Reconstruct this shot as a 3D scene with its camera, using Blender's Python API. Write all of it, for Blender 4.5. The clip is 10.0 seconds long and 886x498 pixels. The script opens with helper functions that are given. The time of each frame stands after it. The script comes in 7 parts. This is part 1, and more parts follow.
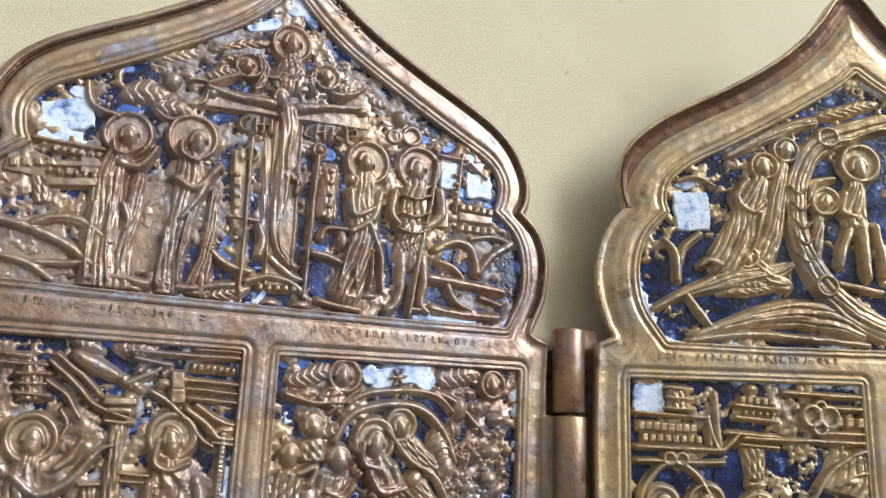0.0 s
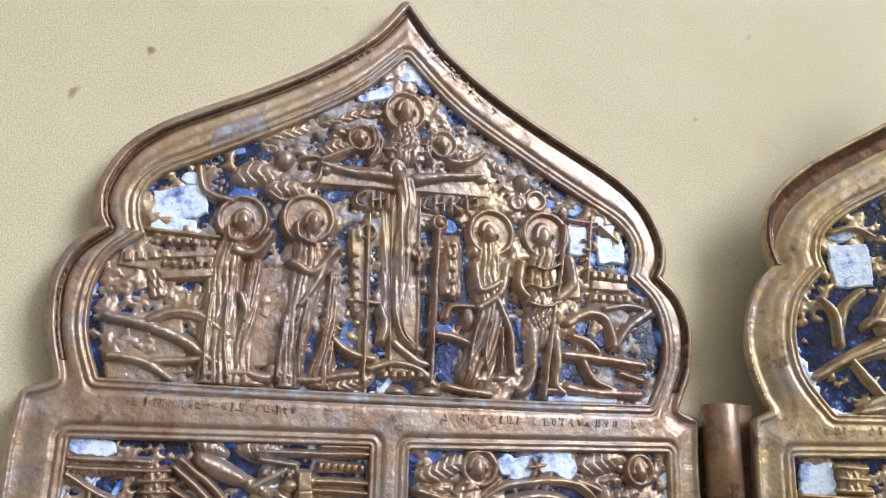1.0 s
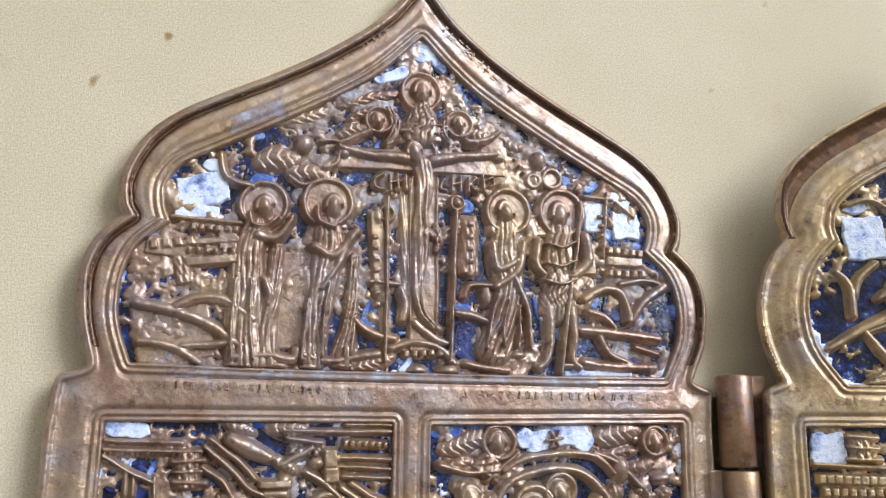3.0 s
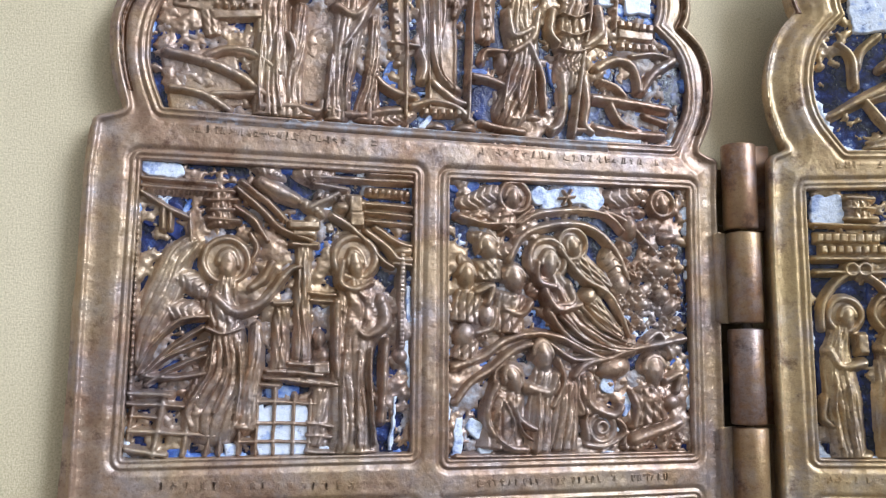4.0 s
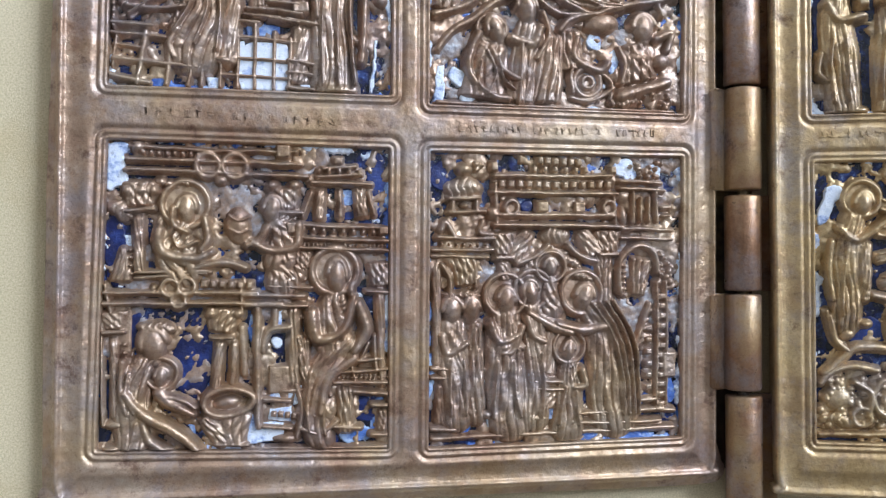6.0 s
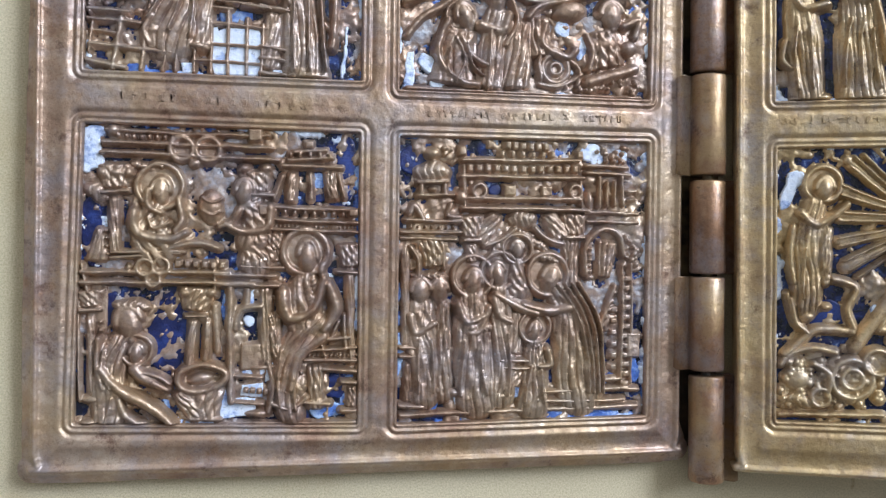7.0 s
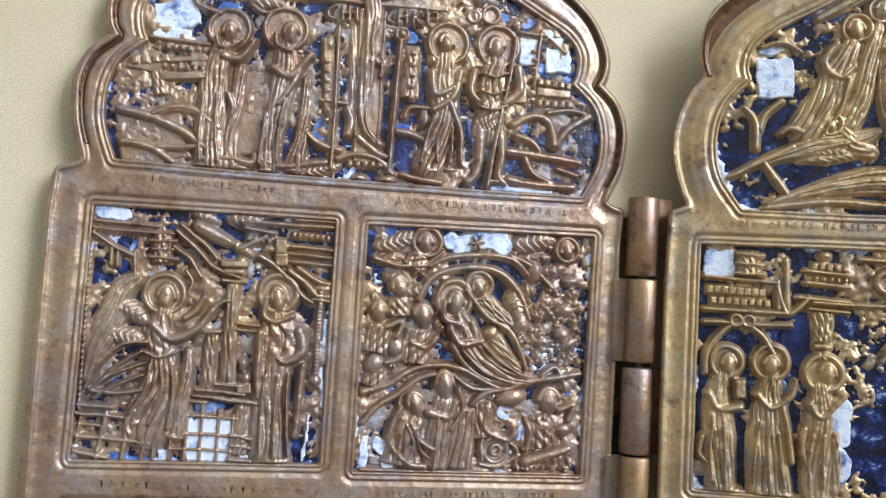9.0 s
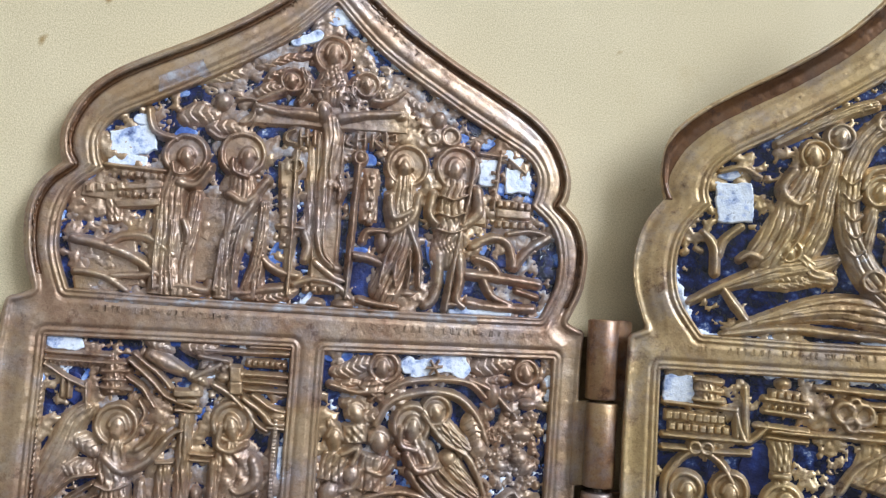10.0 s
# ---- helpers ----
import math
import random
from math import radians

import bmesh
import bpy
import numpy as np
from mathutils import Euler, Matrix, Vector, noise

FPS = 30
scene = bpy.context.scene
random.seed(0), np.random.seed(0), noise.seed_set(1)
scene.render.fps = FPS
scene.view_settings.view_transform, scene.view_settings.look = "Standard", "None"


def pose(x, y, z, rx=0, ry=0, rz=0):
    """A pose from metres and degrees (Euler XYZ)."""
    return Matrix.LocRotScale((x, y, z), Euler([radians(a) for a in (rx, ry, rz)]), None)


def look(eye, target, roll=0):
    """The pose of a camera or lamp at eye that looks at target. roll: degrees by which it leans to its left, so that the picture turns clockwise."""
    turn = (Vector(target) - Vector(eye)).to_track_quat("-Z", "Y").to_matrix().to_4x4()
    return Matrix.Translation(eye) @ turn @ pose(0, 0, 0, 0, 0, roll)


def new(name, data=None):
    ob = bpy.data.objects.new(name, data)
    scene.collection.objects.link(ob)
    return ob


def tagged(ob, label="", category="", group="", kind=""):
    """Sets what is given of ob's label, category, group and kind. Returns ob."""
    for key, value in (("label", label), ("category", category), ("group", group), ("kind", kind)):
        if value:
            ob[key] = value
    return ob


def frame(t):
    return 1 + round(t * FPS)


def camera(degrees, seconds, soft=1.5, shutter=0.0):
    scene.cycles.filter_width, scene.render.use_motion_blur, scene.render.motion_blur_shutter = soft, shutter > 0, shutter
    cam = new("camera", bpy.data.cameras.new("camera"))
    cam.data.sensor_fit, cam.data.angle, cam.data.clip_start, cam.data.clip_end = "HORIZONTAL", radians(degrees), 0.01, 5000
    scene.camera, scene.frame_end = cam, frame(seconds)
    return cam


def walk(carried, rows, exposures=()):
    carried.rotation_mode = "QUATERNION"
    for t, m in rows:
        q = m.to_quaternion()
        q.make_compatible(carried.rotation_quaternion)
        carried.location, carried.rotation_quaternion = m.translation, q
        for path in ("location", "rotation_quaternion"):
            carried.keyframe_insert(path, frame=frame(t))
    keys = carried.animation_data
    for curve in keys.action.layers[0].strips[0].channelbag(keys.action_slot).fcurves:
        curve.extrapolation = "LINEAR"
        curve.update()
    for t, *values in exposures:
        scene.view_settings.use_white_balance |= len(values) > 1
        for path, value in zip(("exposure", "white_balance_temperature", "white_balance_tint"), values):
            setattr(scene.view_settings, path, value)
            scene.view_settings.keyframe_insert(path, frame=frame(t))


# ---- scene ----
cam = camera(53.42, 10.0, soft=1.3)
MM = 0.001
TOP = 5.0  # height of the leaf's face over the table, mm
ROWS = [
    (0.0, -23.87, 29.26, 135.84, 12.95, -21.99, 2.30),
    (0.5, -18.05, 34.53, 139.99, 15.12, -16.93, 1.37),
    (1.0, -27.40, 37.99, 125.39, 15.59, -15.86, 1.00),
    (1.5, -32.97, 43.06, 119.65, 15.17, -15.12, 1.64),
    (2.0, -27.81, 52.74, 120.62, 15.91, -15.34, 0.09),
    (2.2, -25.89, 52.99, 118.22, 14.84, -15.30, 0.07),
    (3.3, -33.21, 33.35, 132.21, 11.50, -14.64, 0.44),
    (3.5, -35.88, 26.21, 132.57, 10.70, -14.87, 0.36),
    (4.0, -32.43, 16.37, 129.36, 7.27, -14.96, 0.33),
    (4.5, -26.89, 4.69, 129.35, 5.06, -14.31, 0.04),
    (5.0, -23.47, -5.64, 129.74, 3.45, -12.25, -0.20),
    (5.5, -19.52, -14.76, 130.37, 2.51, -11.21, -0.24),
    (5.7, -19.72, -18.99, 130.20, 1.96, -11.09, -0.02),
    (6.8, -17.02, -24.60, 132.21, -0.60, -10.31, 0.57),
    (7.0, -14.34, -22.57, 134.83, -0.16, -10.34, 0.62),
    (7.5, -7.93, -8.35, 140.94, 0.12, -11.20, 1.46),
    (8.0, -8.39, 8.39, 147.56, 0.62, -10.07, 2.25),
    (8.5, -11.11, 21.30, 148.86, 2.17, -9.80, 2.51),
    (9.0, -11.38, 32.38, 153.27, 2.72, -10.55, 3.35),
    (9.5, -9.16, 41.98, 153.55, 3.36, -10.76, 3.96),
    (10.0, -5.95, 52.13, 154.66, 3.68, -10.85, 3.65),
]
walk(cam, [(t, pose(x * MM, y * MM, (z + TOP) * MM, rx, ry, rz)) for t, x, y, z, rx, ry, rz in ROWS],
     [(0.0, 0.0, 6500, 10), (1.0, 0.0, 6480, 12), (2.0, -0.03, 6480, 16), (3.5, 0.0, 6350, 14), (5.0, -0.04, 6120, 11), (7.0, -0.02, 6120, 11), (8.0, 0.14, 6350, 8), (8.5, 0.08, 6400, 9), (9.0, 0.03, 6420, 10), (10.0, 0.0, 6500, 10)])

# ---- world and light ----
world = bpy.data.worlds.new("world")
scene.world = world
world.use_nodes = True
sky = world.node_tree.nodes.new("ShaderNodeTexSky")
sky.sky_type, sky.sun_disc = "NISHITA", False
sky.sun_elevation, sky.sun_rotation = radians(40), radians(40)
world.node_tree.links.new(sky.outputs[0], world.node_tree.nodes["Background"].inputs[0])
world.node_tree.nodes["Background"].inputs[1].default_value = 0.1


def window_light(name, eye, target, sx, sy, watts, colour):
    data = bpy.data.lights.new(name, "AREA")
    data.shape, data.size, data.size_y, data.energy, data.color = "RECTANGLE", sx, sy, watts, colour
    ob = new(name, data)
    ob.matrix_world = look(eye, target)
    return ob


window_light("window_daylight", (1.49, 1.5, 1.75), (0.0, 1.5, 1.75), 1.9, 1.5, 154, (0.815, 0.915, 1.0))


# ---- materials ----
def nodes_of(name):
    m = bpy.data.materials.new(name)
    m.use_nodes = True
    nt = m.node_tree
    return m, nt, nt.nodes["Principled BSDF"]


def noise_node(nt, scale, detail=4.0, rough=0.55, coord="Object", off=None):
    tc = nt.nodes.new("ShaderNodeTexCoord")
    n = nt.nodes.new("ShaderNodeTexNoise")
    n.inputs["Scale"].default_value, n.inputs["Detail"].default_value, n.inputs["Roughness"].default_value = scale, detail, rough
    src = tc.outputs[coord]
    if off is not None:
        mp = nt.nodes.new("ShaderNodeMapping")
        mp.inputs["Location"].default_value = off
        nt.links.new(src, mp.inputs["Vector"])
        src = mp.outputs["Vector"]
    nt.links.new(src, n.inputs["Vector"])
    return n


def ramp_node(nt, src, stops):
    r = nt.nodes.new("ShaderNodeValToRGB")
    while len(r.color_ramp.elements) < len(stops):
        r.color_ramp.elements.new(0.5)
    for e, (p, c) in zip(r.color_ramp.elements, stops):
        e.position, e.color = p, (*c, 1) if len(c) == 3 else c
    nt.links.new(src, r.inputs["Fac"])
    return r


def mix_node(nt, fac, a, b, mode="MIX"):
    m = nt.nodes.new("ShaderNodeMix")
    m.data_type, m.blend_type = "RGBA", mode
    for sock, v in ((m.inputs["Factor"], fac), (m.inputs["A"], a), (m.inputs["B"], b)):
        if isinstance(v, (int, float)):
            sock.default_value = v
        elif isinstance(v, tuple):
            sock.default_value = (*v, 1)
        else:
            nt.links.new(v, sock)
    return m.outputs["Result"]


def bump_node(nt, bsdf, src, strength, dist):
    b = nt.nodes.new("ShaderNodeBump")
    b.inputs["Strength"].default_value, b.inputs["Distance"].default_value = strength, dist
    nt.links.new(src, b.inputs["Height"])
    nt.links.new(b.outputs["Normal"], bsdf.inputs["Normal"])


def bronze(name, dark, mid, light, rough=0.37, stain=(0.31, 0.28, 0.31), gold=0.4):
    """Old cast bronze: brown patina, rubbed brassy areas, greyish bloom, grimy spots and fine pitting."""
    m, nt, p = nodes_of(name)
    big, fine, grain = noise_node(nt, 60, 6, 0.65), noise_node(nt, 380, 5, 0.65, off=(3, 1, 2)), noise_node(nt, 2300, 4, 0.65)
    pores = noise_node(nt, 900, 3, 0.6, off=(2, 2, 7))
    bloom, dark_tone = noise_node(nt, 110, 6, 0.7, off=(5, 2, 9)), noise_node(nt, 240, 6, 0.75, off=(1, 8, 4))
    a = ramp_node(nt, big.outputs["Fac"], [(0.34, dark), (0.5, mid), (0.66, light)])
    b = ramp_node(nt, fine.outputs["Fac"], [(0.36, tuple(c * 0.66 for c in mid)), (0.52, mid), (0.68, light)])
    c = mix_node(nt, 0.4, a.outputs["Color"], b.outputs["Color"])
    k = ramp_node(nt, bloom.outputs["Fac"], [(0.46, (0, 0, 0)), (0.64, (0.6, 0.6, 0.6))])
    c = mix_node(nt, k.outputs["Color"], c, stain)
    w = ramp_node(nt, bloom.outputs["Fac"], [(0.685, (0, 0, 0)), (0.72, (0.8, 0.8, 0.8))])
    c = mix_node(nt, w.outputs["Color"], c, (0.50, 0.54, 0.66))
    d = ramp_node(nt, dark_tone.outputs["Fac"], [(0.33, (0.21, 0.10, 0.06)), (0.45, (1, 1, 1))])
    c = mix_node(nt, 0.8, c, d.outputs["Color"], "MULTIPLY")
    g = ramp_node(nt, grain.outputs["Fac"], [(0.36, (0.32, 0.21, 0.16)), (0.47, (1, 1, 1))])
    gilt = noise_node(nt, 48, 5, 0.6, off=(8, 6, 3))
    y = ramp_node(nt, gilt.outputs["Fac"], [(0.5, (0, 0, 0)), (0.60, (gold, gold, gold))])
    c = mix_node(nt, y.outputs["Color"], c, (0.52, 0.37, 0.17))
    nt.links.new(mix_node(nt, 0.26, c, g.outputs["Color"], "MULTIPLY"), p.inputs["Base Color"])
    t = ramp_node(nt, dark_tone.outputs["Fac"], [(0.34, (0.25,) * 3), (0.5, (0.62,) * 3)])
    nt.links.new(t.outputs["Color"], p.inputs["Metallic"])
    r = ramp_node(nt, fine.outputs["Fac"], [(0.3, (rough + 0.18,) * 3), (0.7, (rough - 0.06,) * 3)])
    nt.links.new(r.outputs["Color"], p.inputs["Roughness"])
    both = nt.nodes.new("ShaderNodeMath")
    both.operation = "ADD"
    nt.links.new(pores.outputs["Fac"], both.inputs[0])
    nt.links.new(grain.outputs["Fac"], both.inputs[1])
    p.inputs["Coat Weight"].default_value, p.inputs["Coat Roughness"].default_value = 0.4, 0.22
    bump_node(nt, p, both.outputs[0], 0.5, 0.00015)
    return m


def enamel(name, stops, scale=140, rough=0.22, off=(0, 0, 0)):
    """Chipped glassy enamel with pits and cloudy colour."""
    m, nt, p = nodes_of(name)
    cloud, pits = noise_node(nt, scale, 6, 0.65, off=off), noise_node(nt, 1500, 3, 0.7, off=off)
    a = ramp_node(nt, cloud.outputs["Fac"], stops)
    g = ramp_node(nt, pits.outputs["Fac"], [(0.3, (0.25, 0.25, 0.3)), (0.4, (1, 1, 1))])
    nt.links.new(mix_node(nt, 0.6, a.outputs["Color"], g.outputs["Color"], "MULTIPLY"), p.inputs["Base Color"])
    p.inputs["Roughness"].default_value = rough
    bump_node(nt, p, pits.outputs["Fac"], 0.7, 0.0002)
    return m


BRONZE = bronze("brown_bronze", (0.205, 0.09, 0.054), (0.38, 0.249, 0.174), (0.54, 0.428, 0.348), 0.34, gold=0.3)
BRASS = bronze("golden_brass", (0.28, 0.16, 0.08), (0.55, 0.385, 0.21), (0.71, 0.56, 0.36), gold=0.5)
HINGE = bronze("reddish_brass", (0.14, 0.06, 0.034), (0.29, 0.155, 0.085), (0.44, 0.29, 0.18), 0.32)
# near black: the shade of the hinge gaps put into the colour
GAP_SHADE = bronze("gap_shade_bronze", (0.02, 0.012, 0.01), (0.05, 0.03, 0.02), (0.09, 0.06, 0.04), 0.5, (0.05, 0.05, 0.05))
WORN = bronze("rubbed_brass", (0.45, 0.36, 0.22), (0.62, 0.53, 0.36), (0.75, 0.68, 0.52), 0.3, (0.5, 0.46, 0.38))
DEEP_BROWN = bronze("deep_brown_bronze", (0.06, 0.026, 0.012), (0.13, 0.055, 0.022), (0.23, 0.11, 0.045), 0.38, (0.10, 0.06, 0.045), 0.05)
GROUND = enamel("blue_enamel", [(0.30, (0.004, 0.004, 0.008)), (0.46, (0.005, 0.008, 0.034)), (0.55, (0.010, 0.018, 0.10)),
                                (0.63, (0.04, 0.08, 0.26)), (0.68, (0.36, 0.43, 0.58)), (0.72, (0.10, 0.065, 0.04))], 420, 0.14)
WHITE = enamel("white_enamel", [(0.30, (0.05, 0.07, 0.2)), (0.40, (0.34, 0.43, 0.70)), (0.47, (0.68, 0.75, 0.92)), (0.58, (0.78, 0.83, 0.95)), (0.67, (0.40, 0.51, 0.82))], 300)
PALEBLUE = enamel("pale_blue_enamel", [(0.3, (0.02, 0.05, 0.26)), (0.5, (0.09, 0.18, 0.52)), (0.64, (0.42, 0.55, 0.80))], 300)
DARKBLUE = enamel("dark_blue_enamel", [(0.3, (0.005, 0.006, 0.028)), (0.5, (0.010, 0.016, 0.085)), (0.7, (0.03, 0.06, 0.26))], 260)

FILM = enamel("enamel_film", [(0.40, (0.27, 0.18, 0.135)), (0.49, (0.27, 0.20, 0.175)), (0.58, (0.30, 0.27, 0.29)), (0.68, (0.42, 0.43, 0.5))], 330, 0.3, (4, 4, 1))


def paper():
    m, nt, p = nodes_of("cream_paper")
    big, fine, specks = noise_node(nt, 14, 4), noise_node(nt, 3600, 3, 0.8), noise_node(nt, 150, 2, 0.5, off=(7, 3, 1))
    a = ramp_node(nt, big.outputs["Fac"], [(0.35, (0.60, 0.51, 0.345)), (0.65, (0.70, 0.605, 0.435))])
    s = ramp_node(nt, specks.outputs["Fac"], [(0.235, (0.52, 0.39, 0.22)), (0.285, (1, 1, 1))])
    f = ramp_node(nt, fine.outputs["Fac"], [(0.32, (0.68, 0.65, 0.60)), (0.6, (1.05, 1.05, 1.05))])
    blot = noise_node(nt, 45, 5, 0.7, off=(2, 9, 4))
    b = ramp_node(nt, blot.outputs["Fac"], [(0.30, (0.80, 0.70, 0.52)), (0.40, (1, 1, 1)), (0.66, (1.03, 1.03, 1.02))])
    c = mix_node(nt, 1.0, a.outputs["Color"], s.outputs["Color"], "MULTIPLY")
    c = mix_node(nt, 0.3, c, b.outputs["Color"], "MULTIPLY")
    nt.links.new(mix_node(nt, 1.0, c, f.outputs["Color"], "MULTIPLY"), p.inputs["Base Color"])
    p.inputs["Roughness"].default_value = 0.7
    bump_node(nt, p, fine.outputs["Fac"], 0.5, 0.00016)
    return m


def plain(name, lo, hi, scale, rough=0.8):
    m, nt, p = nodes_of(name)
    n = noise_node(nt, scale, 5)
    a = ramp_node(nt, n.outputs["Fac"], [(0.35, lo), (0.65, hi)])
    nt.links.new(a.outputs["Color"], p.inputs["Base Color"])
    p.inputs["Roughness"].default_value = rough
    bump_node(nt, p, n.outputs["Fac"], 0.1, 0.002)
    return m


PAPER = paper()
PLASTER = plain("cream_plaster", (0.44, 0.42, 0.385), (0.51, 0.49, 0.45), 3.0)
BOARDS = plain("floor_wood", (0.16, 0.09, 0.05), (0.24, 0.14, 0.08), 6.0, 0.5)


# ---- room and table ----
def box_mesh(name, x0, x1, y0, y1, z0, z1, mat, parent=None, bevel=0.0):
    bm = bmesh.new()
    bmesh.ops.create_cube(bm, size=1)
    for v in bm.verts:
        v.co = Vector(((x0, x1)[v.co.x > 0], (y0, y1)[v.co.y > 0], (z0, z1)[v.co.z > 0]))
    if bevel:
        bmesh.ops.bevel(bm, geom=bm.edges[:], offset=bevel, segments=2, affect="EDGES")
    return link(name, bm, mat, parent)


def link(name, bm, mat, parent=None):
    me = bpy.data.meshes.new(name)
    bm.to_mesh(me)
    bm.free()
    me.materials.append(mat)
    ob = new(name, me)
    ob.parent = parent
    return ob


def structure(ob, label):
    return tagged(ob, label, kind="structure")


# unseen room shell, added for bounce light and reflections in the metal
structure(box_mesh("floor", -2.1, 1.6, -2.7, 2.7, -0.80, -0.75, BOARDS), "plain brown wooden floor under the table")
structure(box_mesh("ceiling", -2.1, 1.6, -2.7, 2.7, 2.65, 2.70, PLASTER), "plain cream plaster ceiling")
structure(box_mesh("wall_south", -2, 1.5, -2.7, -2.6, -0.75, 2.65, PLASTER), "plain cream plaster wall")
structure(box_mesh("wall_north", -2, 1.5, 2.6, 2.7, -0.75, 2.65, PLASTER), "plain cream plaster wall")
structure(box_mesh("wall_west", -2.1, -2, -2.7, 2.7, -0.75, 2.65, PLASTER), "plain cream plaster wall")
wall_east = structure(new("wall_east"), "plain cream plaster wall with a window opening")
for y0, y1, z0, z1 in ((-2.7, 0.5, -0.75, 2.65), (2.5, 2.7, -0.75, 2.65), (0.5, 2.5, -0.75, 0.95), (0.5, 2.5, 2.55, 2.65)):
    box_mesh("wall_panel", 1.5, 1.6, y0, y1, z0, z1, PLASTER, wall_east)
# unseen window frame, added round the opening that holds the lamp
window_1 = structure(new("window_1"), "white painted window frame in the plaster wall")
for y0, y1, z0, z1 in ((0.5, 0.55, 0.95, 2.55), (2.45, 2.5, 0.95, 2.55), (0.55, 2.45, 0.95, 1.0), (0.55, 2.45, 2.5, 2.55)):
    box_mesh("window_frame", 1.52, 1.58, y0, y1, z0, z1, PLASTER, window_1, 0.004)
table = tagged(new("table"), "table covered with speckled cream yellow paper", "table")
box_mesh("tabletop", -0.6, 0.6, -0.4, 0.4, -0.028, 0.0, PAPER, table, 0.002)
for lx in (-0.55, 0.55):
    for ly in (-0.35, 0.35):
        box_mesh("leg", lx - 0.025, lx + 0.025, ly - 0.025, ly + 0.025, -0.75, -0.028, BOARDS, table, 0.003)


# ---- cast relief tools, all in millimetres ----
rng = np.random.default_rng(4)
LAYERS = [(rng.random((64, 64)), s) for s in (0.55, 1.3, 3.2, 9.0)]


def rough_field(X, Y):
    """Smooth random relief, about -1 to 1, at several sizes."""
    out = np.zeros_like(X)
    for (tab, size), amp in zip(LAYERS, (0.20, 0.5, 0.6, 0.6)):
        c, k = math.cos(size * 2.1), math.sin(size * 2.1)
        u, v = (X * c + Y * k) / size + 500, (Y * c - X * k) / size + 500
        i, j = np.floor(u).astype(int), np.floor(v).astype(int)
        a, b = u - i, v - j
        a, b = a * a * (3 - 2 * a), b * b * (3 - 2 * b)
        g = lambda p, q: tab[p % 64, q % 64]
        out += amp * (g(i, j) * (1 - a) * (1 - b) + g(i + 1, j) * a * (1 - b) + g(i, j + 1) * (1 - a) * b + g(i + 1, j + 1) * a * b - 0.5)
    return out


def mesh_from(name, V, F, mat, parent, smooth=True):
    me = bpy.data.meshes.new(name)
    me.from_pydata((V * MM).tolist(), [], F.tolist())
    me.materials.append(mat)
    if smooth:
        me.polygons.foreach_set("use_smooth", np.ones(len(F), bool))
    me.update()
    ob = new(name, me)
    ob.parent = parent
    return ob


def quads(keep):
    """Grid indices of the kept cells, as quads."""
    n = keep.shape[1] + 1
    i, j = np.nonzero(keep)
    a = i * n + j
    return np.stack([a, a + 1, a + n + 1, a + n], 1)


def compact(V, F):
    used, inv = np.unique(F, return_inverse=True)
    return V[used], inv.reshape(F.shape), used


def seg_dist(X, Y, x0, y0, x1, y1):
    dx, dy = x1 - x0, y1 - y0
    t = np.clip(((X - x0) * dx + (Y - y0) * dy) / max(dx * dx + dy * dy, 1e-9), 0, 1)
    return np.hypot(X - x0 - t * dx, Y - y0 - t * dy), t


def poly_sdf(X, Y, P):
    """Signed distance to a closed polygon, negative inside."""
    d, inside = np.full(X.shape, 1e9), np.zeros(X.shape, bool)
    for (x0, y0), (x1, y1) in zip(P, P[1:] + P[:1]):
        d = np.minimum(d, seg_dist(X, Y, x0, y0, x1, y1)[0])
        if y0 != y1:
            inside ^= ((Y < y0) != (Y < y1)) & (X < (x1 - x0) * (Y - y0) / (y1 - y0) + x0)
    return np.where(inside, -d, d)


def flow(P, n=7):
    """A smooth curve through the points."""
    out = []
    for i in range(len(P) - 1):
        a, b, c, d = (Vector(P[max(min(k, len(P) - 1), 0)]) for k in (i - 1, i, i + 1, i + 2))
        for k in range(n):
            t = k / n
            q = 0.5 * ((2 * b) + (c - a) * t + (2 * a - 5 * b + 4 * c - d) * t * t + (3 * b - a - 3 * c + d) * t ** 3)
            out.append((q.x, q.y))
    return out + [tuple(P[-1])]


def cast_sheet(name, X, Y, Z, D, bottom, mat, parent):
    """A cast plate: top face Z where D is under zero, with the outline snapped to D = 0, and side walls."""
    n0, n1 = X.shape
    ins = D < 0
    keep = ins[:-1, :-1] | ins[1:, :-1] | ins[:-1, 1:] | ins[1:, 1:]
    step = X[0, 1] - X[0, 0]
    gy, gx = np.gradient(D, step)
    g = np.maximum(np.hypot(gx, gy), 0.3)
    out = np.clip(D, 0, 2 * step)
    V = np.stack([X - out * gx / g, Y - out * gy / g, Z], 2).reshape(-1, 3)
    F = quads(keep)
    V, F, used = compact(V, F)
    E = np.concatenate([F[:, [k, (k + 1) % 4]] for k in range(4)])
    key = np.sort(E, 1)
    _, first, count = np.unique(key[:, 0].astype(np.int64) * len(V) + key[:, 1], return_index=True, return_counts=True)
    B = E[first[count == 1]]
    ring = np.unique(B)
    low = np.full(len(V), -1)
    low[ring] = len(V) + np.arange(len(ring))
    VL = V[ring].copy()
    VL[:, 2] = bottom
    walls = np.stack([B[:, 1], B[:, 0], low[B[:, 0]], low[B[:, 1]]], 1)
    ob = mesh_from(name, np.concatenate([V, VL]), np.concatenate([F, walls]), mat, parent)
    return ob


def bead(d, at, r, h):
    return h * np.sqrt(np.clip(1 - ((d - at) / r) ** 2, 0, 1))


def step_up(d, a, b):
    t = np.clip((d - a) / (b - a), 0, 1)
    return t * t * (3 - 2 * t)


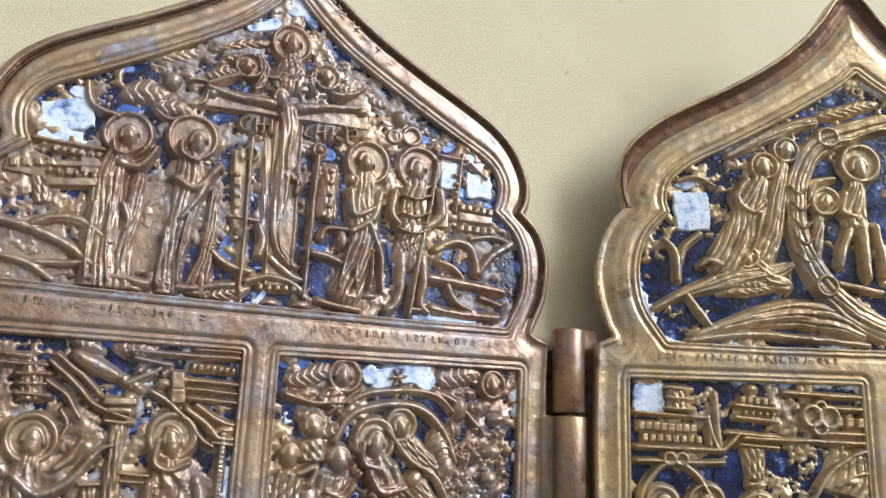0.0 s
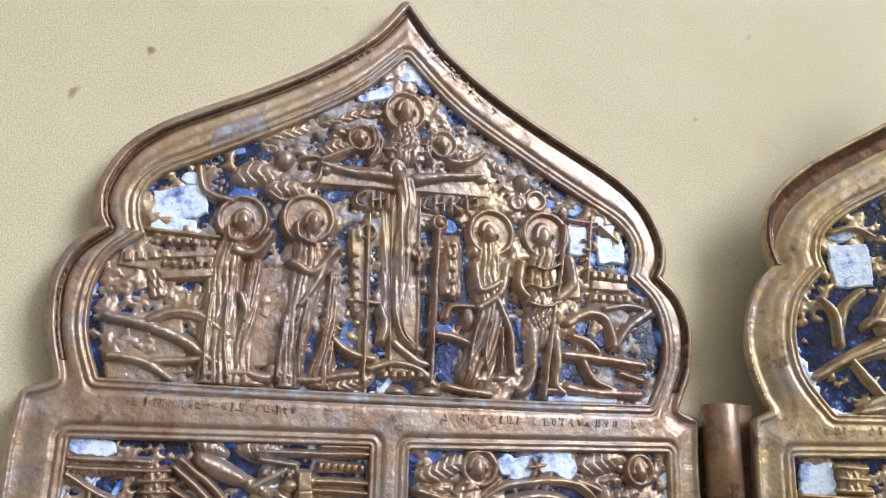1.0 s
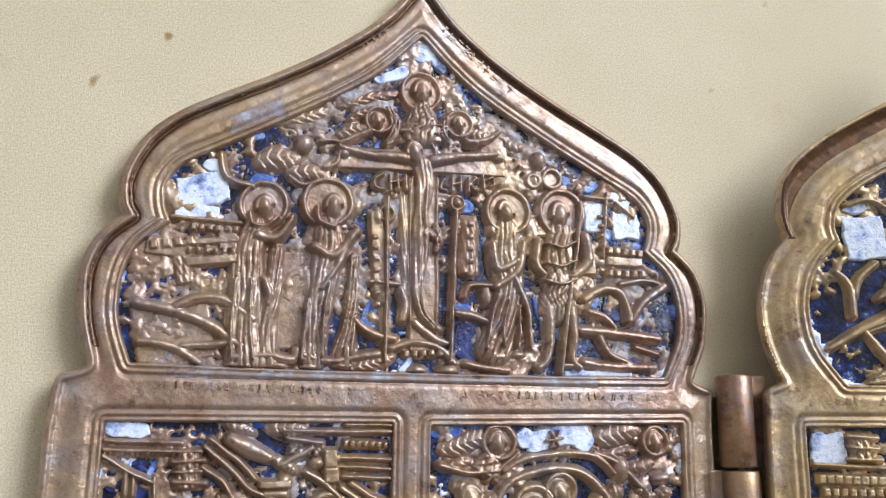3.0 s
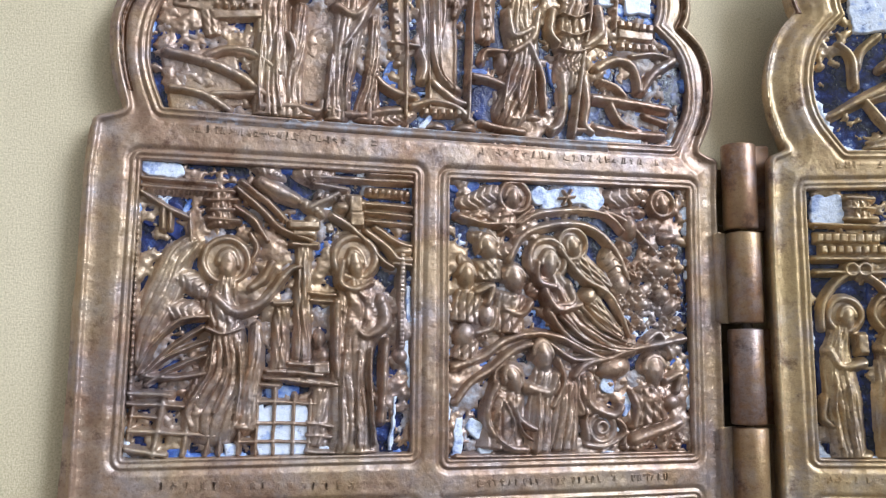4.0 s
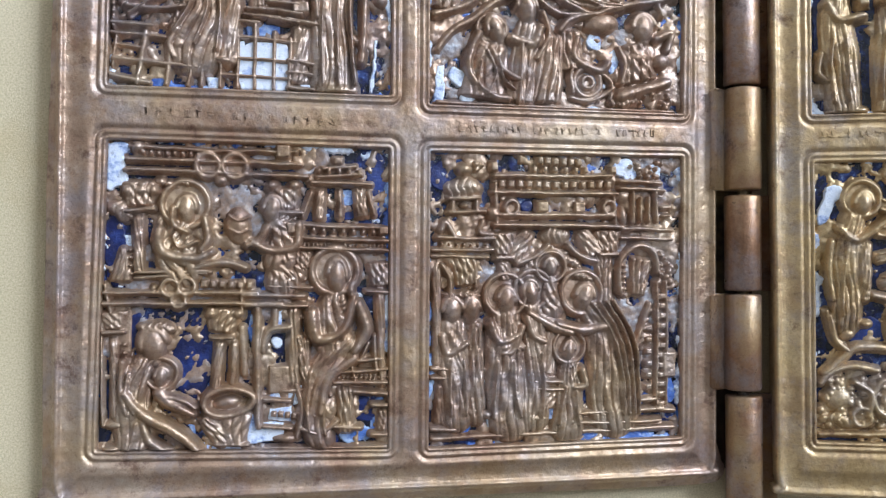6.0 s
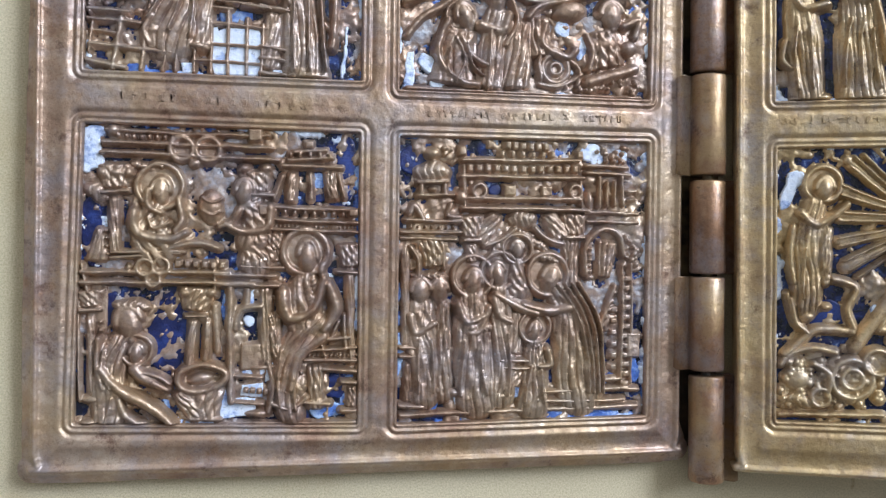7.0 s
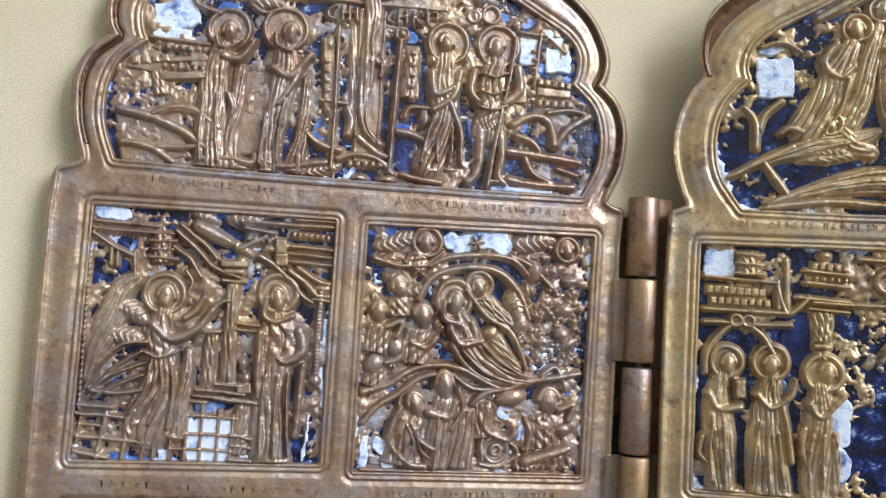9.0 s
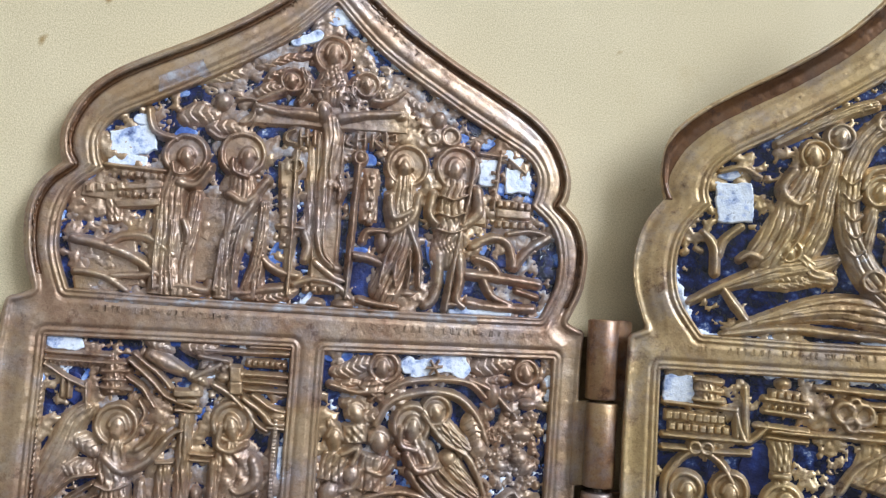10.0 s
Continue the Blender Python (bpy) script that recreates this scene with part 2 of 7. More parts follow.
FLOOR = -1.85  # the enamel ground under the face, mm


def leaf_frame(parent, outline, fields, mat, skirt, g0, g1, deep=0.9, dark_tone=None, stains=(), dark=None):
    """The cast border of a leaf: rounded outer rim, hollow band and two thin beads round each field."""
    xs, ys = [p[0] for p in outline], [p[1] for p in outline]
    s = 0.21
    X, Y = np.meshgrid(np.arange(min(xs) - 5, max(xs) + 5, s), np.arange(min(ys) - 2, max(ys) + 5, s))
    R = rough_field(X, Y)
    d_out = poly_sdf(X, Y, outline) - 0.6 + 0.1 * R
    wide = skirt(X, Y)
    d_out = d_out - wide
    ins = [poly_sdf(X, Y, f) for f in fields]
    d_in = np.minimum.reduce(ins) + 0.06 * R
    D = np.maximum(d_out, -d_in)
    e, q = -d_out - wide, d_in
    high = step_up(Y, 51.0, 55.0)
    fine = rough_field(X * 2.1 + 77, Y * 2.1)
    grit = rough_field(X * 5.3 + 9, Y * 5.3 + 41)
    Z = -0.62 + 0.15 * R + 0.06 * fine + 0.03 * grit
    Z = Z + high * ((0 if dark else bead(e, g0 - 0.5, 0.55, 0.6)) - deep * np.exp(-((e - (g0 + g1) / 2) / (0.7 * (g1 - g0))) ** 2))
    Z = Z + (1 - high) * (bead(e, 0.5, 0.55, 0.42) - 0.24 * np.exp(-((e - 2.0) / 1.0) ** 2))
    Z = Z + 0.3 * step_up(q, 1.7, 2.5) * step_up(e, 3.0, 4.2)
    Z = Z + bead(q, 0.36, 0.34, 0.26) + bead(q, 1.14, 0.4, 0.3) - 0.24 * np.exp(-((q - 0.76) / 0.15) ** 2) - 0.18 * np.exp(-((q - 1.66) / 0.17) ** 2)
    Z = Z - 0.75 * (1 - step_up(q, -0.1, 0.3))
    if dark:
        Z = Z - 0.35 * (1 - step_up(-d_out, 0.0, 0.5)) + step_up(Y, 74, 82) * (bead(-d_out, 0.5, 0.5, 0.5) - 0.75 * np.exp(-((e + 0.7) / 1.0) ** 2))
    else:
        Z = Z - 0.35 * (1 - step_up(e, 0.0, 0.6)) + 0.7 * np.minimum(e, 0)
    k0, k1, low = dark or (g0, g1, 55.0)
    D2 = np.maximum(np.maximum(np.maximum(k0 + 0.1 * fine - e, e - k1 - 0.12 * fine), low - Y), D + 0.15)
    ob = cast_sheet("frame", X, Y, Z, D, -TOP + 0.02, mat, parent)
    # separate dark brown sheet laid just over the rim groove
    cast_sheet("dark_rim_band", X, Y, Z + 0.07, D2, -3.0, dark_tone or DEEP_BROWN, parent)["label"] = "dark brown band along the rim groove"
    for spot, film, label in stains:
        D3 = np.maximum(poly_sdf(X, Y, spot) + 1.6 * R + 0.5 * fine + 0.3 * grit, np.maximum(D + 0.2, high * (3.6 - e) * (film is FILM)))
        cast_sheet("stain", X, Y, Z + 0.02, D3, -3.0, film, parent)["label"] = label
    return ob


FIELD_OF = {}


def enamel_ground(parent, f, mat):
    xs, ys = [p[0] for p in f], [p[1] for p in f]
    X, Y = np.meshgrid(np.arange(min(xs) - 1, max(xs) + 1, 0.7), np.arange(min(ys) - 1, max(ys) + 1, 0.7))
    D = poly_sdf(X, Y, f) - 0.8
    keep = D[:-1, :-1] < 0.3
    V, F, _ = compact(np.stack([X, Y, FLOOR + 0.3 * rough_field(X, Y)], 2).reshape(-1, 3), quads(keep))
    ob = mesh_from("enamel_ground", V, F, mat, parent)
    FIELD_OF[ob.name] = f
    return ob


# every shape gives (height, bounds) functions of X, Y
def cap(x0, y0, x1, y1, r0, r1, h):
    def fn(X, Y):
        d, t = seg_dist(X, Y, x0, y0, x1, y1)
        r = r0 + (r1 - r0) * t
        return h * np.clip(1 - (d / r) ** 2, 0, 1) ** 0.55
    m = max(r0, r1)
    return fn, (min(x0, x1) - m, max(x0, x1) + m, min(y0, y1) - m, max(y0, y1) + m)


def line(r, h, *xy):
    P = list(zip(xy[::2], xy[1::2]))
    P = flow(P, 4) if len(P) > 2 else P

    def fn(X, Y):
        d = np.minimum.reduce([seg_dist(X, Y, *a, *b)[0] for a, b in zip(P, P[1:])])
        return h * np.clip(1 - (d / r) ** 2, 0, 1) ** 0.55
    xs, ys = [p[0] for p in P], [p[1] for p in P]
    return fn, (min(xs) - r, max(xs) + r, min(ys) - r, max(ys) + r)


def turn_to(X, Y, x, y, a):
    c, s = math.cos(radians(a)), math.sin(radians(a))
    return (X - x) * c + (Y - y) * s, -(X - x) * s + (Y - y) * c


def ell(x, y, rx, ry, a, h):
    def fn(X, Y):
        u, v = turn_to(X, Y, x, y, a)
        return h * np.clip(1 - (u / rx) ** 2 - (v / ry) ** 2, 0, 1) ** 0.5
    m = max(rx, ry)
    return fn, (x - m, x + m, y - m, y + m)


def head(x, y, rx, ry, a, h):
    """A plain head: a smooth oval, turned a little, with a cap of hair round its upper edge."""
    def fn(X, Y):
        u, v = turn_to(X, Y, x, y, a + 10 * math.sin(7 * x + y))
        q = np.sqrt((u / rx) ** 2 + (v / ry) ** 2)
        face = h * np.clip(1 - (1.2 * u / rx) ** 2 - (0.95 * v / ry) ** 2, 0, 1) ** 0.42
        side = 0.18 * math.sin(3 * x + 2 * y)
        hair = 0.74 * h * np.clip(1 - ((q - 0.8) / 0.34) ** 2, 0, 1) ** 0.5 * step_up(v / ry + side * u / rx, -0.5, 0.1)
        chin = 0.62 * h * np.clip(1 - (u / (0.55 * rx)) ** 2 - ((v + 0.8 * ry) / (0.5 * ry)) ** 2, 0, 1) ** 0.5
        return np.maximum(np.maximum(0.95 * face, hair), chin)
    m = 1.35 * max(rx, ry)
    return fn, (x - m, x + m, y - m, y + m)


def ring(x, y, r, w, h):
    def fn(X, Y):
        d = np.hypot(X - x, Y - y)
        return np.maximum(h * np.clip(1 - ((d - r) / w) ** 2, 0, 1) ** 0.5, np.where(d < r, h * 0.5, 0))
    return fn, (x - r - w, x + r + w, y - r - w, y + r + w)


def slab(x, y, hw, hh, a, h):
    def fn(X, Y):
        u, v = turn_to(X, Y, x, y, a)
        d = np.maximum(np.abs(u) - hw, np.abs(v) - hh)
        return h * step_up(-d, -0.05, 0.3)
    m = math.hypot(hw, hh) + 0.2
    return fn, (x - m, x + m, y - m, y + m)


def robe(x0, y0, x1, y1, w0, w1, n, h):
    """A draped body that widens from w0 to w1, with n lengthwise folds."""
    def fn(X, Y):
        L = math.hypot(x1 - x0, y1 - y0)
        ux, uy = (x1 - x0) / L, (y1 - y0) / L
        t = ((X - x0) * ux + (Y - y0) * uy) / L
        w = w0 + (w1 - w0) * np.clip(t, 0, 1)
        s = ((X - x0) * -uy + (Y - y0) * ux) / w
        wav = rough_field(X * 0.4 + 9 * x0, Y * 0.25 + 7 * y0)
        s2 = s + 0.12 * np.sin(4 * t + x0) + 0.16 * wav
        body = np.clip(1 - s * s, 0, 1) ** 0.5 * step_up(t, -0.12, 0.08) * (1 - step_up(t, 0.96, 1.05))
        fold = np.minimum(1.6 * np.abs(np.sin(math.pi * n * 0.4 * (s2 + 1))), 1) ** 0.8
        cross = np.sin(math.pi * (2.4 * t + 1.6 * s * (1 if x0 > x1 else -1) + 0.8 * wav + x0)) ** 2
        deep = np.clip(0.7 + 0.8 * rough_field(X * 0.35 + 40, Y * 0.35 + 3 * x0), 0.3, 1.1)
        return h * body * (1 - 0.4 * deep * (1 - fold) - 0.14 * (1 - cross))
    m = max(w0, w1) + 0.15 * math.hypot(x1 - x0, y1 - y0)
    return fn, (min(x0, x1) - m, max(x0, x1) + m, min(y0, y1) - m, max(y0, y1) + m)


def plume(x0, y0, x1, y1, w, n, h):
    """A wing, tuft or cloud: a tapering oval from end to end, cut into n overlapping feathers that slant back from its spine."""
    def fn(X, Y):
        L = math.hypot(x1 - x0, y1 - y0)
        ux, uy = (x1 - x0) / L, (y1 - y0) / L
        t = ((X - x0) * ux + (Y - y0) * uy) / L
        s = ((X - x0) * -uy + (Y - y0) * ux) / w
        wav = rough_field(X * 0.5 + 5 * x0, Y * 0.5 + 5 * y0)
        body = np.clip(1 - (2 * t - 1) ** 2 - (s + 0.12 * np.sin(9 * t + x0)) ** 2, 0, 1) ** 0.45
        lane = 0.9 * n * (t - 0.16 * np.abs(s - 0.15)) + 0.6 * wav + x0
        feather = (lane - np.floor(lane)) ** 0.6
        spine = np.clip(1 - ((s - 0.15) / 0.2) ** 2, 0, 1)
        return h * body * np.maximum(0.66 + 0.28 * feather, 0.8 * spine)
    m = w + 0.1
    return fn, (min(x0, x1) - m, max(x0, x1) + m, min(y0, y1) - m, max(y0, y1) + m)


def limb(h, *xyr):
    """A rounded limb or stem through points, each with its own half width."""
    P = [xyr[i:i + 3] for i in range(0, len(xyr), 3)]
    C = flow([(x, y) for x, y, _ in P], 5) if len(P) > 2 else [p[:2] for p in P]
    W = np.interp(np.linspace(0, len(P) - 1, len(C)), range(len(P)), [p[2] for p in P])

    def fn(X, Y):
        out = np.zeros_like(X)
        for a, b, ra, rb in zip(C, C[1:], W, W[1:]):
            d, t = seg_dist(X, Y, *a, *b)
            out = np.maximum(out, np.clip(1 - (d / (ra + (rb - ra) * t)) ** 2, 0, 1))
        return h * out ** 0.5
    m = max(W) + 0.2
    return fn, (min(c[0] for c in C) - m, max(c[0] for c in C) + m, min(c[1] for c in C) - m, max(c[1] for c in C) + m)


def cloak(h, n, *xyw):
    """Cloth that hangs along a bent line, with its own half width at each point and n folds that run with it."""
    P = [xyw[i:i + 3] for i in range(0, len(xyw), 3)]
    C = flow([(x, y) for x, y, _ in P], 5) if len(P) > 2 else [p[:2] for p in P]
    W = np.interp(np.linspace(0, len(P) - 1, len(C)), range(len(P)), [p[2] for p in P])

    def fn(X, Y):
        best, side, along = np.full(X.shape, 9e9), np.zeros_like(X), np.zeros_like(X)
        for k, (a, b) in enumerate(zip(C, C[1:])):
            d, t = seg_dist(X, Y, *a, *b)
            L = math.hypot(b[0] - a[0], b[1] - a[1]) + 1e-9
            s = ((X - a[0]) * (a[1] - b[1]) + (Y - a[1]) * (b[0] - a[0])) / L
            w = W[k] + (W[k + 1] - W[k]) * t
            near = d / w < best
            best, side, along = np.where(near, d / w, best), np.where(near, s / w, side), np.where(near, (k + t) / (len(C) - 1), along)
        wav = rough_field(X * 0.4 + 9 * P[0][0], Y * 0.25 + 7 * P[0][1])
        lane = 0.5 * n * (side + 0.2 * np.sin(5 * along + P[0][0]) + 0.34 * wav)
        fold = np.minimum(1.7 * np.abs(np.sin(math.pi * lane)), 1) ** 0.8
        sweep = np.sin(math.pi * (2.2 * along + 1.3 * side * (1 if P[0][0] > P[-1][0] else -1) + 0.7 * wav + P[0][0])) ** 2
        deep = np.clip(0.6 + 0.9 * rough_field(X * 0.35 + 40, Y * 0.35 + 3 * P[0][0]), 0.15, 1.1)
        return h * np.clip(1 - best ** 2.6, 0, 1) ** 0.5 * (1 - 0.42 * deep * (1 - fold) - 0.16 * (1 - sweep))
    m = max(W) + 0.3
    return fn, (min(c[0] for c in C) - m, max(c[0] for c in C) + m, min(c[1] for c in C) - m, max(c[1] for c in C) + m)


def row(x0, y0, x1, y1, n, r, h):
    """n small bosses in a row."""
    parts = [slab(x0 + (x1 - x0) * k / max(n - 1, 1), y0 + (y1 - y0) * k / max(n - 1, 1), r, r * 1.15,
                  math.degrees(math.atan2(y1 - y0, x1 - x0)), h) for k in range(n)]

    def fn(X, Y):
        return np.maximum.reduce([p[0](X, Y) for p in parts])
    return fn, (min(x0, x1) - 2 * r, max(x0, x1) + 2 * r, min(y0, y1) - 2 * r, max(y0, y1) + 2 * r)


def clumps(x0, x1, y0, y1, n, r, h, seed):
    """A crowd of small rounded lumps (hair, fleece, rock)."""
    g = np.random.default_rng(seed)
    C = np.stack([g.uniform(x0, x1, n), g.uniform(y0, y1, n), g.uniform(0.6, 1.2, n) * r, g.uniform(0.6, 1, n) * h], 1)

    def fn(X, Y):
        out = np.zeros_like(X)
        for x, y, q, k in C:
            out = np.maximum(out, k * np.clip(1 - ((X - x) / q) ** 2 - ((Y - y) / q) ** 2, 0, 1) ** 0.5)
        return out
    m = 1.3 * r
    return fn, (x0 - m, x1 + m, y0 - m, y1 + m)


def islands(keep):
    """Numbers the pieces of a mask that hang together."""
    lab = np.where(keep, np.arange(1, keep.size + 1).reshape(keep.shape), 0)
    while True:
        p = np.pad(lab, 1)
        top = np.maximum.reduce([p[1 + a:p.shape[0] - 1 + a, 1 + b:p.shape[1] - 1 + b] for a in (-1, 0, 1) for b in (-1, 0, 1)])
        top = np.where(keep, top, 0)
        if (top == lab).all():
            return lab
        lab = top


APART = ("enamel_patch", "ray", "hill_drapery", "step", "lettering", "worn_casting")


def raise_up(parent, name, X, Y, H, mat, rough, R, base=FLOOR):
    ins = H > 0.03
    keep = ins[:-1, :-1] | ins[1:, :-1] | ins[:-1, 1:] | ins[1:, 1:]
    Z = np.where(ins, base + 0.05 + 0.98 * H + rough * R, base - 0.3)
    pts = np.stack([X, Y, Z], 2).reshape(-1, 3)
    masks = [keep]
    if name in APART:
        lab = islands(keep)
        masks = [lab == k for k in np.unique(lab[lab > 0])]
    for m in masks:
        if m.sum() > 5:
            V, F, _ = compact(pts, quads(m))
            ob = mesh_from(name, V, F, mat, parent)
            if mat in PATCH_LABELS:
                ob["label"] = PATCH_LABELS[mat]


PATCH_LABELS = {WHITE: "chipped white enamel", PALEBLUE: "pale blue enamel", DARKBLUE: "dark blue enamel"}


def relief(parent, name, *shapes, mat=BRONZE, rough=0.12, step=0.15, base=FLOOR):
    """One raised piece on the enamel ground."""
    b = [s[1] for s in shapes]
    X, Y = np.meshgrid(np.arange(min(q[0] for q in b) - 1.1, max(q[1] for q in b) + 1.1, step),
                       np.arange(min(q[2] for q in b) - 1.1, max(q[3] for q in b) + 1.1, step))
    R = rough_field(X, Y)
    worn = 1.0 if mat in PATCH_LABELS else 0.24
    XW, YW = X + worn * rough_field(X * 0.8 + 11, Y * 0.8), Y + worn * rough_field(Y * 0.8 + 31, X * 0.8 + 17)
    H = np.zeros_like(X)
    for fn, _ in shapes:
        H = np.maximum(H, fn(XW, YW))
    if mat not in PATCH_LABELS:
        foot = np.zeros_like(H)
        for k in range(12):
            a = k * math.pi / 6
            foot = np.maximum(foot, np.roll(H, (round(2.4 * math.sin(a)), round(2.4 * math.cos(a))), (0, 1)))
        H = np.maximum(H, np.clip(0.36 * foot - 0.08, 0, 0.7))
    if mat in PATCH_LABELS:
        H = np.minimum(2.4 * H, 0.7 if mat is WHITE else 0.3 if mat is PALEBLUE else 0.22)
    f = FIELD_OF.get(parent.name)
    if f:
        H = H * (1 - step_up(poly_sdf(X, Y, f), -0.1, 0.35))
    tool = rough_field(X * 2.6 + 19, Y * 2.6 - 7) if mat not in PATCH_LABELS else 0
    raise_up(parent, name, X, Y, H * (1 + 0.12 * R + 0.07 * tool), mat, rough, R, base)


def worn_casting(parent, f, mat, share, off, size=1.0, tall=1.0, name="worn_casting"):
    """Rough lumps of bare metal left between the figures."""
    xs, ys = [p[0] for p in f], [p[1] for p in f]
    X, Y = np.meshgrid(np.arange(min(xs) - 0.5, max(xs) + 0.5, 0.25), np.arange(min(ys) - 0.5, max(ys) + 0.5, 0.25))
    R = rough_field(X, Y)
    N = rough_field(X * size + off, Y * size - off) + 0.5 * rough_field(X * 2.3 - off, Y * 2.3)
    cut = np.quantile(N, 1 - share)
    H = tall * np.clip(1.8 * (N - cut), 0, 1) ** 0.5 * (poly_sdf(X, Y, f) < 0.6)
    raise_up(parent, name, X, Y, H * (0.8 + 0.5 * R), mat, 0.12, R)


def edge_residue(parent, f, mat, share, off):
    """Leftover enamel caught along the foot of a field's border."""
    xs, ys = [p[0] for p in f], [p[1] for p in f]
    X, Y = np.meshgrid(np.arange(min(xs) - 0.5, max(xs) + 0.5, 0.22), np.arange(min(ys) - 0.5, max(ys) + 0.5, 0.22))
    R = rough_field(X, Y)
    N = rough_field(X * 0.5 + off, Y * 0.5 - off) + 0.6 * rough_field(X * 1.9 - off, Y * 1.9)
    d = poly_sdf(X, Y, f)
    width = 2.6 * np.clip(N - np.quantile(N, 1 - share), 0, 1)
    H = 0.75 * np.clip(2.0 * (width + d), 0, 1) ** 0.5 * (d < 0.45) * (width > 0)
    raise_up(parent, "enamel_patch", X, Y, H * (0.8 + 0.4 * R), mat, 0.12, R)


# ---- left leaf ----
def flat_skirt(X, Y):
    """How far the cast edge slopes out past the rim."""
    low = 1 - step_up(Y, 48.0, 52.0)
    return 0.6 * step_up(Y, 50, 56) + low * (0.3 + 1.2 * (1 - step_up(Y, -30, 45)) + 0.35 * rough_field(X * 0.3, Y * 0.3)) * np.maximum(1 - step_up(X, -48, -40), 1 - step_up(Y, -54, -50))


def raised_skirt(X, Y):
    return 0.15 * step_up(Y, 50, 56) + 2.9 * step_up(Y, 77, 90)


def mirrored(half, lean, wide=0.0):
    """A closed outline from its left half, top to bottom; lean: the axis at each height; wide: how far the gable's right shoulder swells."""
    left = [(lean(y) - x, y) for x, y in half]
    right = [(lean(y) + x + wide * min(x / 40, 1) * min(max((y - 51) / 8, 0), 1), y) for x, y in half]
    return left + right[::-1]


def axis(y):
    return 0.2 + 0.7 * min(max((y - 44) / 8, 0), 1) + 0.0172 * min(max(y - 50, 0), 24) - 0.006 * max(y - 74, 0)


def gable(half_runs):
    pts = []
    for run in half_runs:
        pts += flow(run, 6)
    return pts


OUTER = gable([[(0.05, 116.4), (5.4, 109.4), (13.2, 103.0), (22.0, 97.5), (30.0, 93.2), (36.5, 89.4), (40.8, 85.2), (43.3, 79.9), (43.3, 76.0), (42.3, 73.8)],
               [(42.4, 73.7), (45.9, 70.3), (47.6, 65.4), (47.2, 59.0), (45.9, 54.3), (45.6, 52.2), (47.0, 51.2), (49.0, 50.6)],
               [(49.3, 50.3), (49.5, 30.0), (49.5, -20.0), (49.5, -53.0)], [(49.5, -53.0), (49.0, -54.8), (47.6, -55.4), (20.0, -55.6)]])
INNER = gable([[(0.05, 106.6), (8.3, 98.6), (20.6, 90.8), (30.4, 85.3), (35.8, 82.2), (38.0, 79.0), (37.9, 75.6), (37.0, 73.4)],
               [(37.1, 73.3), (41.2, 69.6), (42.9, 64.8), (42.8, 59.0), (40.8, 53.2)], [(40.7, 53.0), (20.0, 52.7)]])


def rect(x0, x1, y0, y1):
    return [(x0, y0), (x1, y0), (x1, y1), (x0, y1)]


leaf = tagged(new("icon_leaf"), "brown bronze icon leaf with relief and blue enamel lying flat", "icon leaf", "hinged leaves")
leaf.matrix_world = pose(0, 0, TOP * MM)
FIELDS = [mirrored(INNER, axis, 0.8),
          [(-42.9, 3.1), (-2.7, 3.2), (-2.6, 45.0), (-42.3, 44.8)], [(3.4, 2.1), (44.2, 2.2), (44.7, 45.4), (3.4, 44.7)],
          [(-43.9, -48.6), (-2.9, -49.7), (-2.9, -5.1), (-42.9, -4.9)], [(3.5, -49.8), (44.0, -49.4), (44.2, -5.1), (3.6, -5.4)]]
STAINS = [(p, FILM, "thin bluish enamel film") for p in [[(-28.5, 94.6), (-22.0, 97.4), (-19.5, 91.5), (-28.0, 87.6)], [(43.4, 6.0), (47.0, 4.0), (49.2, -3.0), (46.5, -7.0), (43.8, -4.0)],
          rect(6.0, 43.0, 0.9, 2.3), rect(-42.0, -30.0, 46.2, 47.4), [(-3.0, 4.0), (3.4, 4.0), (2.6, 16.0), (0.5, 14.0)], rect(-34.0, 30.0, 50.9, 52.6)]]
leaf_frame(leaf, mirrored(OUTER, axis, 0.8), FIELDS, BRONZE, flat_skirt, 1.05, 1.75, 0.45, DEEP_BROWN, STAINS)
gable_field, north_west, north_east, south_west, south_east = [enamel_ground(leaf, f, GROUND) for f in FIELDS]


def knuckle(parent, x, y0, y1, z, r, tongue, mat):
    """A rolled hinge barrel with its tongue to the leaf."""
    bm = bmesh.new()
    prof = []
    for k in range(29):
        a = radians(-40 + 260 * k / 28)
        prof.append((x + r * math.cos(a) * (1 if tongue < 0 else -1), z + r * math.sin(a)))
    prof.append((x + tongue * (r + 2.2), z - 0.2))
    prof.append((x + tongue * (r + 2.2), z - r))
    rows = []
    for y, k in ((y0, 0.86), (y0 + 0.12, 0.95), (y0 + 0.4, 1), ((y0 + y1) / 2, 0.985), (y1 - 0.4, 1), (y1 - 0.12, 0.95), (y1, 0.86)):
        rows.append([bm.verts.new(((x + (px - x) * k) * MM, y * MM, (z + (pz - z) * k) * MM)) for px, pz in prof])
    n = len(prof)
    for a, b in zip(rows, rows[1:]):
        for k in range(n):
            bm.faces.new((a[k], a[(k + 1) % n], b[(k + 1) % n], b[k]))
    bm.faces.new(rows[0][::-1])
    bm.faces.new(rows[-1])
    bmesh.ops.recalc_face_normals(bm, faces=bm.faces[:])
    for f in bm.faces:
        f.smooth = len(f.verts) == 4
    ob = link("hinge_knuckle", bm, mat, parent)
    return ob


for ya, yb in ((38.5, 22.9), (6.4, -10.4), (-26.6, -42.3)):
    knuckle(leaf, 54.2, yb + 0.2, ya - 0.2, 0.5, 2.9, -1, HINGE)


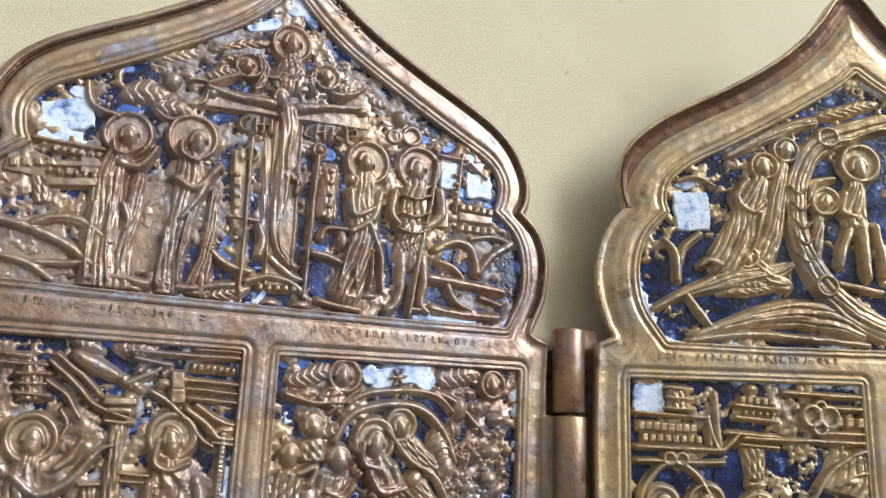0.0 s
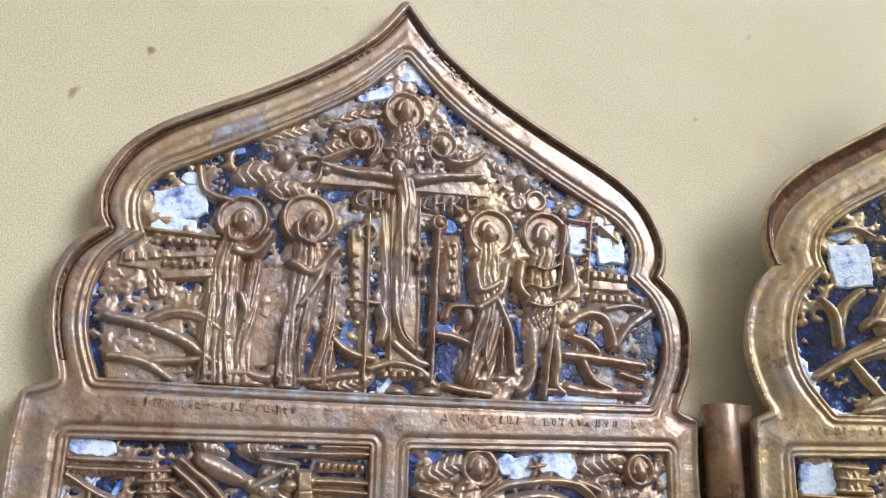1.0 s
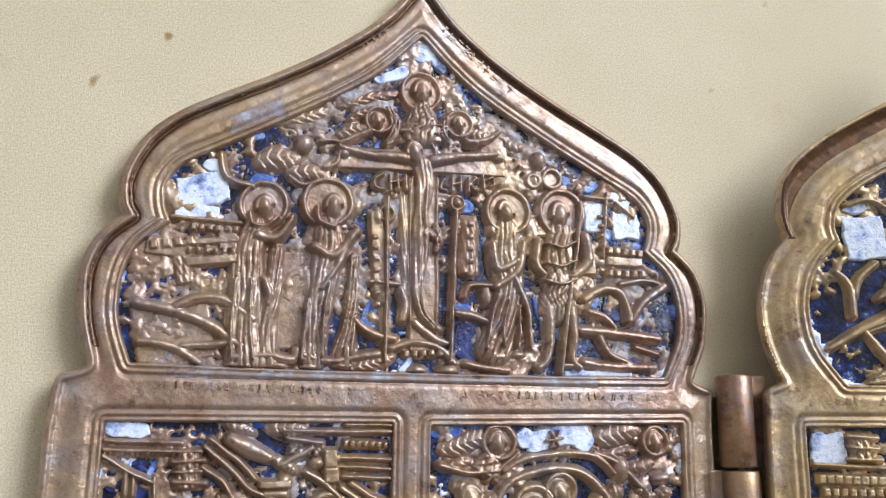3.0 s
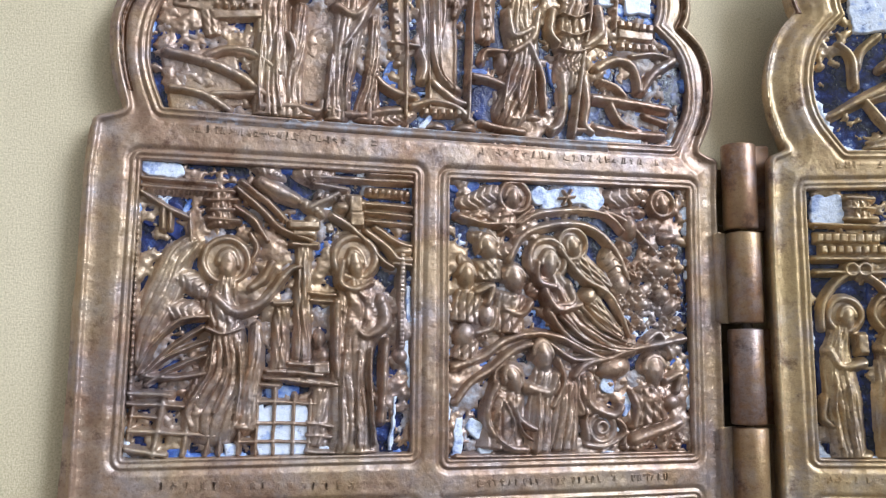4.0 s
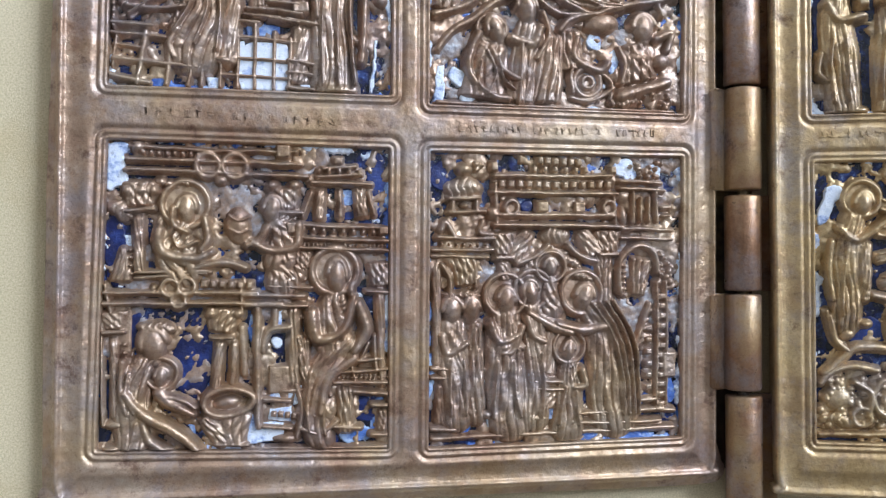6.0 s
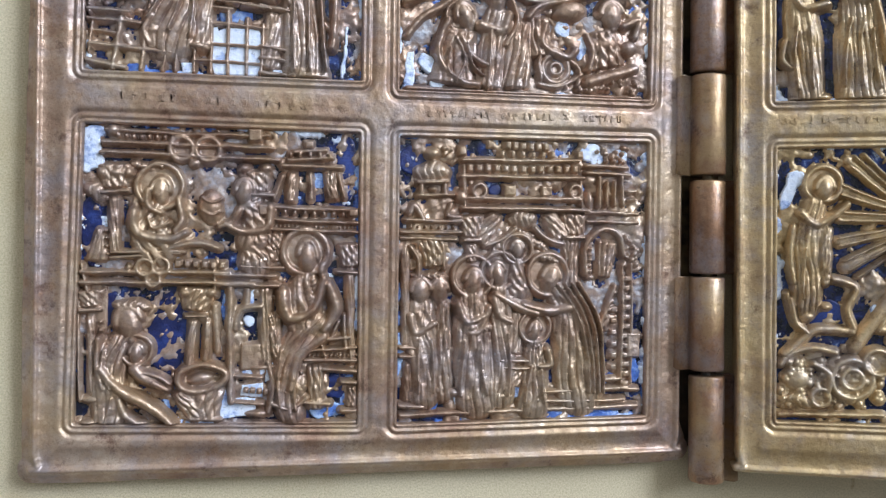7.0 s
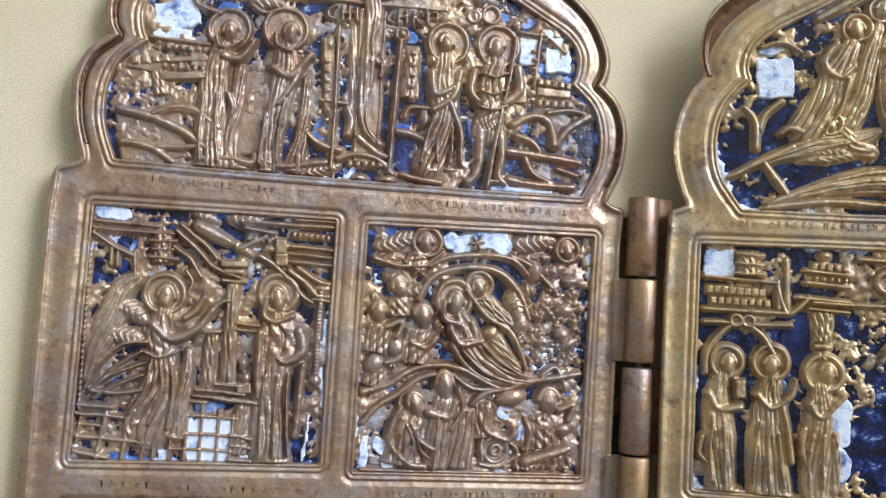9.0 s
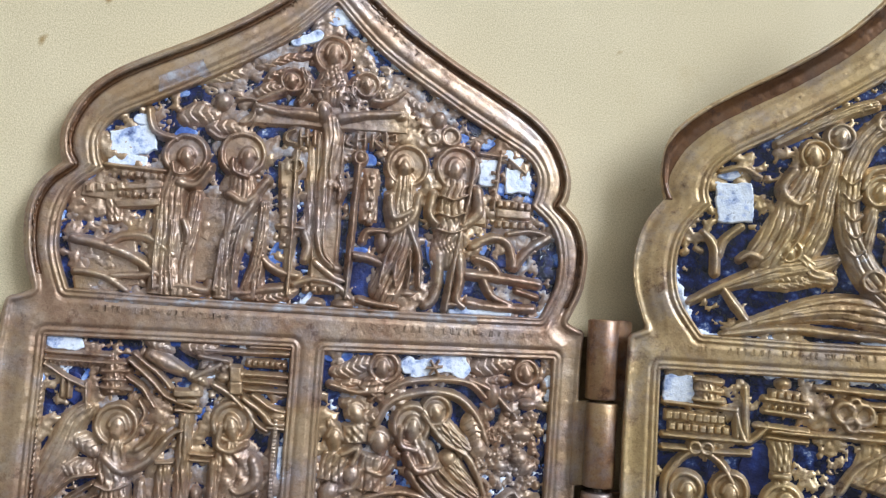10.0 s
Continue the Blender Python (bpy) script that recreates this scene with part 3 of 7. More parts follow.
def inscription(parent, x0, y0, x1, y1, n, tall, mat, seed, z=-0.28):
    """A worn line of cast letters nobody can read: short raised bars."""
    g = random.Random(seed)
    bm = bmesh.new()
    along = Vector((x1 - x0, y1 - y0, 0)).normalized()
    up = Vector((-along.y, along.x, 0))
    for k in range(n):
        if g.random() < 0.12:
            continue
        c = Vector((x0, y0, z)).lerp(Vector((x1, y1, z)), (k + 0.3 * g.random()) / n)
        for _ in range(g.choice((2, 3, 3))):
            flat = g.random() < 0.4
            o = c + along * g.uniform(-0.35, 0.35) * tall * 0.6 + up * (g.uniform(-0.4, 0.4) * tall if flat else 0)
            a, b = (along * tall * 0.3, up * 0.11) if flat else (up * tall * g.uniform(0.35, 0.5) + along * g.uniform(-0.12, 0.12), along * 0.11)
            vs = [[bm.verts.new((o + sa * a * kk + sb * b * kk + Vector((0, 0, dz))) * MM) for sa, sb in ((-1, -1), (1, -1), (1, 1), (-1, 1))] for kk, dz in ((1.15, -0.25), (0.9, 0.12))]
            bm.faces.new(vs[1])
            for i in range(4):
                bm.faces.new((vs[0][i], vs[0][(i + 1) % 4], vs[1][(i + 1) % 4], vs[1][i]))
    bmesh.ops.recalc_face_normals(bm, faces=bm.faces[:])
    return link("inscription", bm, mat, parent)


inscription(leaf, -36, 50.0, -8, 49.6, 24, 1.25, BRONZE, 1)
inscription(leaf, 8, 49.5, 40, 49.6, 22, 1.25, BRONZE, 2)
inscription(leaf, -38, -0.6, -10, -1.4, 16, 1.25, BRONZE, 3)
inscription(leaf, 8, -1.6, 40, -1.4, 28, 1.2, BRONZE, 4)
inscription(leaf, 4.5, 109.0, 17.0, 98.2, 10, 1.7, BRONZE, 5, -0.62)
inscription(leaf, -15.0, 98.3, -4.0, 107.6, 12, 1.0, BRONZE, 6, -0.72)

# added strip under the hinge, its dark colour stands in for shade
box_mesh("gap_shade_strip", 0.0485, 0.0582, -0.0555, 0.0500, -0.0046, -0.0033, GAP_SHADE, leaf, 0.0003)
# core pin, coloured dark to deepen the shade between the barrels
bm = bmesh.new()
bmesh.ops.create_cone(bm, cap_ends=True, segments=20, radius1=0.0009, radius2=0.0009, depth=0.108)
bmesh.ops.transform(bm, matrix=pose(0.0542, -0.003, 0.0005, 90, 0, 0), verts=bm.verts[:])
link("hinge_pin", bm, GAP_SHADE, leaf)

# ---- right leaf, raised from the hinge ----
SLOPE = 20.5
leaf_two = tagged(new("icon_leaf"), "golden brass icon leaf with blue enamel, raised on its hinge", "icon leaf", "hinged leaves")
leaf_two.matrix_world = pose(56.4 * MM, -0.2 * MM, (TOP + 4.1) * MM, 0.2, -SLOPE, 0.36)


def axis_two(y):
    return 51.0 - 0.004 * (y - 50)


OUTER_TWO = gable([[(0.05, 117.3), (5.4, 110.0), (13.2, 103.0), (22.0, 97.5), (30.0, 93.4), (36.5, 89.6), (41.0, 85.6), (43.6, 81.0), (43.9, 78.2), (43.2, 76.2)],
                   [(43.3, 76.1), (46.6, 72.0), (48.4, 66.0), (48.3, 60.0), (46.8, 54.8), (46.3, 52.2), (47.4, 51.4), (49.0, 50.8)],
                   [(49.3, 50.3), (49.8, 30.0), (49.8, -20.0), (49.8, -55.0)], [(49.8, -55.0), (49.3, -56.8), (47.9, -57.4), (20.0, -57.6)]])
INNER_TWO = gable([[(0.05, 103.6), (4.0, 100.4), (13.8, 94.3), (24.6, 88.2), (31.5, 84.6), (35.4, 81.4), (36.6, 78.0), (36.0, 75.2)],
                   [(36.1, 75.1), (40.2, 70.4), (41.7, 64.5), (40.9, 58.0), (37.2, 52.2)], [(37.0, 52.0), (20.0, 51.7)]])
FIELDS_TWO = [mirrored(INNER_TWO, axis_two), rect(7.0, 47.0, 1.8, 45.2), rect(54.0, 95.0, 1.8, 45.2), rect(7.3, 47.0, -49.4, -6.0), rect(54.0, 95.0, -49.4, -6.0)]
STAINS_TWO = [([(1.8, 69.5), (3.2, 70.0), (4.2, 63.5), (5.6, 57.0), (3.8, 55.5), (2.2, 61.0)], WORN, "rubbed pale brass"),
              ([(3.0, 48.6), (4.4, 48.4), (4.2, 44.2), (2.9, 43.8)], PALEBLUE, "pale blue enamel"),
              (rect(5.0, 60.0, -56.6, -54.6), FILM, "thin bluish enamel film"), (rect(2.0, 5.5, -36.0, -29.0), FILM, "thin bluish enamel film")]
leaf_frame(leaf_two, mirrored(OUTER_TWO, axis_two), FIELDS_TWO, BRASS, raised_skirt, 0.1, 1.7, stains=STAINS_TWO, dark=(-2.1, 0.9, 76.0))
gable_two, nw_two, ne_two, sw_two, se_two = [enamel_ground(leaf_two, f, GROUND) for f in FIELDS_TWO]
for ya, yb in ((53.8, 38.8), (22.6, 6.6), (-10.6, -26.3), (-42.5, -60.4)):
    knuckle(leaf_two, -3.4, yb + 0.2, ya - 0.2, -2.75, 2.9, 1, HINGE)
inscription(leaf_two, 12, 49.3, 44, 49.3, 24, 1.2, BRASS, 7)
inscription(leaf_two, 8, -1.6, 44, -1.6, 26, 1.2, BRASS, 8)
inscription(leaf_two, 22, 90.5, 44, 103.5, 18, 1.0, BRASS, 9, -0.72)
for ground, f, off, share in zip((gable_field, north_west, north_east, south_west, south_east), FIELDS, (0, 60, 120, 180, 240), (0.46, 0.42, 0.48, 0.36, 0.44)):
    worn_casting(ground, f, BRONZE, share, off, 0.9)
    worn_casting(ground, f, PALEBLUE, 0.06, off + 17, 1.1, 0.3, "enamel_patch")
    worn_casting(ground, f, WHITE, 0.02, off + 29, 1.3, 0.42, "enamel_patch")
    worn_casting(ground, f, FILM, 0.3, off + 43, 0.8, 0.85, "enamel_residue")
    edge_residue(ground, f, WHITE, 0.22, off + 5)
    edge_residue(ground, f, PALEBLUE, 0.30, off + 71)
for ground, f, off in zip((gable_two, nw_two, sw_two), (FIELDS_TWO[0], FIELDS_TWO[1], FIELDS_TWO[3]), (300, 360, 420)):
    worn_casting(ground, f, BRASS, 0.25, off)
    edge_residue(ground, f, WHITE, 0.3, off + 5)

# ---- the cast scenes, piece by piece ----

relief(gable_field, "saint_bust", ring(1.2, 97.4, 3.14, 0.48, 1.3), head(1.3, 97.2, 1.62, 2.28, 8.1, 2.4), cloak(1.9, 5, 1.5, 95.2, 1.23, 1.5, 93.1, 2.44, 1.4, 90.9, 3.36),
       limb(1.6, -2.0, 90.5, 0.46, 1.4, 90.6, 0.47, 5.1, 90.8, 0.47))
relief(gable_field, "title_plaque", slab(1.7, 90.4, 3.05, 1.57, 3.4, 1.2), row(-0.3, 90.3, 4, 90.5, 5, 0.43, 1.7), cap(-1, 91.6, 4.7, 92, 0.26, 0.26, 1.6))
relief(gable_field, "angel", ring(-5.6, 92.0, 2.02, 0.37, 1.3), head(-5.8, 91.8, 1.1, 1.37, 7.57, 2.2), plume(-12.5, 89.1, -6.8, 90.8, 1.16, 6, 1.7),
       plume(-10.6, 91.4, -5.9, 94.4, 0.81, 5, 1.4), cloak(1.7, 4, -4.1, 94.0, 0.65, -3.0, 92.0, 1.11, -3.2, 89.6, 1.1, -4.3, 88.0, 0.73),
       limb(1.8, -7.1, 89.9, 0.73, -9.2, 88.8, 0.63, -11.7, 87.6, 0.44))
relief(gable_field, "angel", ring(7.6, 92.6, 2.1, 0.38, 1.3), head(7.5, 92.5, 1.14, 1.43, 7.44, 2.2), plume(9.0, 91.3, 13.7, 90.3, 1.24, 6, 1.7),
       cloak(1.7, 4, 5.5, 93.1, 0.76, 4.9, 90.8, 0.94, 5.6, 89.3, 0.75), limb(1.8, 8.8, 89.7, 0.66, 11.7, 90.0, 0.77, 14.3, 91.8, 0.49))
relief(gable_field, "cherub", ell(-17.2, 86.8, 1.55, 1.72, 3.2, 2), plume(-24.8, 83.6, -17.3, 84.9, 2.06, 6, 1.5), plume(-20, 82.2, -13.3, 82.6, 1.44, 5, 1.4),
       line(0.63, 1.5, -29.3, 84.2, -28.2, 80.7, -24.5, 79.6), line(0.41, 1.5, -14.7, 87.5, -11.8, 87.7, -12.1, 84.3, -14.1, 83.4), line(0.32, 1.4, -19.2, 81.5, -16.8, 80.3, -13.7, 81.7))
relief(gable_field, "cherub", ell(21, 87.7, 1.36, 1.72, 3, 2), plume(17.9, 84, 22.8, 84.4, 1.78, 5, 1.4), ring(23.3, 84.7, 1.53, 0.54, 1.3),
       ring(20.1, 84.1, 1.07, 0.45, 1.3), plume(15, 90.1, 19, 89.4, 1.08, 4, 1.3), row(16.3, 88.4, 18.4, 85.4, 4, 0.45, 1.3))
relief(gable_field, "hill_drapery", plume(-21.9, 89.7, -12.4, 93.3, 1.14, 7, 1), plume(-12.4, 93.7, -1.5, 97.6, 1.02, 8, 1), plume(11.5, 92.6, 18.1, 89.4, 0.9, 5, 1))
relief(gable_field, "crucified_figure", slab(1.6, 85.7, 13.89, 1.85, 1.4, 0.95), limb(2.0, -11.5, 86.7, 0.71, -6.4, 86.0, 0.9, -1.1, 85.9, 1.28),
       limb(2.0, 3.2, 85.9, 1.29, 8.4, 87.1, 0.94, 13.8, 87.8, 0.77), ell(-11.0, 85.8, 1.06, 0.8, 6.92, 1.9), ell(14.1, 87.2, 1.24, 0.86, 6.72, 1.9), ring(1.2, 87.0, 2.49, 0.28, 1.4),
       head(0.1, 86.8, 1.5, 1.95, 14, 3.0))
relief(gable_field, "enamel_patch", ell(1.8, 104.6, 2.56, 2.01, 4.9, 0.8), cap(-5.8, 99.2, -1.5, 101, 0.7, 1.06, 0.7), cap(2.5, 105.8, 4.6, 102, 0.74, 0.83, 0.7), mat=WHITE, rough=0.08)
relief(gable_field, "enamel_patch", slab(-31.4, 78.6, 4.08, 2.26, 17.2, 1.0), slab(-32.1, 75.3, 3.33, 1.04, 4.4, 0.9), ell(-30.0, 82.6, 1.84, 1.17, 6.75, 0.9), mat=WHITE, rough=0.08)
relief(gable_field, "enamel_patch", ell(-23.4, 80.9, 1.89, 1.1, 2.5, 0.8), cap(-25.6, 86.9, -23.4, 87.9, 0.64, 0.64, 0.5), cap(-19.6, 92.4, -14, 92.7, 0.75, 0.75, 0.5), mat=PALEBLUE, rough=0.08)
relief(gable_field, "enamel_patch", ell(7.2, 98.7, 1.09, 2, 33.8, 0.6), ell(-1.5, 79.3, 1.16, 1.16, 2.3, 0.5), ell(24.6, 84.3, 1.99, 1.27, 12.2, 0.6),
       ell(30.1, 84.1, 2.2, 1.1, 12.1, 0.6), mat=PALEBLUE, rough=0.08)

relief(gable_field, "cross_post", slab(2.0, 69.4, 13.76, 2.19, -89.4, 0.7), line(0.3, 1.1, -0.4, 82.9, 0.1, 56.0), line(0.3, 1.1, 4.0, 83.0, 4.2, 56.2))
relief(gable_field, "crucified_body", cloak(2.1, 2, 1.6, 85.0, 1.83, 1.9, 81.8, 1.82, 1.5, 77.7, 1.34, 1.4, 74.5, 1.77, 1.2, 70.1, 1.57, 1.0, 65.3, 1.2, 1.8, 61.5, 0.94, 3.9, 59.5, 0.77),
       plume(-0.0, 74.4, 4.4, 73.7, 1.24, 5, 2.2), cloak(1.9, 3, 3.8, 75.6, 0.54, 4.2, 73.4, 0.89, 3.9, 71.2, 0.53), ell(4.2, 59.3, 1.28, 0.77, -21.49, 2.0),
       limb(1.7, -1.6, 65.1, 0.77, -0.8, 62.6, 0.85, -1.3, 60.5, 0.67), limb(1.5, 0.6, 60.2, 0.85, 3.7, 57.9, 0.85, 5.8, 57.1, 0.6))
relief(gable_field, "spear", limb(2.0, -4.1, 79.4, 0.35, -4.0, 68.8, 0.43, -3.8, 54.1, 0.41), ell(-4.2, 77.9, 0.71, 1.76, 5.85, 1.8), ring(-4.1, 76.8, 1.14, 0.26, 1.5))
relief(gable_field, "reed", limb(2.0, 7.0, 77.8, 0.46, 6.6, 64.4, 0.44, 6.3, 54.3, 0.42), ell(7.2, 79.3, 1.01, 1.1, 5.89, 1.9), ring(7.2, 79.3, 1.1, 0.27, 1.6))
relief(gable_field, "lettering", line(0.26, 1.4, -4.7, 83.1, -6.0, 82.3, -6.0, 81.0, -4.6, 80.7), line(0.26, 1.4, -3.7, 83.0, -3.6, 80.5), line(0.26, 1.4, -2.5, 83.2, -2.4, 80.6),
       line(0.26, 1.4, -3.6, 81.8, -2.5, 82.1), line(0.26, 1.4, -1.2, 83.1, -1.1, 80.8), line(0.26, 1.4, -0.1, 83.0, -0.5, 80.8), line(0.26, 1.4, 5.0, 83.1, 4.4, 81.6, 5.5, 81.3),
       line(0.26, 1.4, 6.4, 83.4, 6.4, 81.2), line(0.26, 1.4, 7.8, 83.8, 7.9, 81.4), line(0.26, 1.4, 6.4, 82.3, 7.8, 82.7), line(0.26, 1.4, 9.2, 83.6, 9.2, 81.3),
       line(0.26, 1.4, 10.4, 83.7, 9.5, 82.5, 10.6, 81.5), line(0.26, 1.4, 11.5, 84.3, 11.6, 81.8), line(0.26, 1.4, 12.5, 83.7, 13.2, 84.0, 13.4, 82.9, 12.5, 82.6))
relief(gable_field, "standing_figure", ring(-22.7, 76.9, 3.33, 0.5, 1.4), head(-22.5, 76.5, 1.5, 1.91, 5.92, 2.4),
       cloak(1.9, 6, -23.7, 73.4, 1.97, -24.5, 69.2, 2.5, -24.8, 63.8, 2.69, -24.8, 59.0, 2.8, -24.1, 53.6, 3.22),
       cloak(1.7, 4, -20.4, 69.9, 1.23, -20.8, 64.1, 1.36, -21.2, 59.2, 1.42, -21.1, 53.8, 2.01), limb(2.3, -23.3, 72.2, 1.06, -20.7, 71.9, 0.91, -18.6, 74.5, 0.58),
       limb(2.4, -24.6, 75.5, 0.41, -24.2, 73.8, 0.49, -22.4, 73.6, 0.49, -20.5, 75.0, 0.42), line(0.3, 2.3, -26.3, 65.3, -26.5, 58.8, -26.1, 53.8),
       line(0.3, 2.4, -24.0, 65.5, -23.9, 59.0, -23.1, 53.9), limb(2.2, -22.2, 65.6, 0.64, -21.3, 63.6, 0.64, -21.5, 62.0, 0.4), ell(-18.5, 75.1, 0.59, 0.92, -24.32, 1.9),
       ell(-25.6, 53.0, 1.68, 0.61, 2.94, 1.7), ell(-19.7, 53.1, 1.86, 0.62, 2.91, 1.7))
relief(gable_field, "standing_figure", ring(-13.2, 77.9, 3.6, 0.51, 1.4), head(-12.3, 77.2, 1.46, 2.15, 5.88, 2.5),
       cloak(1.9, 6, -13.1, 74.2, 2.04, -12.8, 70.2, 2.85, -13.4, 64.6, 2.38, -14.4, 58.8, 2.01, -14.5, 54.2, 2.06),
       cloak(1.8, 4, -8.9, 69.7, 0.85, -9.1, 63.3, 1.08, -9.5, 58.3, 1.3, -9.9, 54.4, 2.25), limb(2.4, -15.1, 70.8, 1, -11.9, 69.7, 0.92, -8.9, 73.4, 0.69),
       limb(2.3, -10.4, 70.8, 0.85, -11.5, 68.2, 0.75, -13.7, 64.6, 0.57), limb(2.5, -14.7, 76.9, 0.51, -14.4, 74.8, 0.59, -12.2, 73.9, 0.59),
       line(0.3, 2.4, -15.7, 62.8, -16.1, 57.9, -16.3, 54.1), line(0.3, 2.4, -12.6, 65.5, -13.4, 59.7, -13.3, 54.5), ell(-8.6, 73.8, 0.6, 1.03, 25.4, 1.9),
       ell(-15.0, 53.0, 1.73, 0.63, 2.87, 1.7), ell(-10.3, 53.3, 2.08, 0.64, 2.87, 1.7))
relief(gable_field, "bell_tower", slab(-5.2, 70.5, 1.21, 6.91, 4, 1.1), ell(-5.4, 76.3, 0.88, 1.76, 4.6, 1.5), row(-5.8, 73.1, -5.2, 62.7, 7, 0.52, 1.5),
       cap(-6.4, 66.1, -1.8, 65.9, 0.51, 0.51, 1.4))
relief(gable_field, "standing_figure", ring(15.7, 78.6, 3.56, 0.56, 1.4), head(15.3, 78.3, 1.59, 2.15, 5.67, 2.4),
       cloak(1.9, 6, 15.5, 75.7, 2.04, 15.0, 70.8, 3.01, 15.7, 66.0, 2.61, 14.6, 60.6, 2.83, 13.4, 56.3, 3.12), limb(2.2, 12.9, 72.9, 0.91, 13.7, 68.9, 0.9, 16.9, 70.5, 0.82),
       limb(2.2, 18.1, 73.3, 0.93, 16.9, 68.7, 0.91, 13.5, 66.2, 0.81), limb(2.2, 16.4, 67.8, 0.73, 18.7, 62.6, 0.63, 19.0, 57.0, 0.44), line(0.3, 2.4, 13.7, 64.9, 12.4, 60.5, 11.8, 56.6),
       line(0.3, 2.4, 15.5, 64.2, 14.4, 59.8, 14.8, 56.8), line(0.3, 2.4, 17.2, 63.4, 17.2, 59.9, 16.9, 56.9), ell(13.8, 55.3, 2.6, 0.78, 2.97, 1.7), ell(17.2, 55.8, 1.58, 0.7, 3.01, 1.6))
relief(gable_field, "soldier_figure", ring(24.9, 79.0, 3.66, 0.58, 1.4), head(24.6, 78.6, 1.73, 2.31, 5.59, 2.4), cloak(1.9, 4, 24.6, 75.6, 2.47, 24.4, 71.6, 2.82, 24.3, 67.9, 2.51),
       cloak(1.9, 7, 24.3, 67.7, 2.51, 23.8, 63.4, 3.11), limb(1.9, 22.3, 63.1, 1.18, 22.5, 58.5, 0.9, 21.7, 55.0, 0.71, 20.5, 53.9, 0.62),
       limb(1.9, 26.1, 63.1, 1.2, 26.6, 58.8, 0.91, 26.0, 55.2, 0.72, 27.4, 54.0, 0.63), limb(2.2, 28.7, 75.0, 1.15, 29.2, 71.1, 1.14, 26.3, 68.5, 0.84),
       limb(2.0, 20.7, 74.0, 0.94, 20.3, 70.3, 0.83, 21.6, 68.6, 0.65), line(0.3, 2.4, 22.1, 73.7, 24.5, 73.0, 26.9, 74.1), line(0.3, 2.4, 21.9, 70.5, 24.4, 70.0, 27.0, 71.1),
       line(0.35, 2.4, 21.6, 67.6, 24.3, 67.1, 27.0, 68.1))
relief(gable_field, "sword", limb(2.1, 28.0, 80.1, 0.49, 27.3, 74.1, 0.48, 26.4, 69.0, 0.47), limb(2.1, 26.2, 68.1, 0.65, 25.1, 61.3, 0.55, 24.2, 53.4, 0.44),
       ell(28.0, 80.6, 0.68, 0.78, 5.79, 2.0), slab(25.2, 54.3, 1.30, 0.45, -1.0, 1.7))
relief(gable_field, "city_wall", slab(-30, 70.9, 4.26, 0.65, 8.6, 1.2), slab(-29.7, 68.1, 3.89, 0.81, 8.3, 1.3), row(-32.5, 72.8, -26.5, 72.8, 6, 0.57, 1.5),
       row(-32.9, 69.4, -26.7, 69.5, 6, 0.49, 1.5), cap(-35.6, 74.1, -25.8, 73.9, 0.49, 0.49, 1.3), slab(-27.6, 71.5, 1.48, 1.81, 4.3, 1.1),
       slab(-36.1, 69.6, 3.05, 1.45, -6.7, 0.9), row(-37.8, 69.9, -32.9, 70.7, 4, 0.72, 1.4), robe(-34, 68.5, -33.2, 64.4, 1.61, 1.29, 3, 1.3))
relief(gable_field, "city_tower", slab(35.8, 71.5, 3.42, 0.95, -0.1, 1.2), row(33.2, 73.2, 38.6, 73, 5, 0.67, 1.5), row(33.2, 69.5, 39, 69.5, 5, 0.66, 1.3),
       cap(32.9, 82.9, 32, 72.2, 0.39, 0.39, 1.5), cap(28.8, 82, 34, 81.9, 0.48, 0.48, 1.4), cap(34.7, 81.4, 37.8, 79.2, 0.39, 0.39, 1.3),
       row(31.7, 78.8, 32.1, 74.1, 4, 0.48, 1.4), slab(29.5, 70.6, 1.31, 1.68, 3.8, 1.2))
relief(gable_field, "bent_tree", line(0.93, 1.7, -39.7, 61.4, -34.2, 60.4, -29.6, 58.7, -25.3, 55.9, -23.2, 56), line(0.86, 1.8, -34.2, 61.1, -31.5, 62.4, -27.6, 62.3, -23.5, 59.6), line(0.76, 1.5, -38.9, 55.9, -34.5, 55.5, -30.5, 53.1),
       ell(-24.3, 59.8, 1.91, 2.23, 24.2, 1.7), line(0.69, 1.5, -33, 55.5, -29.3, 55.7, -25.5, 56.2))
relief(gable_field, "bent_tree", line(0.82, 1.6, 28.5, 65, 32.2, 66.9, 35.3, 65.9, 36.2, 61.9), line(0.83, 1.6, 36.8, 61.9, 38.7, 64.8, 42.7, 67.8), line(0.9, 1.7, 27.7, 60, 33.7, 59.6, 41.2, 58.9),
       line(0.88, 1.7, 28.2, 54.8, 33.5, 54.3, 40.4, 54.4), line(0.72, 1.5, 30.9, 59.4, 32.6, 56.5, 36.2, 54.8), line(0.64, 1.5, 29.2, 62.9, 32, 62.2, 33.7, 60.5),
       line(0.56, 1.4, 35, 67.8, 38.9, 68.5, 41.8, 68.2), line(0.64, 1.4, 37.3, 57.5, 39.2, 57, 41, 56.6))
relief(gable_field, "gilt_ground", slab(-34.4, 57.7, 5.41, 4.79, 11.5, 0.42), slab(-35.6, 69.2, 4.82, 3.21, -17.3, 0.42), slab(-29.3, 63.8, 2.4, 1.92, 3.5, 0.35),
       slab(-18.2, 62.8, 4.9, 7.35, 3.4, 0.4), ell(-31.9, 51.7, 6.84, 0.91, 2.3, 0.6))
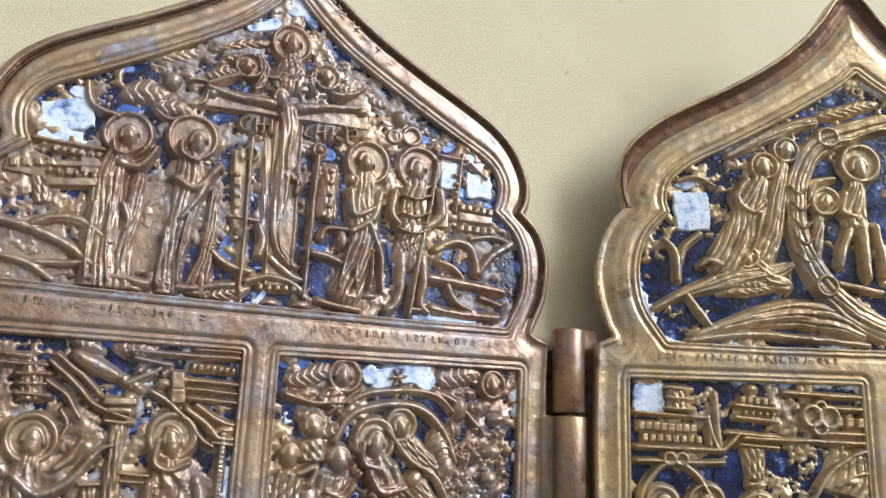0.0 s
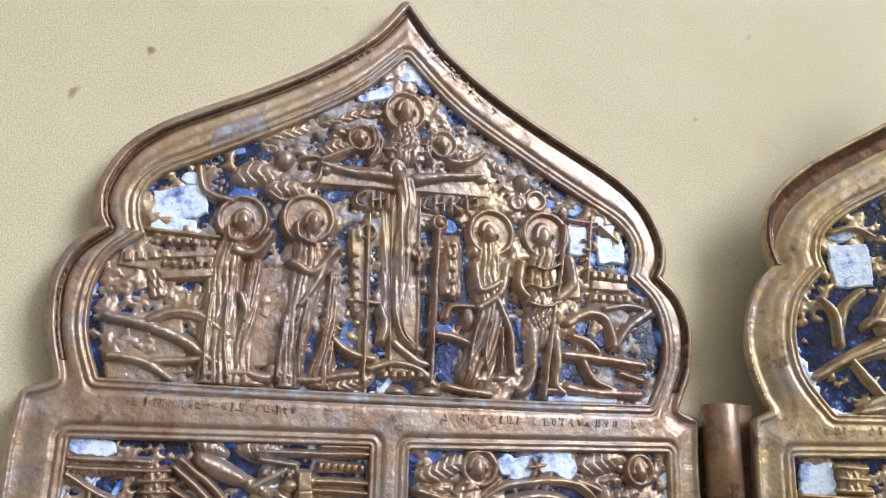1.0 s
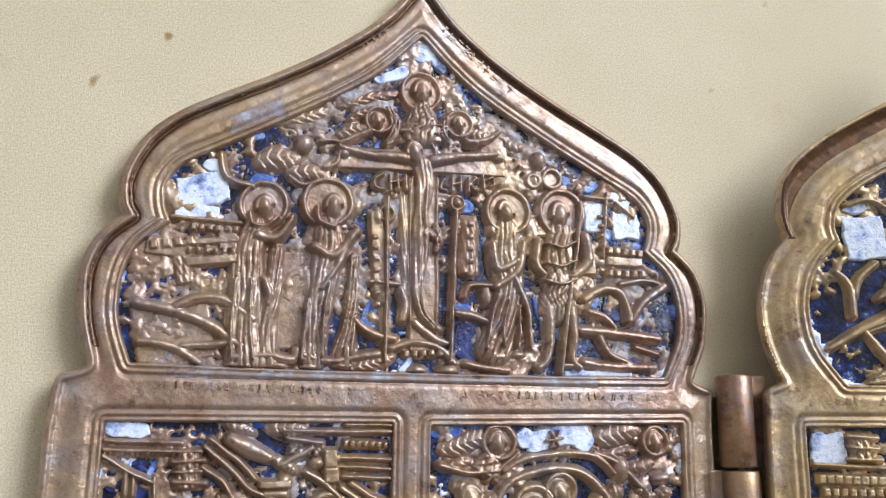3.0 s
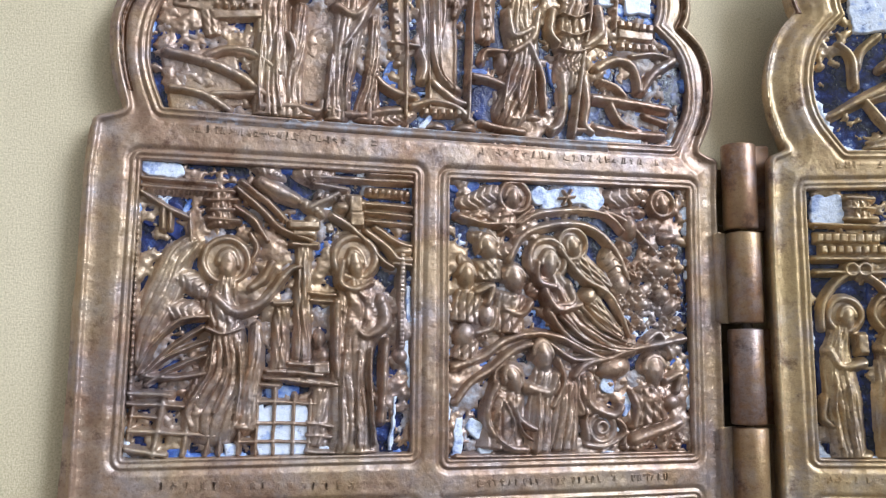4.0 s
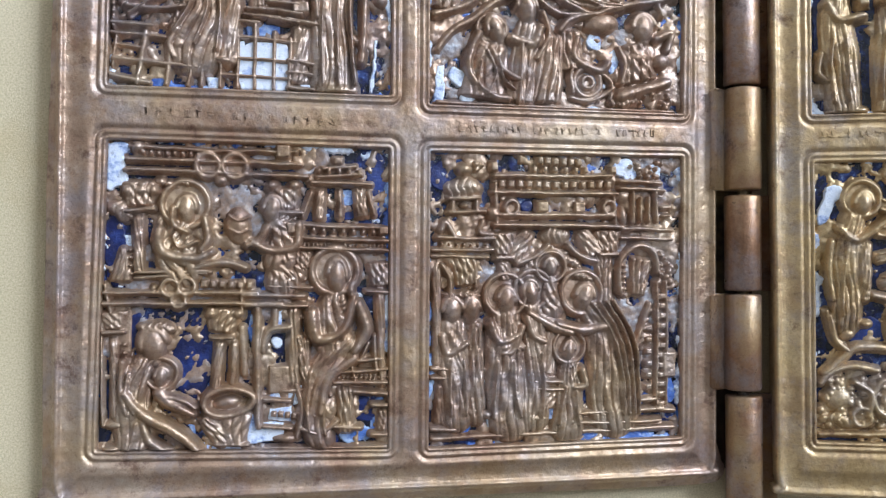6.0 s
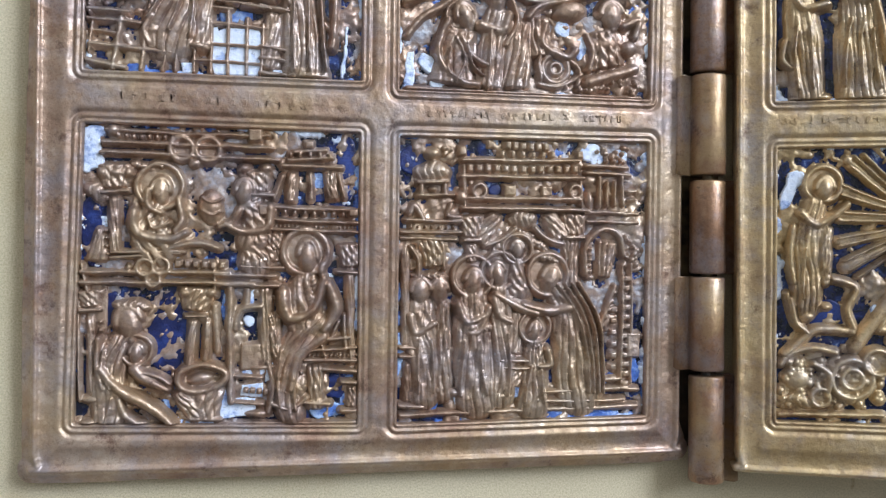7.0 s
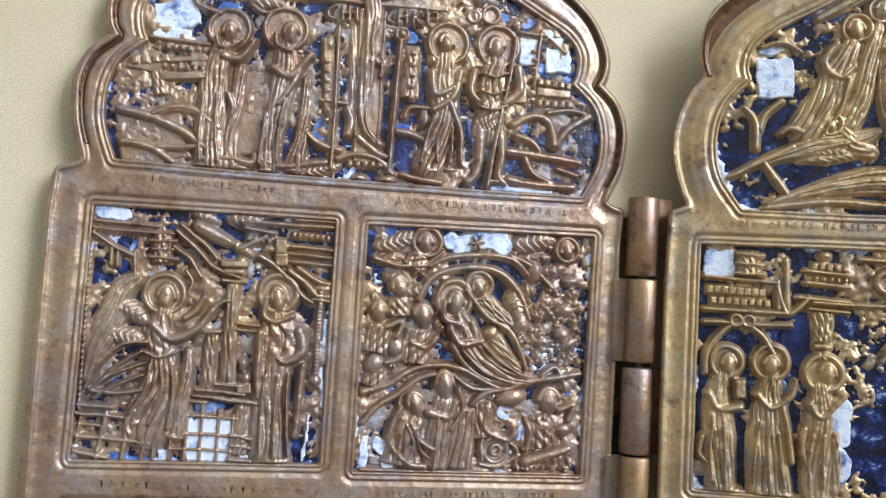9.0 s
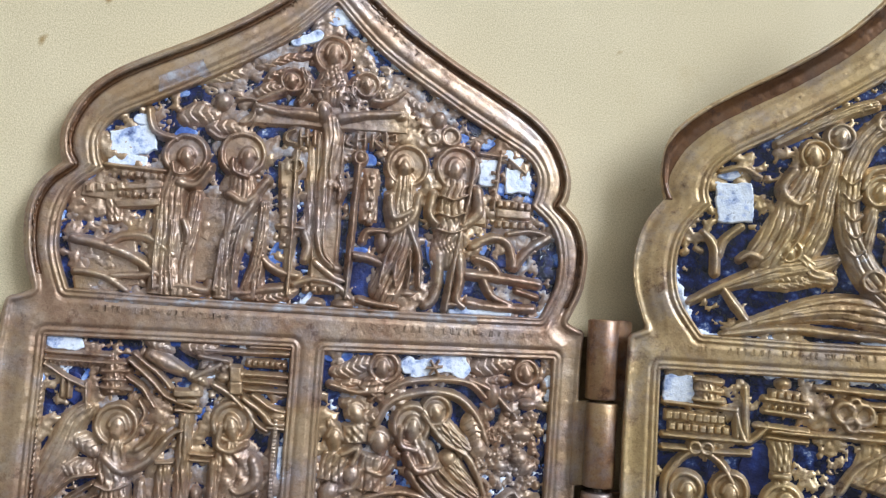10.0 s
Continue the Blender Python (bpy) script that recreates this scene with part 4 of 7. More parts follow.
relief(gable_field, "rocky_ground", line(0.86, 1.7, -25.9, 54, -21.5, 54.5, -17.5, 54, -16.9, 55.5), line(0.8, 1.7, -16, 54.7, -12, 53.9, -7.2, 54.8, -4.8, 55.2), plume(-10.7, 52.2, -1.9, 55, 1.12, 9, 1.6),
       line(0.66, 1.6, -2.7, 56.1, 0.2, 57.1, 4.4, 56.5, 7, 54.1), ell(1.1, 52.7, 1.65, 1.15, 2.3, 2), ell(6, 52.9, 1.84, 1.17, 2.3, 1.9),
       line(0.67, 1.6, 8.7, 54.1, 12.1, 53.5, 15.5, 53.3), line(0.74, 1.5, -8.3, 60, -5.7, 58.3, -2.4, 57.6), line(0.78, 1.5, 7.3, 61.9, 10.3, 61.4, 13.4, 60.1),
       row(-0.6, 55.4, 6.1, 55.7, 6, 0.58, 1.5), line(0.52, 1.4, 8.6, 64.4, 9.4, 66.2, 13, 66.4), ell(-4.3, 63.6, 1.18, 1.69, 3.4, 1.5),
       ell(12.1, 64.6, 1.06, 2.11, 3.4, 1.4))
relief(gable_field, "hut", robe(9.3, 77, 9.4, 68, 1.46, 1.64, 3, 1.2), row(9.4, 76.1, 9.4, 68, 5, 0.55, 1.5), ell(13, 75.4, 0.92, 1.46, 4.3, 1.3),
       robe(-4.5, 69.7, -4, 56.9, 0.86, 1.04, 2, 1), robe(-1.4, 79.8, -0.4, 60.4, 1.08, 0.9, 2, 1))
relief(gable_field, "enamel_patch", slab(30.8, 78.5, 1.80, 2.54, 2.4, 1.0), slab(36.6, 77.4, 2.44, 2.38, 0.8, 1.0), slab(35.5, 81.6, 2.30, 1.20, -23.3, 0.9), mat=WHITE, rough=0.08)
relief(gable_field, "enamel_patch", slab(30.8, 52.7, 5.83, 1.06, 4.1, 0.9), ell(27.1, 53.7, 1.23, 0.88, 2.3, 0.9), cap(-1, 52.8, 0.2, 54.6, 0.49, 0.49, 1.2),
       cap(21.4, 61.6, 22.8, 64.3, 0.53, 0.53, 0.8), mat=WHITE, rough=0.08)
relief(gable_field, "enamel_patch", ell(6.8, 69.6, 0.53, 3.54, 3.8, 0.5), ell(8.4, 79.3, 1.65, 1.28, 4.7, 0.6), ell(7.7, 62.6, 2.25, 0.69, 3.2, 0.6),
       ell(24.5, 60, 1.25, 3.57, 2.9, 0.6), ell(30.2, 65.6, 1.11, 2.03, 3.4, 0.6), ell(-5.8, 61, 1.34, 2.51, 3.1, 0.5),
       ell(-23.7, 72.7, 1.17, 1, 4.3, 0.5), ell(21, 62.4, 0.71, 3.57, 22.1, 0.6), mat=PALEBLUE, rough=0.08)
relief(gable_field, "enamel_patch", ell(-37.8, 64.5, 3.14, 1.89, 14.6, 0.5), ell(-29.4, 65, 1.77, 1.12, -17.4, 0.5), ell(34.9, 64.1, 3.15, 2.59, 3.2, 0.4),
       ell(37.3, 56.7, 4.54, 2.36, 2.5, 0.4), ell(-12.2, 57.7, 2.44, 3.25, 2.8, 0.4), ell(-11, 65.8, 1.68, 5.03, 3.6, 0.3),
       ell(-20.1, 56.9, 1.59, 1.91, 2.8, 0.4), ell(9.5, 57.5, 2.56, 3.42, 2.7, 0.4), ell(10.3, 69.8, 1.43, 3.57, 3.8, 0.4), mat=DARKBLUE, rough=0.08)

relief(north_west, "twisted_column", cap(-42.7, 38.7, -42.3, 11.3, 0.41, 0.41, 1.2), row(-42.7, 38.3, -42.3, 11.5, 28, 0.37, 1.7), cap(-44.3, 41.2, -43.3, 3.2, 0.25, 0.25, 1.2))
relief(north_west, "architrave", cap(-42.7, 42.3, -32, 42.1, 0.41, 0.41, 1.5), cap(-42.8, 41.1, -29.4, 40.9, 0.33, 0.33, 1.6), row(-42, 40.6, -31.6, 40.6, 16, 0.25, 1.8),
       line(0.41, 1.6, -42.8, 40.6, -39.1, 38.5, -35.4, 36.7), cap(-35.4, 37.4, -35.1, 32.7, 0.41, 0.41, 1.6), cap(-39.1, 38.5, -39, 35.1, 0.41, 0.41, 1.4),
       cap(-38.1, 37.9, -38, 35.1, 0.33, 0.33, 1.3), cap(-42.9, 40.4, -42.8, 38.3, 0.49, 0.49, 1.5))
relief(north_west, "capital", robe(-31.2, 41.1, -31, 35.9, 1.68, 1.85, 5, 1.7), cap(-33.1, 39.6, -29, 39.7, 0.42, 0.42, 1.8), cap(-33, 36.9, -28.7, 36.7, 0.42, 0.42, 1.8),
       cap(-32.7, 38.2, -29.3, 38.3, 0.33, 0.33, 1.8))
relief(north_west, "ray", line(0.42, 1.8, -28.9, 41.4, -25.3, 38.4, -22.3, 35.7, -18.1, 34.3), line(0.42, 1.7, -29.3, 38.8, -26.5, 36.9, -24.4, 33.9), line(0.34, 1.5, -28.3, 42.6, -24.5, 39.7, -22, 37.3),
       line(0.34, 1.5, -26.9, 34.9, -25.8, 32.8, -26.6, 30.8))
relief(north_west, "dove", limb(2.0, -25.6, 42.6, 0.99, -22.9, 41.3, 1.24, -20.2, 40.1, 0.83), plume(-21.2, 44.4, -14.7, 43.9, 1.42, 6, 1.8), plume(-26.9, 45.0, -22.0, 43.4, 0.9, 6, 1.6),
       plume(-20.0, 40.3, -15.9, 37.8, 0.83, 5, 1.7), ell(-13.4, 39.4, 1.27, 0.93, -11.15, 2), ell(-10.7, 40.1, 1.2, 0.77, 23.9, 1.8),
       limb(1.8, -15.0, 38.1, 0.51, -12.1, 36.5, 0.6, -9.9, 34.5, 0.51), limb(1.7, -18.4, 39.1, 0.59, -15.5, 40.6, 0.68, -14.2, 41.5, 0.51), ell(-17.9, 37.0, 1.09, 0.92, 3.62, 1.7))
relief(north_west, "marble_column", robe(-19, 33.9, -18.9, 16.3, 1.28, 1.45, 3, 1.7), slab(-19.1, 36.5, 2.39, 0.68, 0.9, 1.9), slab(-19.1, 35.2, 1.88, 0.6, 0.8, 1.9),
       slab(-19, 33.6, 2.22, 0.43, 0.7, 1.8), cap(-20.9, 16.1, -16.4, 15.9, 0.42, 0.42, 1.9), cap(-21, 14.9, -16, 14.5, 0.42, 0.42, 1.9),
       cap(-20.7, 13.7, -16.4, 13.2, 0.42, 0.42, 1.8))
relief(north_west, "short_column", robe(-22.1, 24.4, -22, 15.1, 1.26, 1.42, 3, 1.6), slab(-22, 24.9, 1.68, 0.42, 2.1, 1.8), cap(-23.8, 15, -19.7, 14.8, 0.33, 0.33, 1.7),
       cap(-24.2, 14, -19.3, 13.8, 0.33, 0.33, 1.7))
relief(north_west, "roof", cap(-18.1, 43.8, -2.4, 43.9, 0.43, 0.43, 1.6), cap(-11.9, 40.3, -2.3, 39.9, 0.44, 0.44, 1.7), cap(-10.2, 39, -2.3, 38.5, 0.35, 0.35, 1.6),
       cap(-9.8, 37.6, -2.3, 37.2, 0.35, 0.35, 1.6), row(-9.4, 42.2, -3.6, 42, 7, 0.53, 1.6), slab(-11.5, 40, 1.13, 1.48, 3.2, 1.9),
       slab(-11.3, 37.7, 1.22, 1.22, 3, 1.9), cap(-17.9, 42.7, -12.8, 42.2, 0.43, 0.43, 1.5), row(-17, 41, -13.6, 40.7, 4, 0.52, 1.5),
       cap(-9.4, 44.9, -2.4, 44.8, 0.35, 0.35, 1.5))
relief(north_west, "hanging_cloth", line(0.61, 1.8, -9.8, 36, -6.6, 33.7, -4.9, 31.8, -2.1, 31.9), line(0.52, 1.7, -8.4, 36.6, -4.9, 34.4, -2.3, 33.9), line(0.43, 1.6, -9.2, 34.2, -7.4, 31.7, -5.7, 30.6),
       ell(-3.8, 33.1, 1.93, 0.88, 2.6, 1.7))
relief(north_west, "twisted_pilaster", cap(-4.2, 32.9, -4.3, 18.1, 0.7, 0.7, 1.3), row(-4.2, 32.4, -4.3, 18.5, 22, 0.53, 1.8), ell(-4.3, 17.2, 1.2, 1.38, 1.5, 1.8),
       cap(-5.7, 31.2, -2.2, 31, 0.44, 0.44, 1.7))
relief(north_west, "winged_angel", ring(-30.2, 30.8, 3.21, 0.56, 1.5), head(-29.9, 30.3, 1.69, 2.33, 2.95, 2.5), cloak(2.1, 3, -30.0, 27.5, 1.76, -30.5, 24.1, 2.47, -29.8, 21.1, 2.07),
       cloak(2.0, 6, -29.5, 20.8, 2.15, -29.7, 16.6, 3.01, -30.7, 12.7, 3.77, -31.1, 9.0, 4.53), cloak(1.9, 4, -25.6, 21.4, 0.72, -25.4, 16.7, 1.12, -26.0, 11.4, 1.43, -26.4, 7.8, 1.74),
       limb(2.5, -31.5, 25.6, 0.95, -28.5, 23.3, 0.96, -24.7, 25.1, 0.81, -22.1, 28.5, 0.66), limb(2.2, -26.5, 26.9, 0.73, -24.8, 28.4, 0.81, -23.7, 30.6, 0.65),
       limb(2.2, -22.1, 28.4, 0.66, -20.7, 29.9, 0.49, -19.4, 30.3, 0.33), cloak(1.7, 4, -34.8, 33.3, 1.03, -37.0, 30.9, 2.05, -38.7, 26.0, 2.57, -40.2, 21.1, 2.16, -41.2, 16.3, 1.07),
       plume(-38.7, 29.9, -32.3, 25.6, 1.56, 7, 1.9), plume(-39.9, 24.3, -32.5, 22.8, 1.55, 8, 1.7), line(0.35, 2.1, -41.5, 14.9, -39.7, 18.7, -36.2, 22.1, -32.5, 22.8),
       line(0.28, 2.1, -40.8, 14.4, -37.5, 17.2, -32.4, 19.3), line(0.28, 2.1, -40.3, 13.2, -36.6, 15.6, -32.4, 17.3), line(0.28, 2.1, -39.6, 15.6, -37.1, 18.4, -33.1, 21.2),
       limb(1.9, -40.8, 14.4, 0.46, -36.7, 14.1, 0.54, -32.3, 14.8, 0.47), line(0.32, 2.3, -31.5, 19.0, -32.0, 14.9, -34.3, 10.9), line(0.32, 2.4, -29.8, 19.0, -29.4, 14.6, -31.2, 9.4),
       line(0.3, 2.4, -28.0, 19.1, -27.5, 14.2, -28.0, 8.6), line(0.3, 2.3, -32.6, 21.2, -30.4, 20.3, -27.7, 21.1), ell(-26.9, 7.2, 1.9, 0.71, -11.68, 2),
       ell(-33.4, 9.2, 1.32, 0.93, 30.55, 1.8), limb(1.9, -33.6, 11.3, 0.7, -34.7, 9.3, 0.62, -34.1, 7.4, 0.54))
relief(north_west, "standing_woman", ring(-11.4, 31.9, 3.14, 0.68, 1.5), head(-11.3, 30.8, 1.44, 2.54, 2.89, 2.5),
       limb(2.4, -13.3, 31.2, 0.59, -13.4, 28.1, 0.67, -11.5, 27.0, 0.76, -8.9, 28.1, 0.6), cloak(2.1, 3, -10.9, 27.4, 1.86, -10.7, 25.1, 3.37, -10.5, 22.1, 3.87),
       cloak(1.9, 6, -10.8, 22.5, 3.53, -11.6, 17.1, 3.17, -12.0, 11.2, 3.31, -11.6, 6.7, 3.47, -11.1, 3.6, 3.79),
       limb(2.5, -7.5, 25.6, 1.11, -6.8, 22.4, 1.19, -9.3, 20.3, 0.84, -10.8, 20.9, 0.59), limb(2.3, -13.9, 25.0, 0.84, -14.0, 18.7, 0.75, -13.7, 14.1, 0.5),
       limb(2.0, -6.6, 19.7, 0.68, -6.7, 13.8, 0.67, -7.1, 7.9, 0.67), head(-11.6, 21.9, 0.92, 1.34, 1.93, 2.4), line(0.3, 2.4, -12.6, 17.9, -13.0, 11.2, -12.7, 4.2),
       line(0.3, 2.4, -10.6, 17.9, -10.7, 11.2, -10.4, 4.2), line(0.3, 2.4, -8.8, 18.4, -8.7, 11.3, -7.9, 4.6), ell(-10.3, 3.5, 2.97, 0.66, -0.1, 1.8))
relief(north_west, "lectern", slab(-16.1, 15.5, 1.34, 1.01, 1.4, 1.8), ell(-16.5, 19.6, 0.84, 1.52, 1.7, 1.9), ell(-16, 17.3, 1.18, 1.18, 1.5, 1.8),
       cap(-18, 13.6, -13.7, 13, 0.5, 0.5, 1.8), robe(-16, 12.8, -16.5, 4.3, 1.34, 1.84, 5, 1.6), cap(-17.9, 7.6, -14.2, 7.1, 0.41, 0.41, 1.7),
       cap(-17.9, 5.9, -14.5, 5.6, 0.41, 0.41, 1.6), cap(-17.8, 3.6, -14.1, 3.3, 0.5, 0.5, 1.7), cap(-17.9, 26.4, -14.2, 26.2, 0.42, 0.42, 1.6),
       cap(-17.8, 25.4, -14.3, 25.2, 0.34, 0.34, 1.5))
relief(north_west, "stair", cap(-42.9, 12, -37, 11.6, 0.48, 0.48, 1.6), cap(-42.8, 10.5, -35.3, 10.1, 0.4, 0.4, 1.6), cap(-42.4, 6.8, -30.8, 6.1, 0.47, 0.47, 1.6),
       cap(-42.9, 4.4, -37.4, 3.4, 0.55, 0.55, 1.6), cap(-38, 10.6, -39.1, 3.1, 0.64, 0.48, 1.6), cap(-34.4, 9.8, -35.1, 3, 0.56, 0.48, 1.5),
       cap(-41.9, 10.5, -42.5, 5.7, 0.32, 0.32, 1.4), cap(-31.6, 5.8, -32.1, 2.7, 0.4, 0.4, 1.4), cap(-42.7, 2.3, -4.4, 1.5, 0.47, 0.47, 1.3),
       cap(-42.3, 8.9, -38.7, 8.5, 0.32, 0.32, 1.3))
relief(north_west, "floor_grid", cap(-26.8, 10.8, -16.3, 10.3, 0.33, 0.33, 1.3), cap(-27.6, 7.8, -16.2, 7.3, 0.33, 0.33, 1.3), cap(-27.6, 5.2, -16.2, 4.8, 0.32, 0.32, 1.3),
       cap(-24.9, 11.7, -25.2, 2.7, 0.33, 0.33, 1.3), cap(-22.5, 12.5, -22.7, 2.6, 0.33, 0.33, 1.3), cap(-19.8, 11.7, -19.9, 2.6, 0.33, 0.33, 1.3),
       cap(-17.5, 10.9, -17.8, 2.6, 0.33, 0.33, 1.3), cap(-26.2, 13.3, -22.1, 12.9, 0.41, 0.41, 1.4), cap(-30, 5.8, -30.3, 2.5, 0.32, 0.32, 1.3),
       cap(-27.3, 10.8, -27.6, 2.5, 0.33, 0.33, 1.3))
relief(north_west, "enamel_patch", ell(-40.4, 44.1, 2.3, 1.3, 4, 1), ell(-37.9, 43.8, 1.9, 1.2, 4, 1), slab(-39.4, 43.9, 2.6, 0.9, -2, 1), mat=WHITE, rough=0.08)
relief(north_west, "enamel_patch", slab(-21.5, 6.2, 3.78, 3.62, 4.7, 0.8), slab(-28.3, 4, 1.05, 1.13, 0.5, 0.8), slab(-14.5, 3.5, 1.5, 0.83, 0.4, 0.7),
       slab(-25.1, 9.5, 1.31, 0.82, 0.9, 0.7), mat=WHITE, rough=0.08)
relief(north_west, "enamel_patch", slab(-3.1, 24.2, 0.43, 3.48, 4, 1), slab(-3.3, 16.4, 0.43, 3.96, 4.4, 1), ell(-4.2, 2.2, 1.35, 0.68, 0.3, 0.9),
       cap(-5.2, 11.2, -5.5, 3.5, 0.26, 0.26, 0.9), mat=WHITE, rough=0.08)
relief(north_west, "enamel_patch", ell(-35.7, 3.7, 1.11, 0.72, 0.5, 0.6), slab(-21.3, 11.7, 1.99, 0.99, 1.1, 0.6), ell(-4.2, 46.3, 1.96, 0.89, 3.6, 0.5),
       ell(-23.8, 45, 2.57, 0.68, 3.6, 0.5), ell(-34.6, 45.6, 2.18, 0.84, 3.7, 0.4), ell(-12.2, 46.1, 2.28, 0.7, 3.7, 0.5), mat=PALEBLUE, rough=0.08)
relief(north_west, "enamel_patch", ell(-5.5, 14.6, 1.2, 5.14, 1.3, 0.4), ell(-40.6, 36.7, 1.64, 1.64, 3.1, 0.4), ell(-37.4, 36.4, 1.32, 3.3, 3, 0.4),
       ell(-40.7, 8.5, 1.27, 1.11, 0.8, 0.5), ell(-37.2, 8.3, 1.44, 0.96, 0.8, 0.5), ell(-39.7, 4.1, 1.9, 0.95, 0.5, 0.5),
       ell(-21.1, 30.4, 2.03, 3.04, 2.5, 0.4), ell(-15.8, 23.7, 1.53, 3.39, 2, 0.4), ell(-19.8, 19.3, 0.84, 3.35, 1.6, 0.3), mat=DARKBLUE, rough=0.08)

relief(north_east, "star", cap(21.7, 42.8, 24.4, 43.1, 0.28, 0.28, 1.7), cap(22.4, 44, 23.7, 41.9, 0.28, 0.28, 1.7), cap(23.8, 44.1, 22.3, 41.8, 0.28, 0.28, 1.7))
relief(north_east, "enamel_patch", slab(23.8, 43.2, 5.42, 1.59, 5.2, 1.1), ell(18.4, 43.4, 1.48, 1.67, 3.3, 1.1), ell(28.2, 42.7, 1.88, 1.88, 3.2, 1), mat=WHITE, rough=0.08)
relief(north_east, "enamel_patch", ell(5.6, 44.2, 2.71, 1.45, 3.4, 0.5), ell(12.9, 45.1, 3.67, 0.92, 3.5, 0.5), ell(4.8, 32.4, 1.07, 1.43, 2.6, 0.5),
       ell(41.7, 15.6, 1.31, 1.88, 1.3, 0.5), ell(9.3, 33.5, 1.44, 0.9, 2.6, 0.5), mat=PALEBLUE, rough=0.08)
relief(north_east, "enamel_patch", slab(4.8, 5.3, 0.78, 3.11, -3.4, 0.8), ell(7.6, 6.5, 1.22, 1.74, 20.3, 0.8), ell(9.4, 3.6, 1.39, 1.04, 0.4, 0.7),
       ell(29.9, 12.5, 1.46, 1.46, 1.1, 1.3), ell(32.9, 9.9, 0.92, 2.02, -18.4, 1.2), cap(26.6, 9.9, 31.2, 6, 0.45, 0.45, 1.2),
       ell(28.3, 2.2, 3.06, 0.63, 0.3, 0.9), mat=WHITE, rough=0.08)
relief(north_east, "angel", ring(14, 42.6, 2.48, 0.55, 1.5), head(13.6, 42.3, 1.56, 2.11, 3.3, 2.3), plume(4.6, 40.8, 13, 43.7, 1.71, 8, 1.7),
       robe(13.1, 40.2, 11.6, 37.7, 2.01, 2.74, 4, 1.8), line(0.54, 1.8, 4.7, 39.1, 9.2, 38, 13.8, 38.4), plume(4.9, 38.5, 10.1, 39.9, 0.9, 4, 1.5))
relief(north_east, "angel", head(9.6, 34.4, 1.71, 2.07, 12.6, 2.3), robe(9.5, 32.4, 9.8, 29.1, 2.16, 2.52, 4, 1.9), plume(6.6, 36.4, 10.2, 35.2, 1.08, 4, 1.7),
       plume(10.6, 33.1, 14.7, 34.7, 1.08, 4, 1.6))
relief(north_east, "angel", head(6.1, 29.8, 1.6, 2.14, 2.4, 2.3), robe(6.4, 27.5, 5.8, 22.5, 2.13, 2.67, 5, 1.8), line(0.71, 2, 7.5, 27.2, 10.2, 28.2, 9.3, 25.5),
       plume(4.3, 33.3, 7.5, 30.3, 1.07, 4, 1.5))
relief(north_east, "angel", head(14, 29.6, 1.81, 2.26, 2.3, 2.3), robe(13.4, 27.2, 12.6, 21, 2.7, 3.06, 5, 1.9), line(0.81, 2.1, 12, 24.7, 14.7, 23.9, 16.5, 25.7),
       plume(16.1, 29.3, 17.9, 26.7, 1.09, 4, 1.6))
relief(north_east, "angel", ell(5.8, 20.5, 1.76, 2.29, -8.3, 2), robe(6.5, 20.1, 5.6, 16.6, 1.76, 2.29, 4, 1.7), ell(9.3, 23.7, 1.6, 1.96, 1.9, 1.9),
       line(0.71, 1.8, 7.5, 21, 10.2, 22, 10.7, 24.6), clumps(8.4, 12, 20.2, 22.8, 12, 0.53, 1.7, 5))
relief(north_east, "cave_arch", line(0.72, 1.7, 13.1, 32.6, 14.7, 35.9, 17.9, 37.7, 23, 38.5, 27.7, 37.7, 31.3, 34.5, 33.3, 30), line(0.55, 1.6, 14.7, 38.3, 17.9, 40.1, 24, 40.8, 29.6, 40.4, 32.7, 37.9), line(0.45, 1.5, 12, 36.8, 14.7, 39.2, 17, 41),
       line(0.57, 1.5, 29.6, 40.9, 33.5, 39.3, 37.3, 35.7))
relief(north_east, "reclining_woman", ring(19.5, 32.8, 3.14, 0.65, 1.5), head(19.6, 32.0, 1.66, 2.4, 2.86, 2.6), limb(2.4, 17.5, 32.2, 0.55, 17.8, 29.3, 0.73, 20.4, 28.4, 0.83),
       cloak(2.1, 5, 20.9, 29.7, 1.48, 22.5, 26.1, 2.5, 24.9, 22.6, 2.88, 29.1, 20.0, 2.34, 33.6, 19.1, 1.14), limb(2.5, 19.0, 27.6, 0.92, 20.9, 24.8, 0.92, 24.7, 25.6, 0.84),
       limb(2.4, 22.8, 28.7, 1.02, 23.5, 26.0, 0.93, 20.4, 25.4, 0.74), line(0.32, 2.6, 21.3, 23.7, 25.1, 20.2, 29.9, 18.5), line(0.32, 2.6, 24.7, 25.1, 28.0, 22.1, 32.3, 19.8),
       line(0.8, 1.8, 19.5, 24.5, 22.7, 20.6, 27.0, 18.4, 32.8, 18.3))
relief(north_east, "swaddled_child", ring(23.8, 35.3, 2.41, 0.46, 1.5), head(23.9, 34.9, 1.48, 1.85, 21.9, 2.2), robe(24.4, 33.1, 30.1, 28.2, 1.85, 1.67, 7, 1.9),
       line(0.55, 1.9, 21.6, 34.4, 25.8, 29.7, 30.5, 27.1, 33.2, 20.9))
relief(north_east, "swaddled_child", ell(26.5, 27, 1.66, 1.48, 30.8, 2), robe(26.9, 26.3, 32.1, 20.5, 1.85, 1.11, 8, 2), ell(31.3, 19.4, 2.03, 1.11, -28, 1.7))
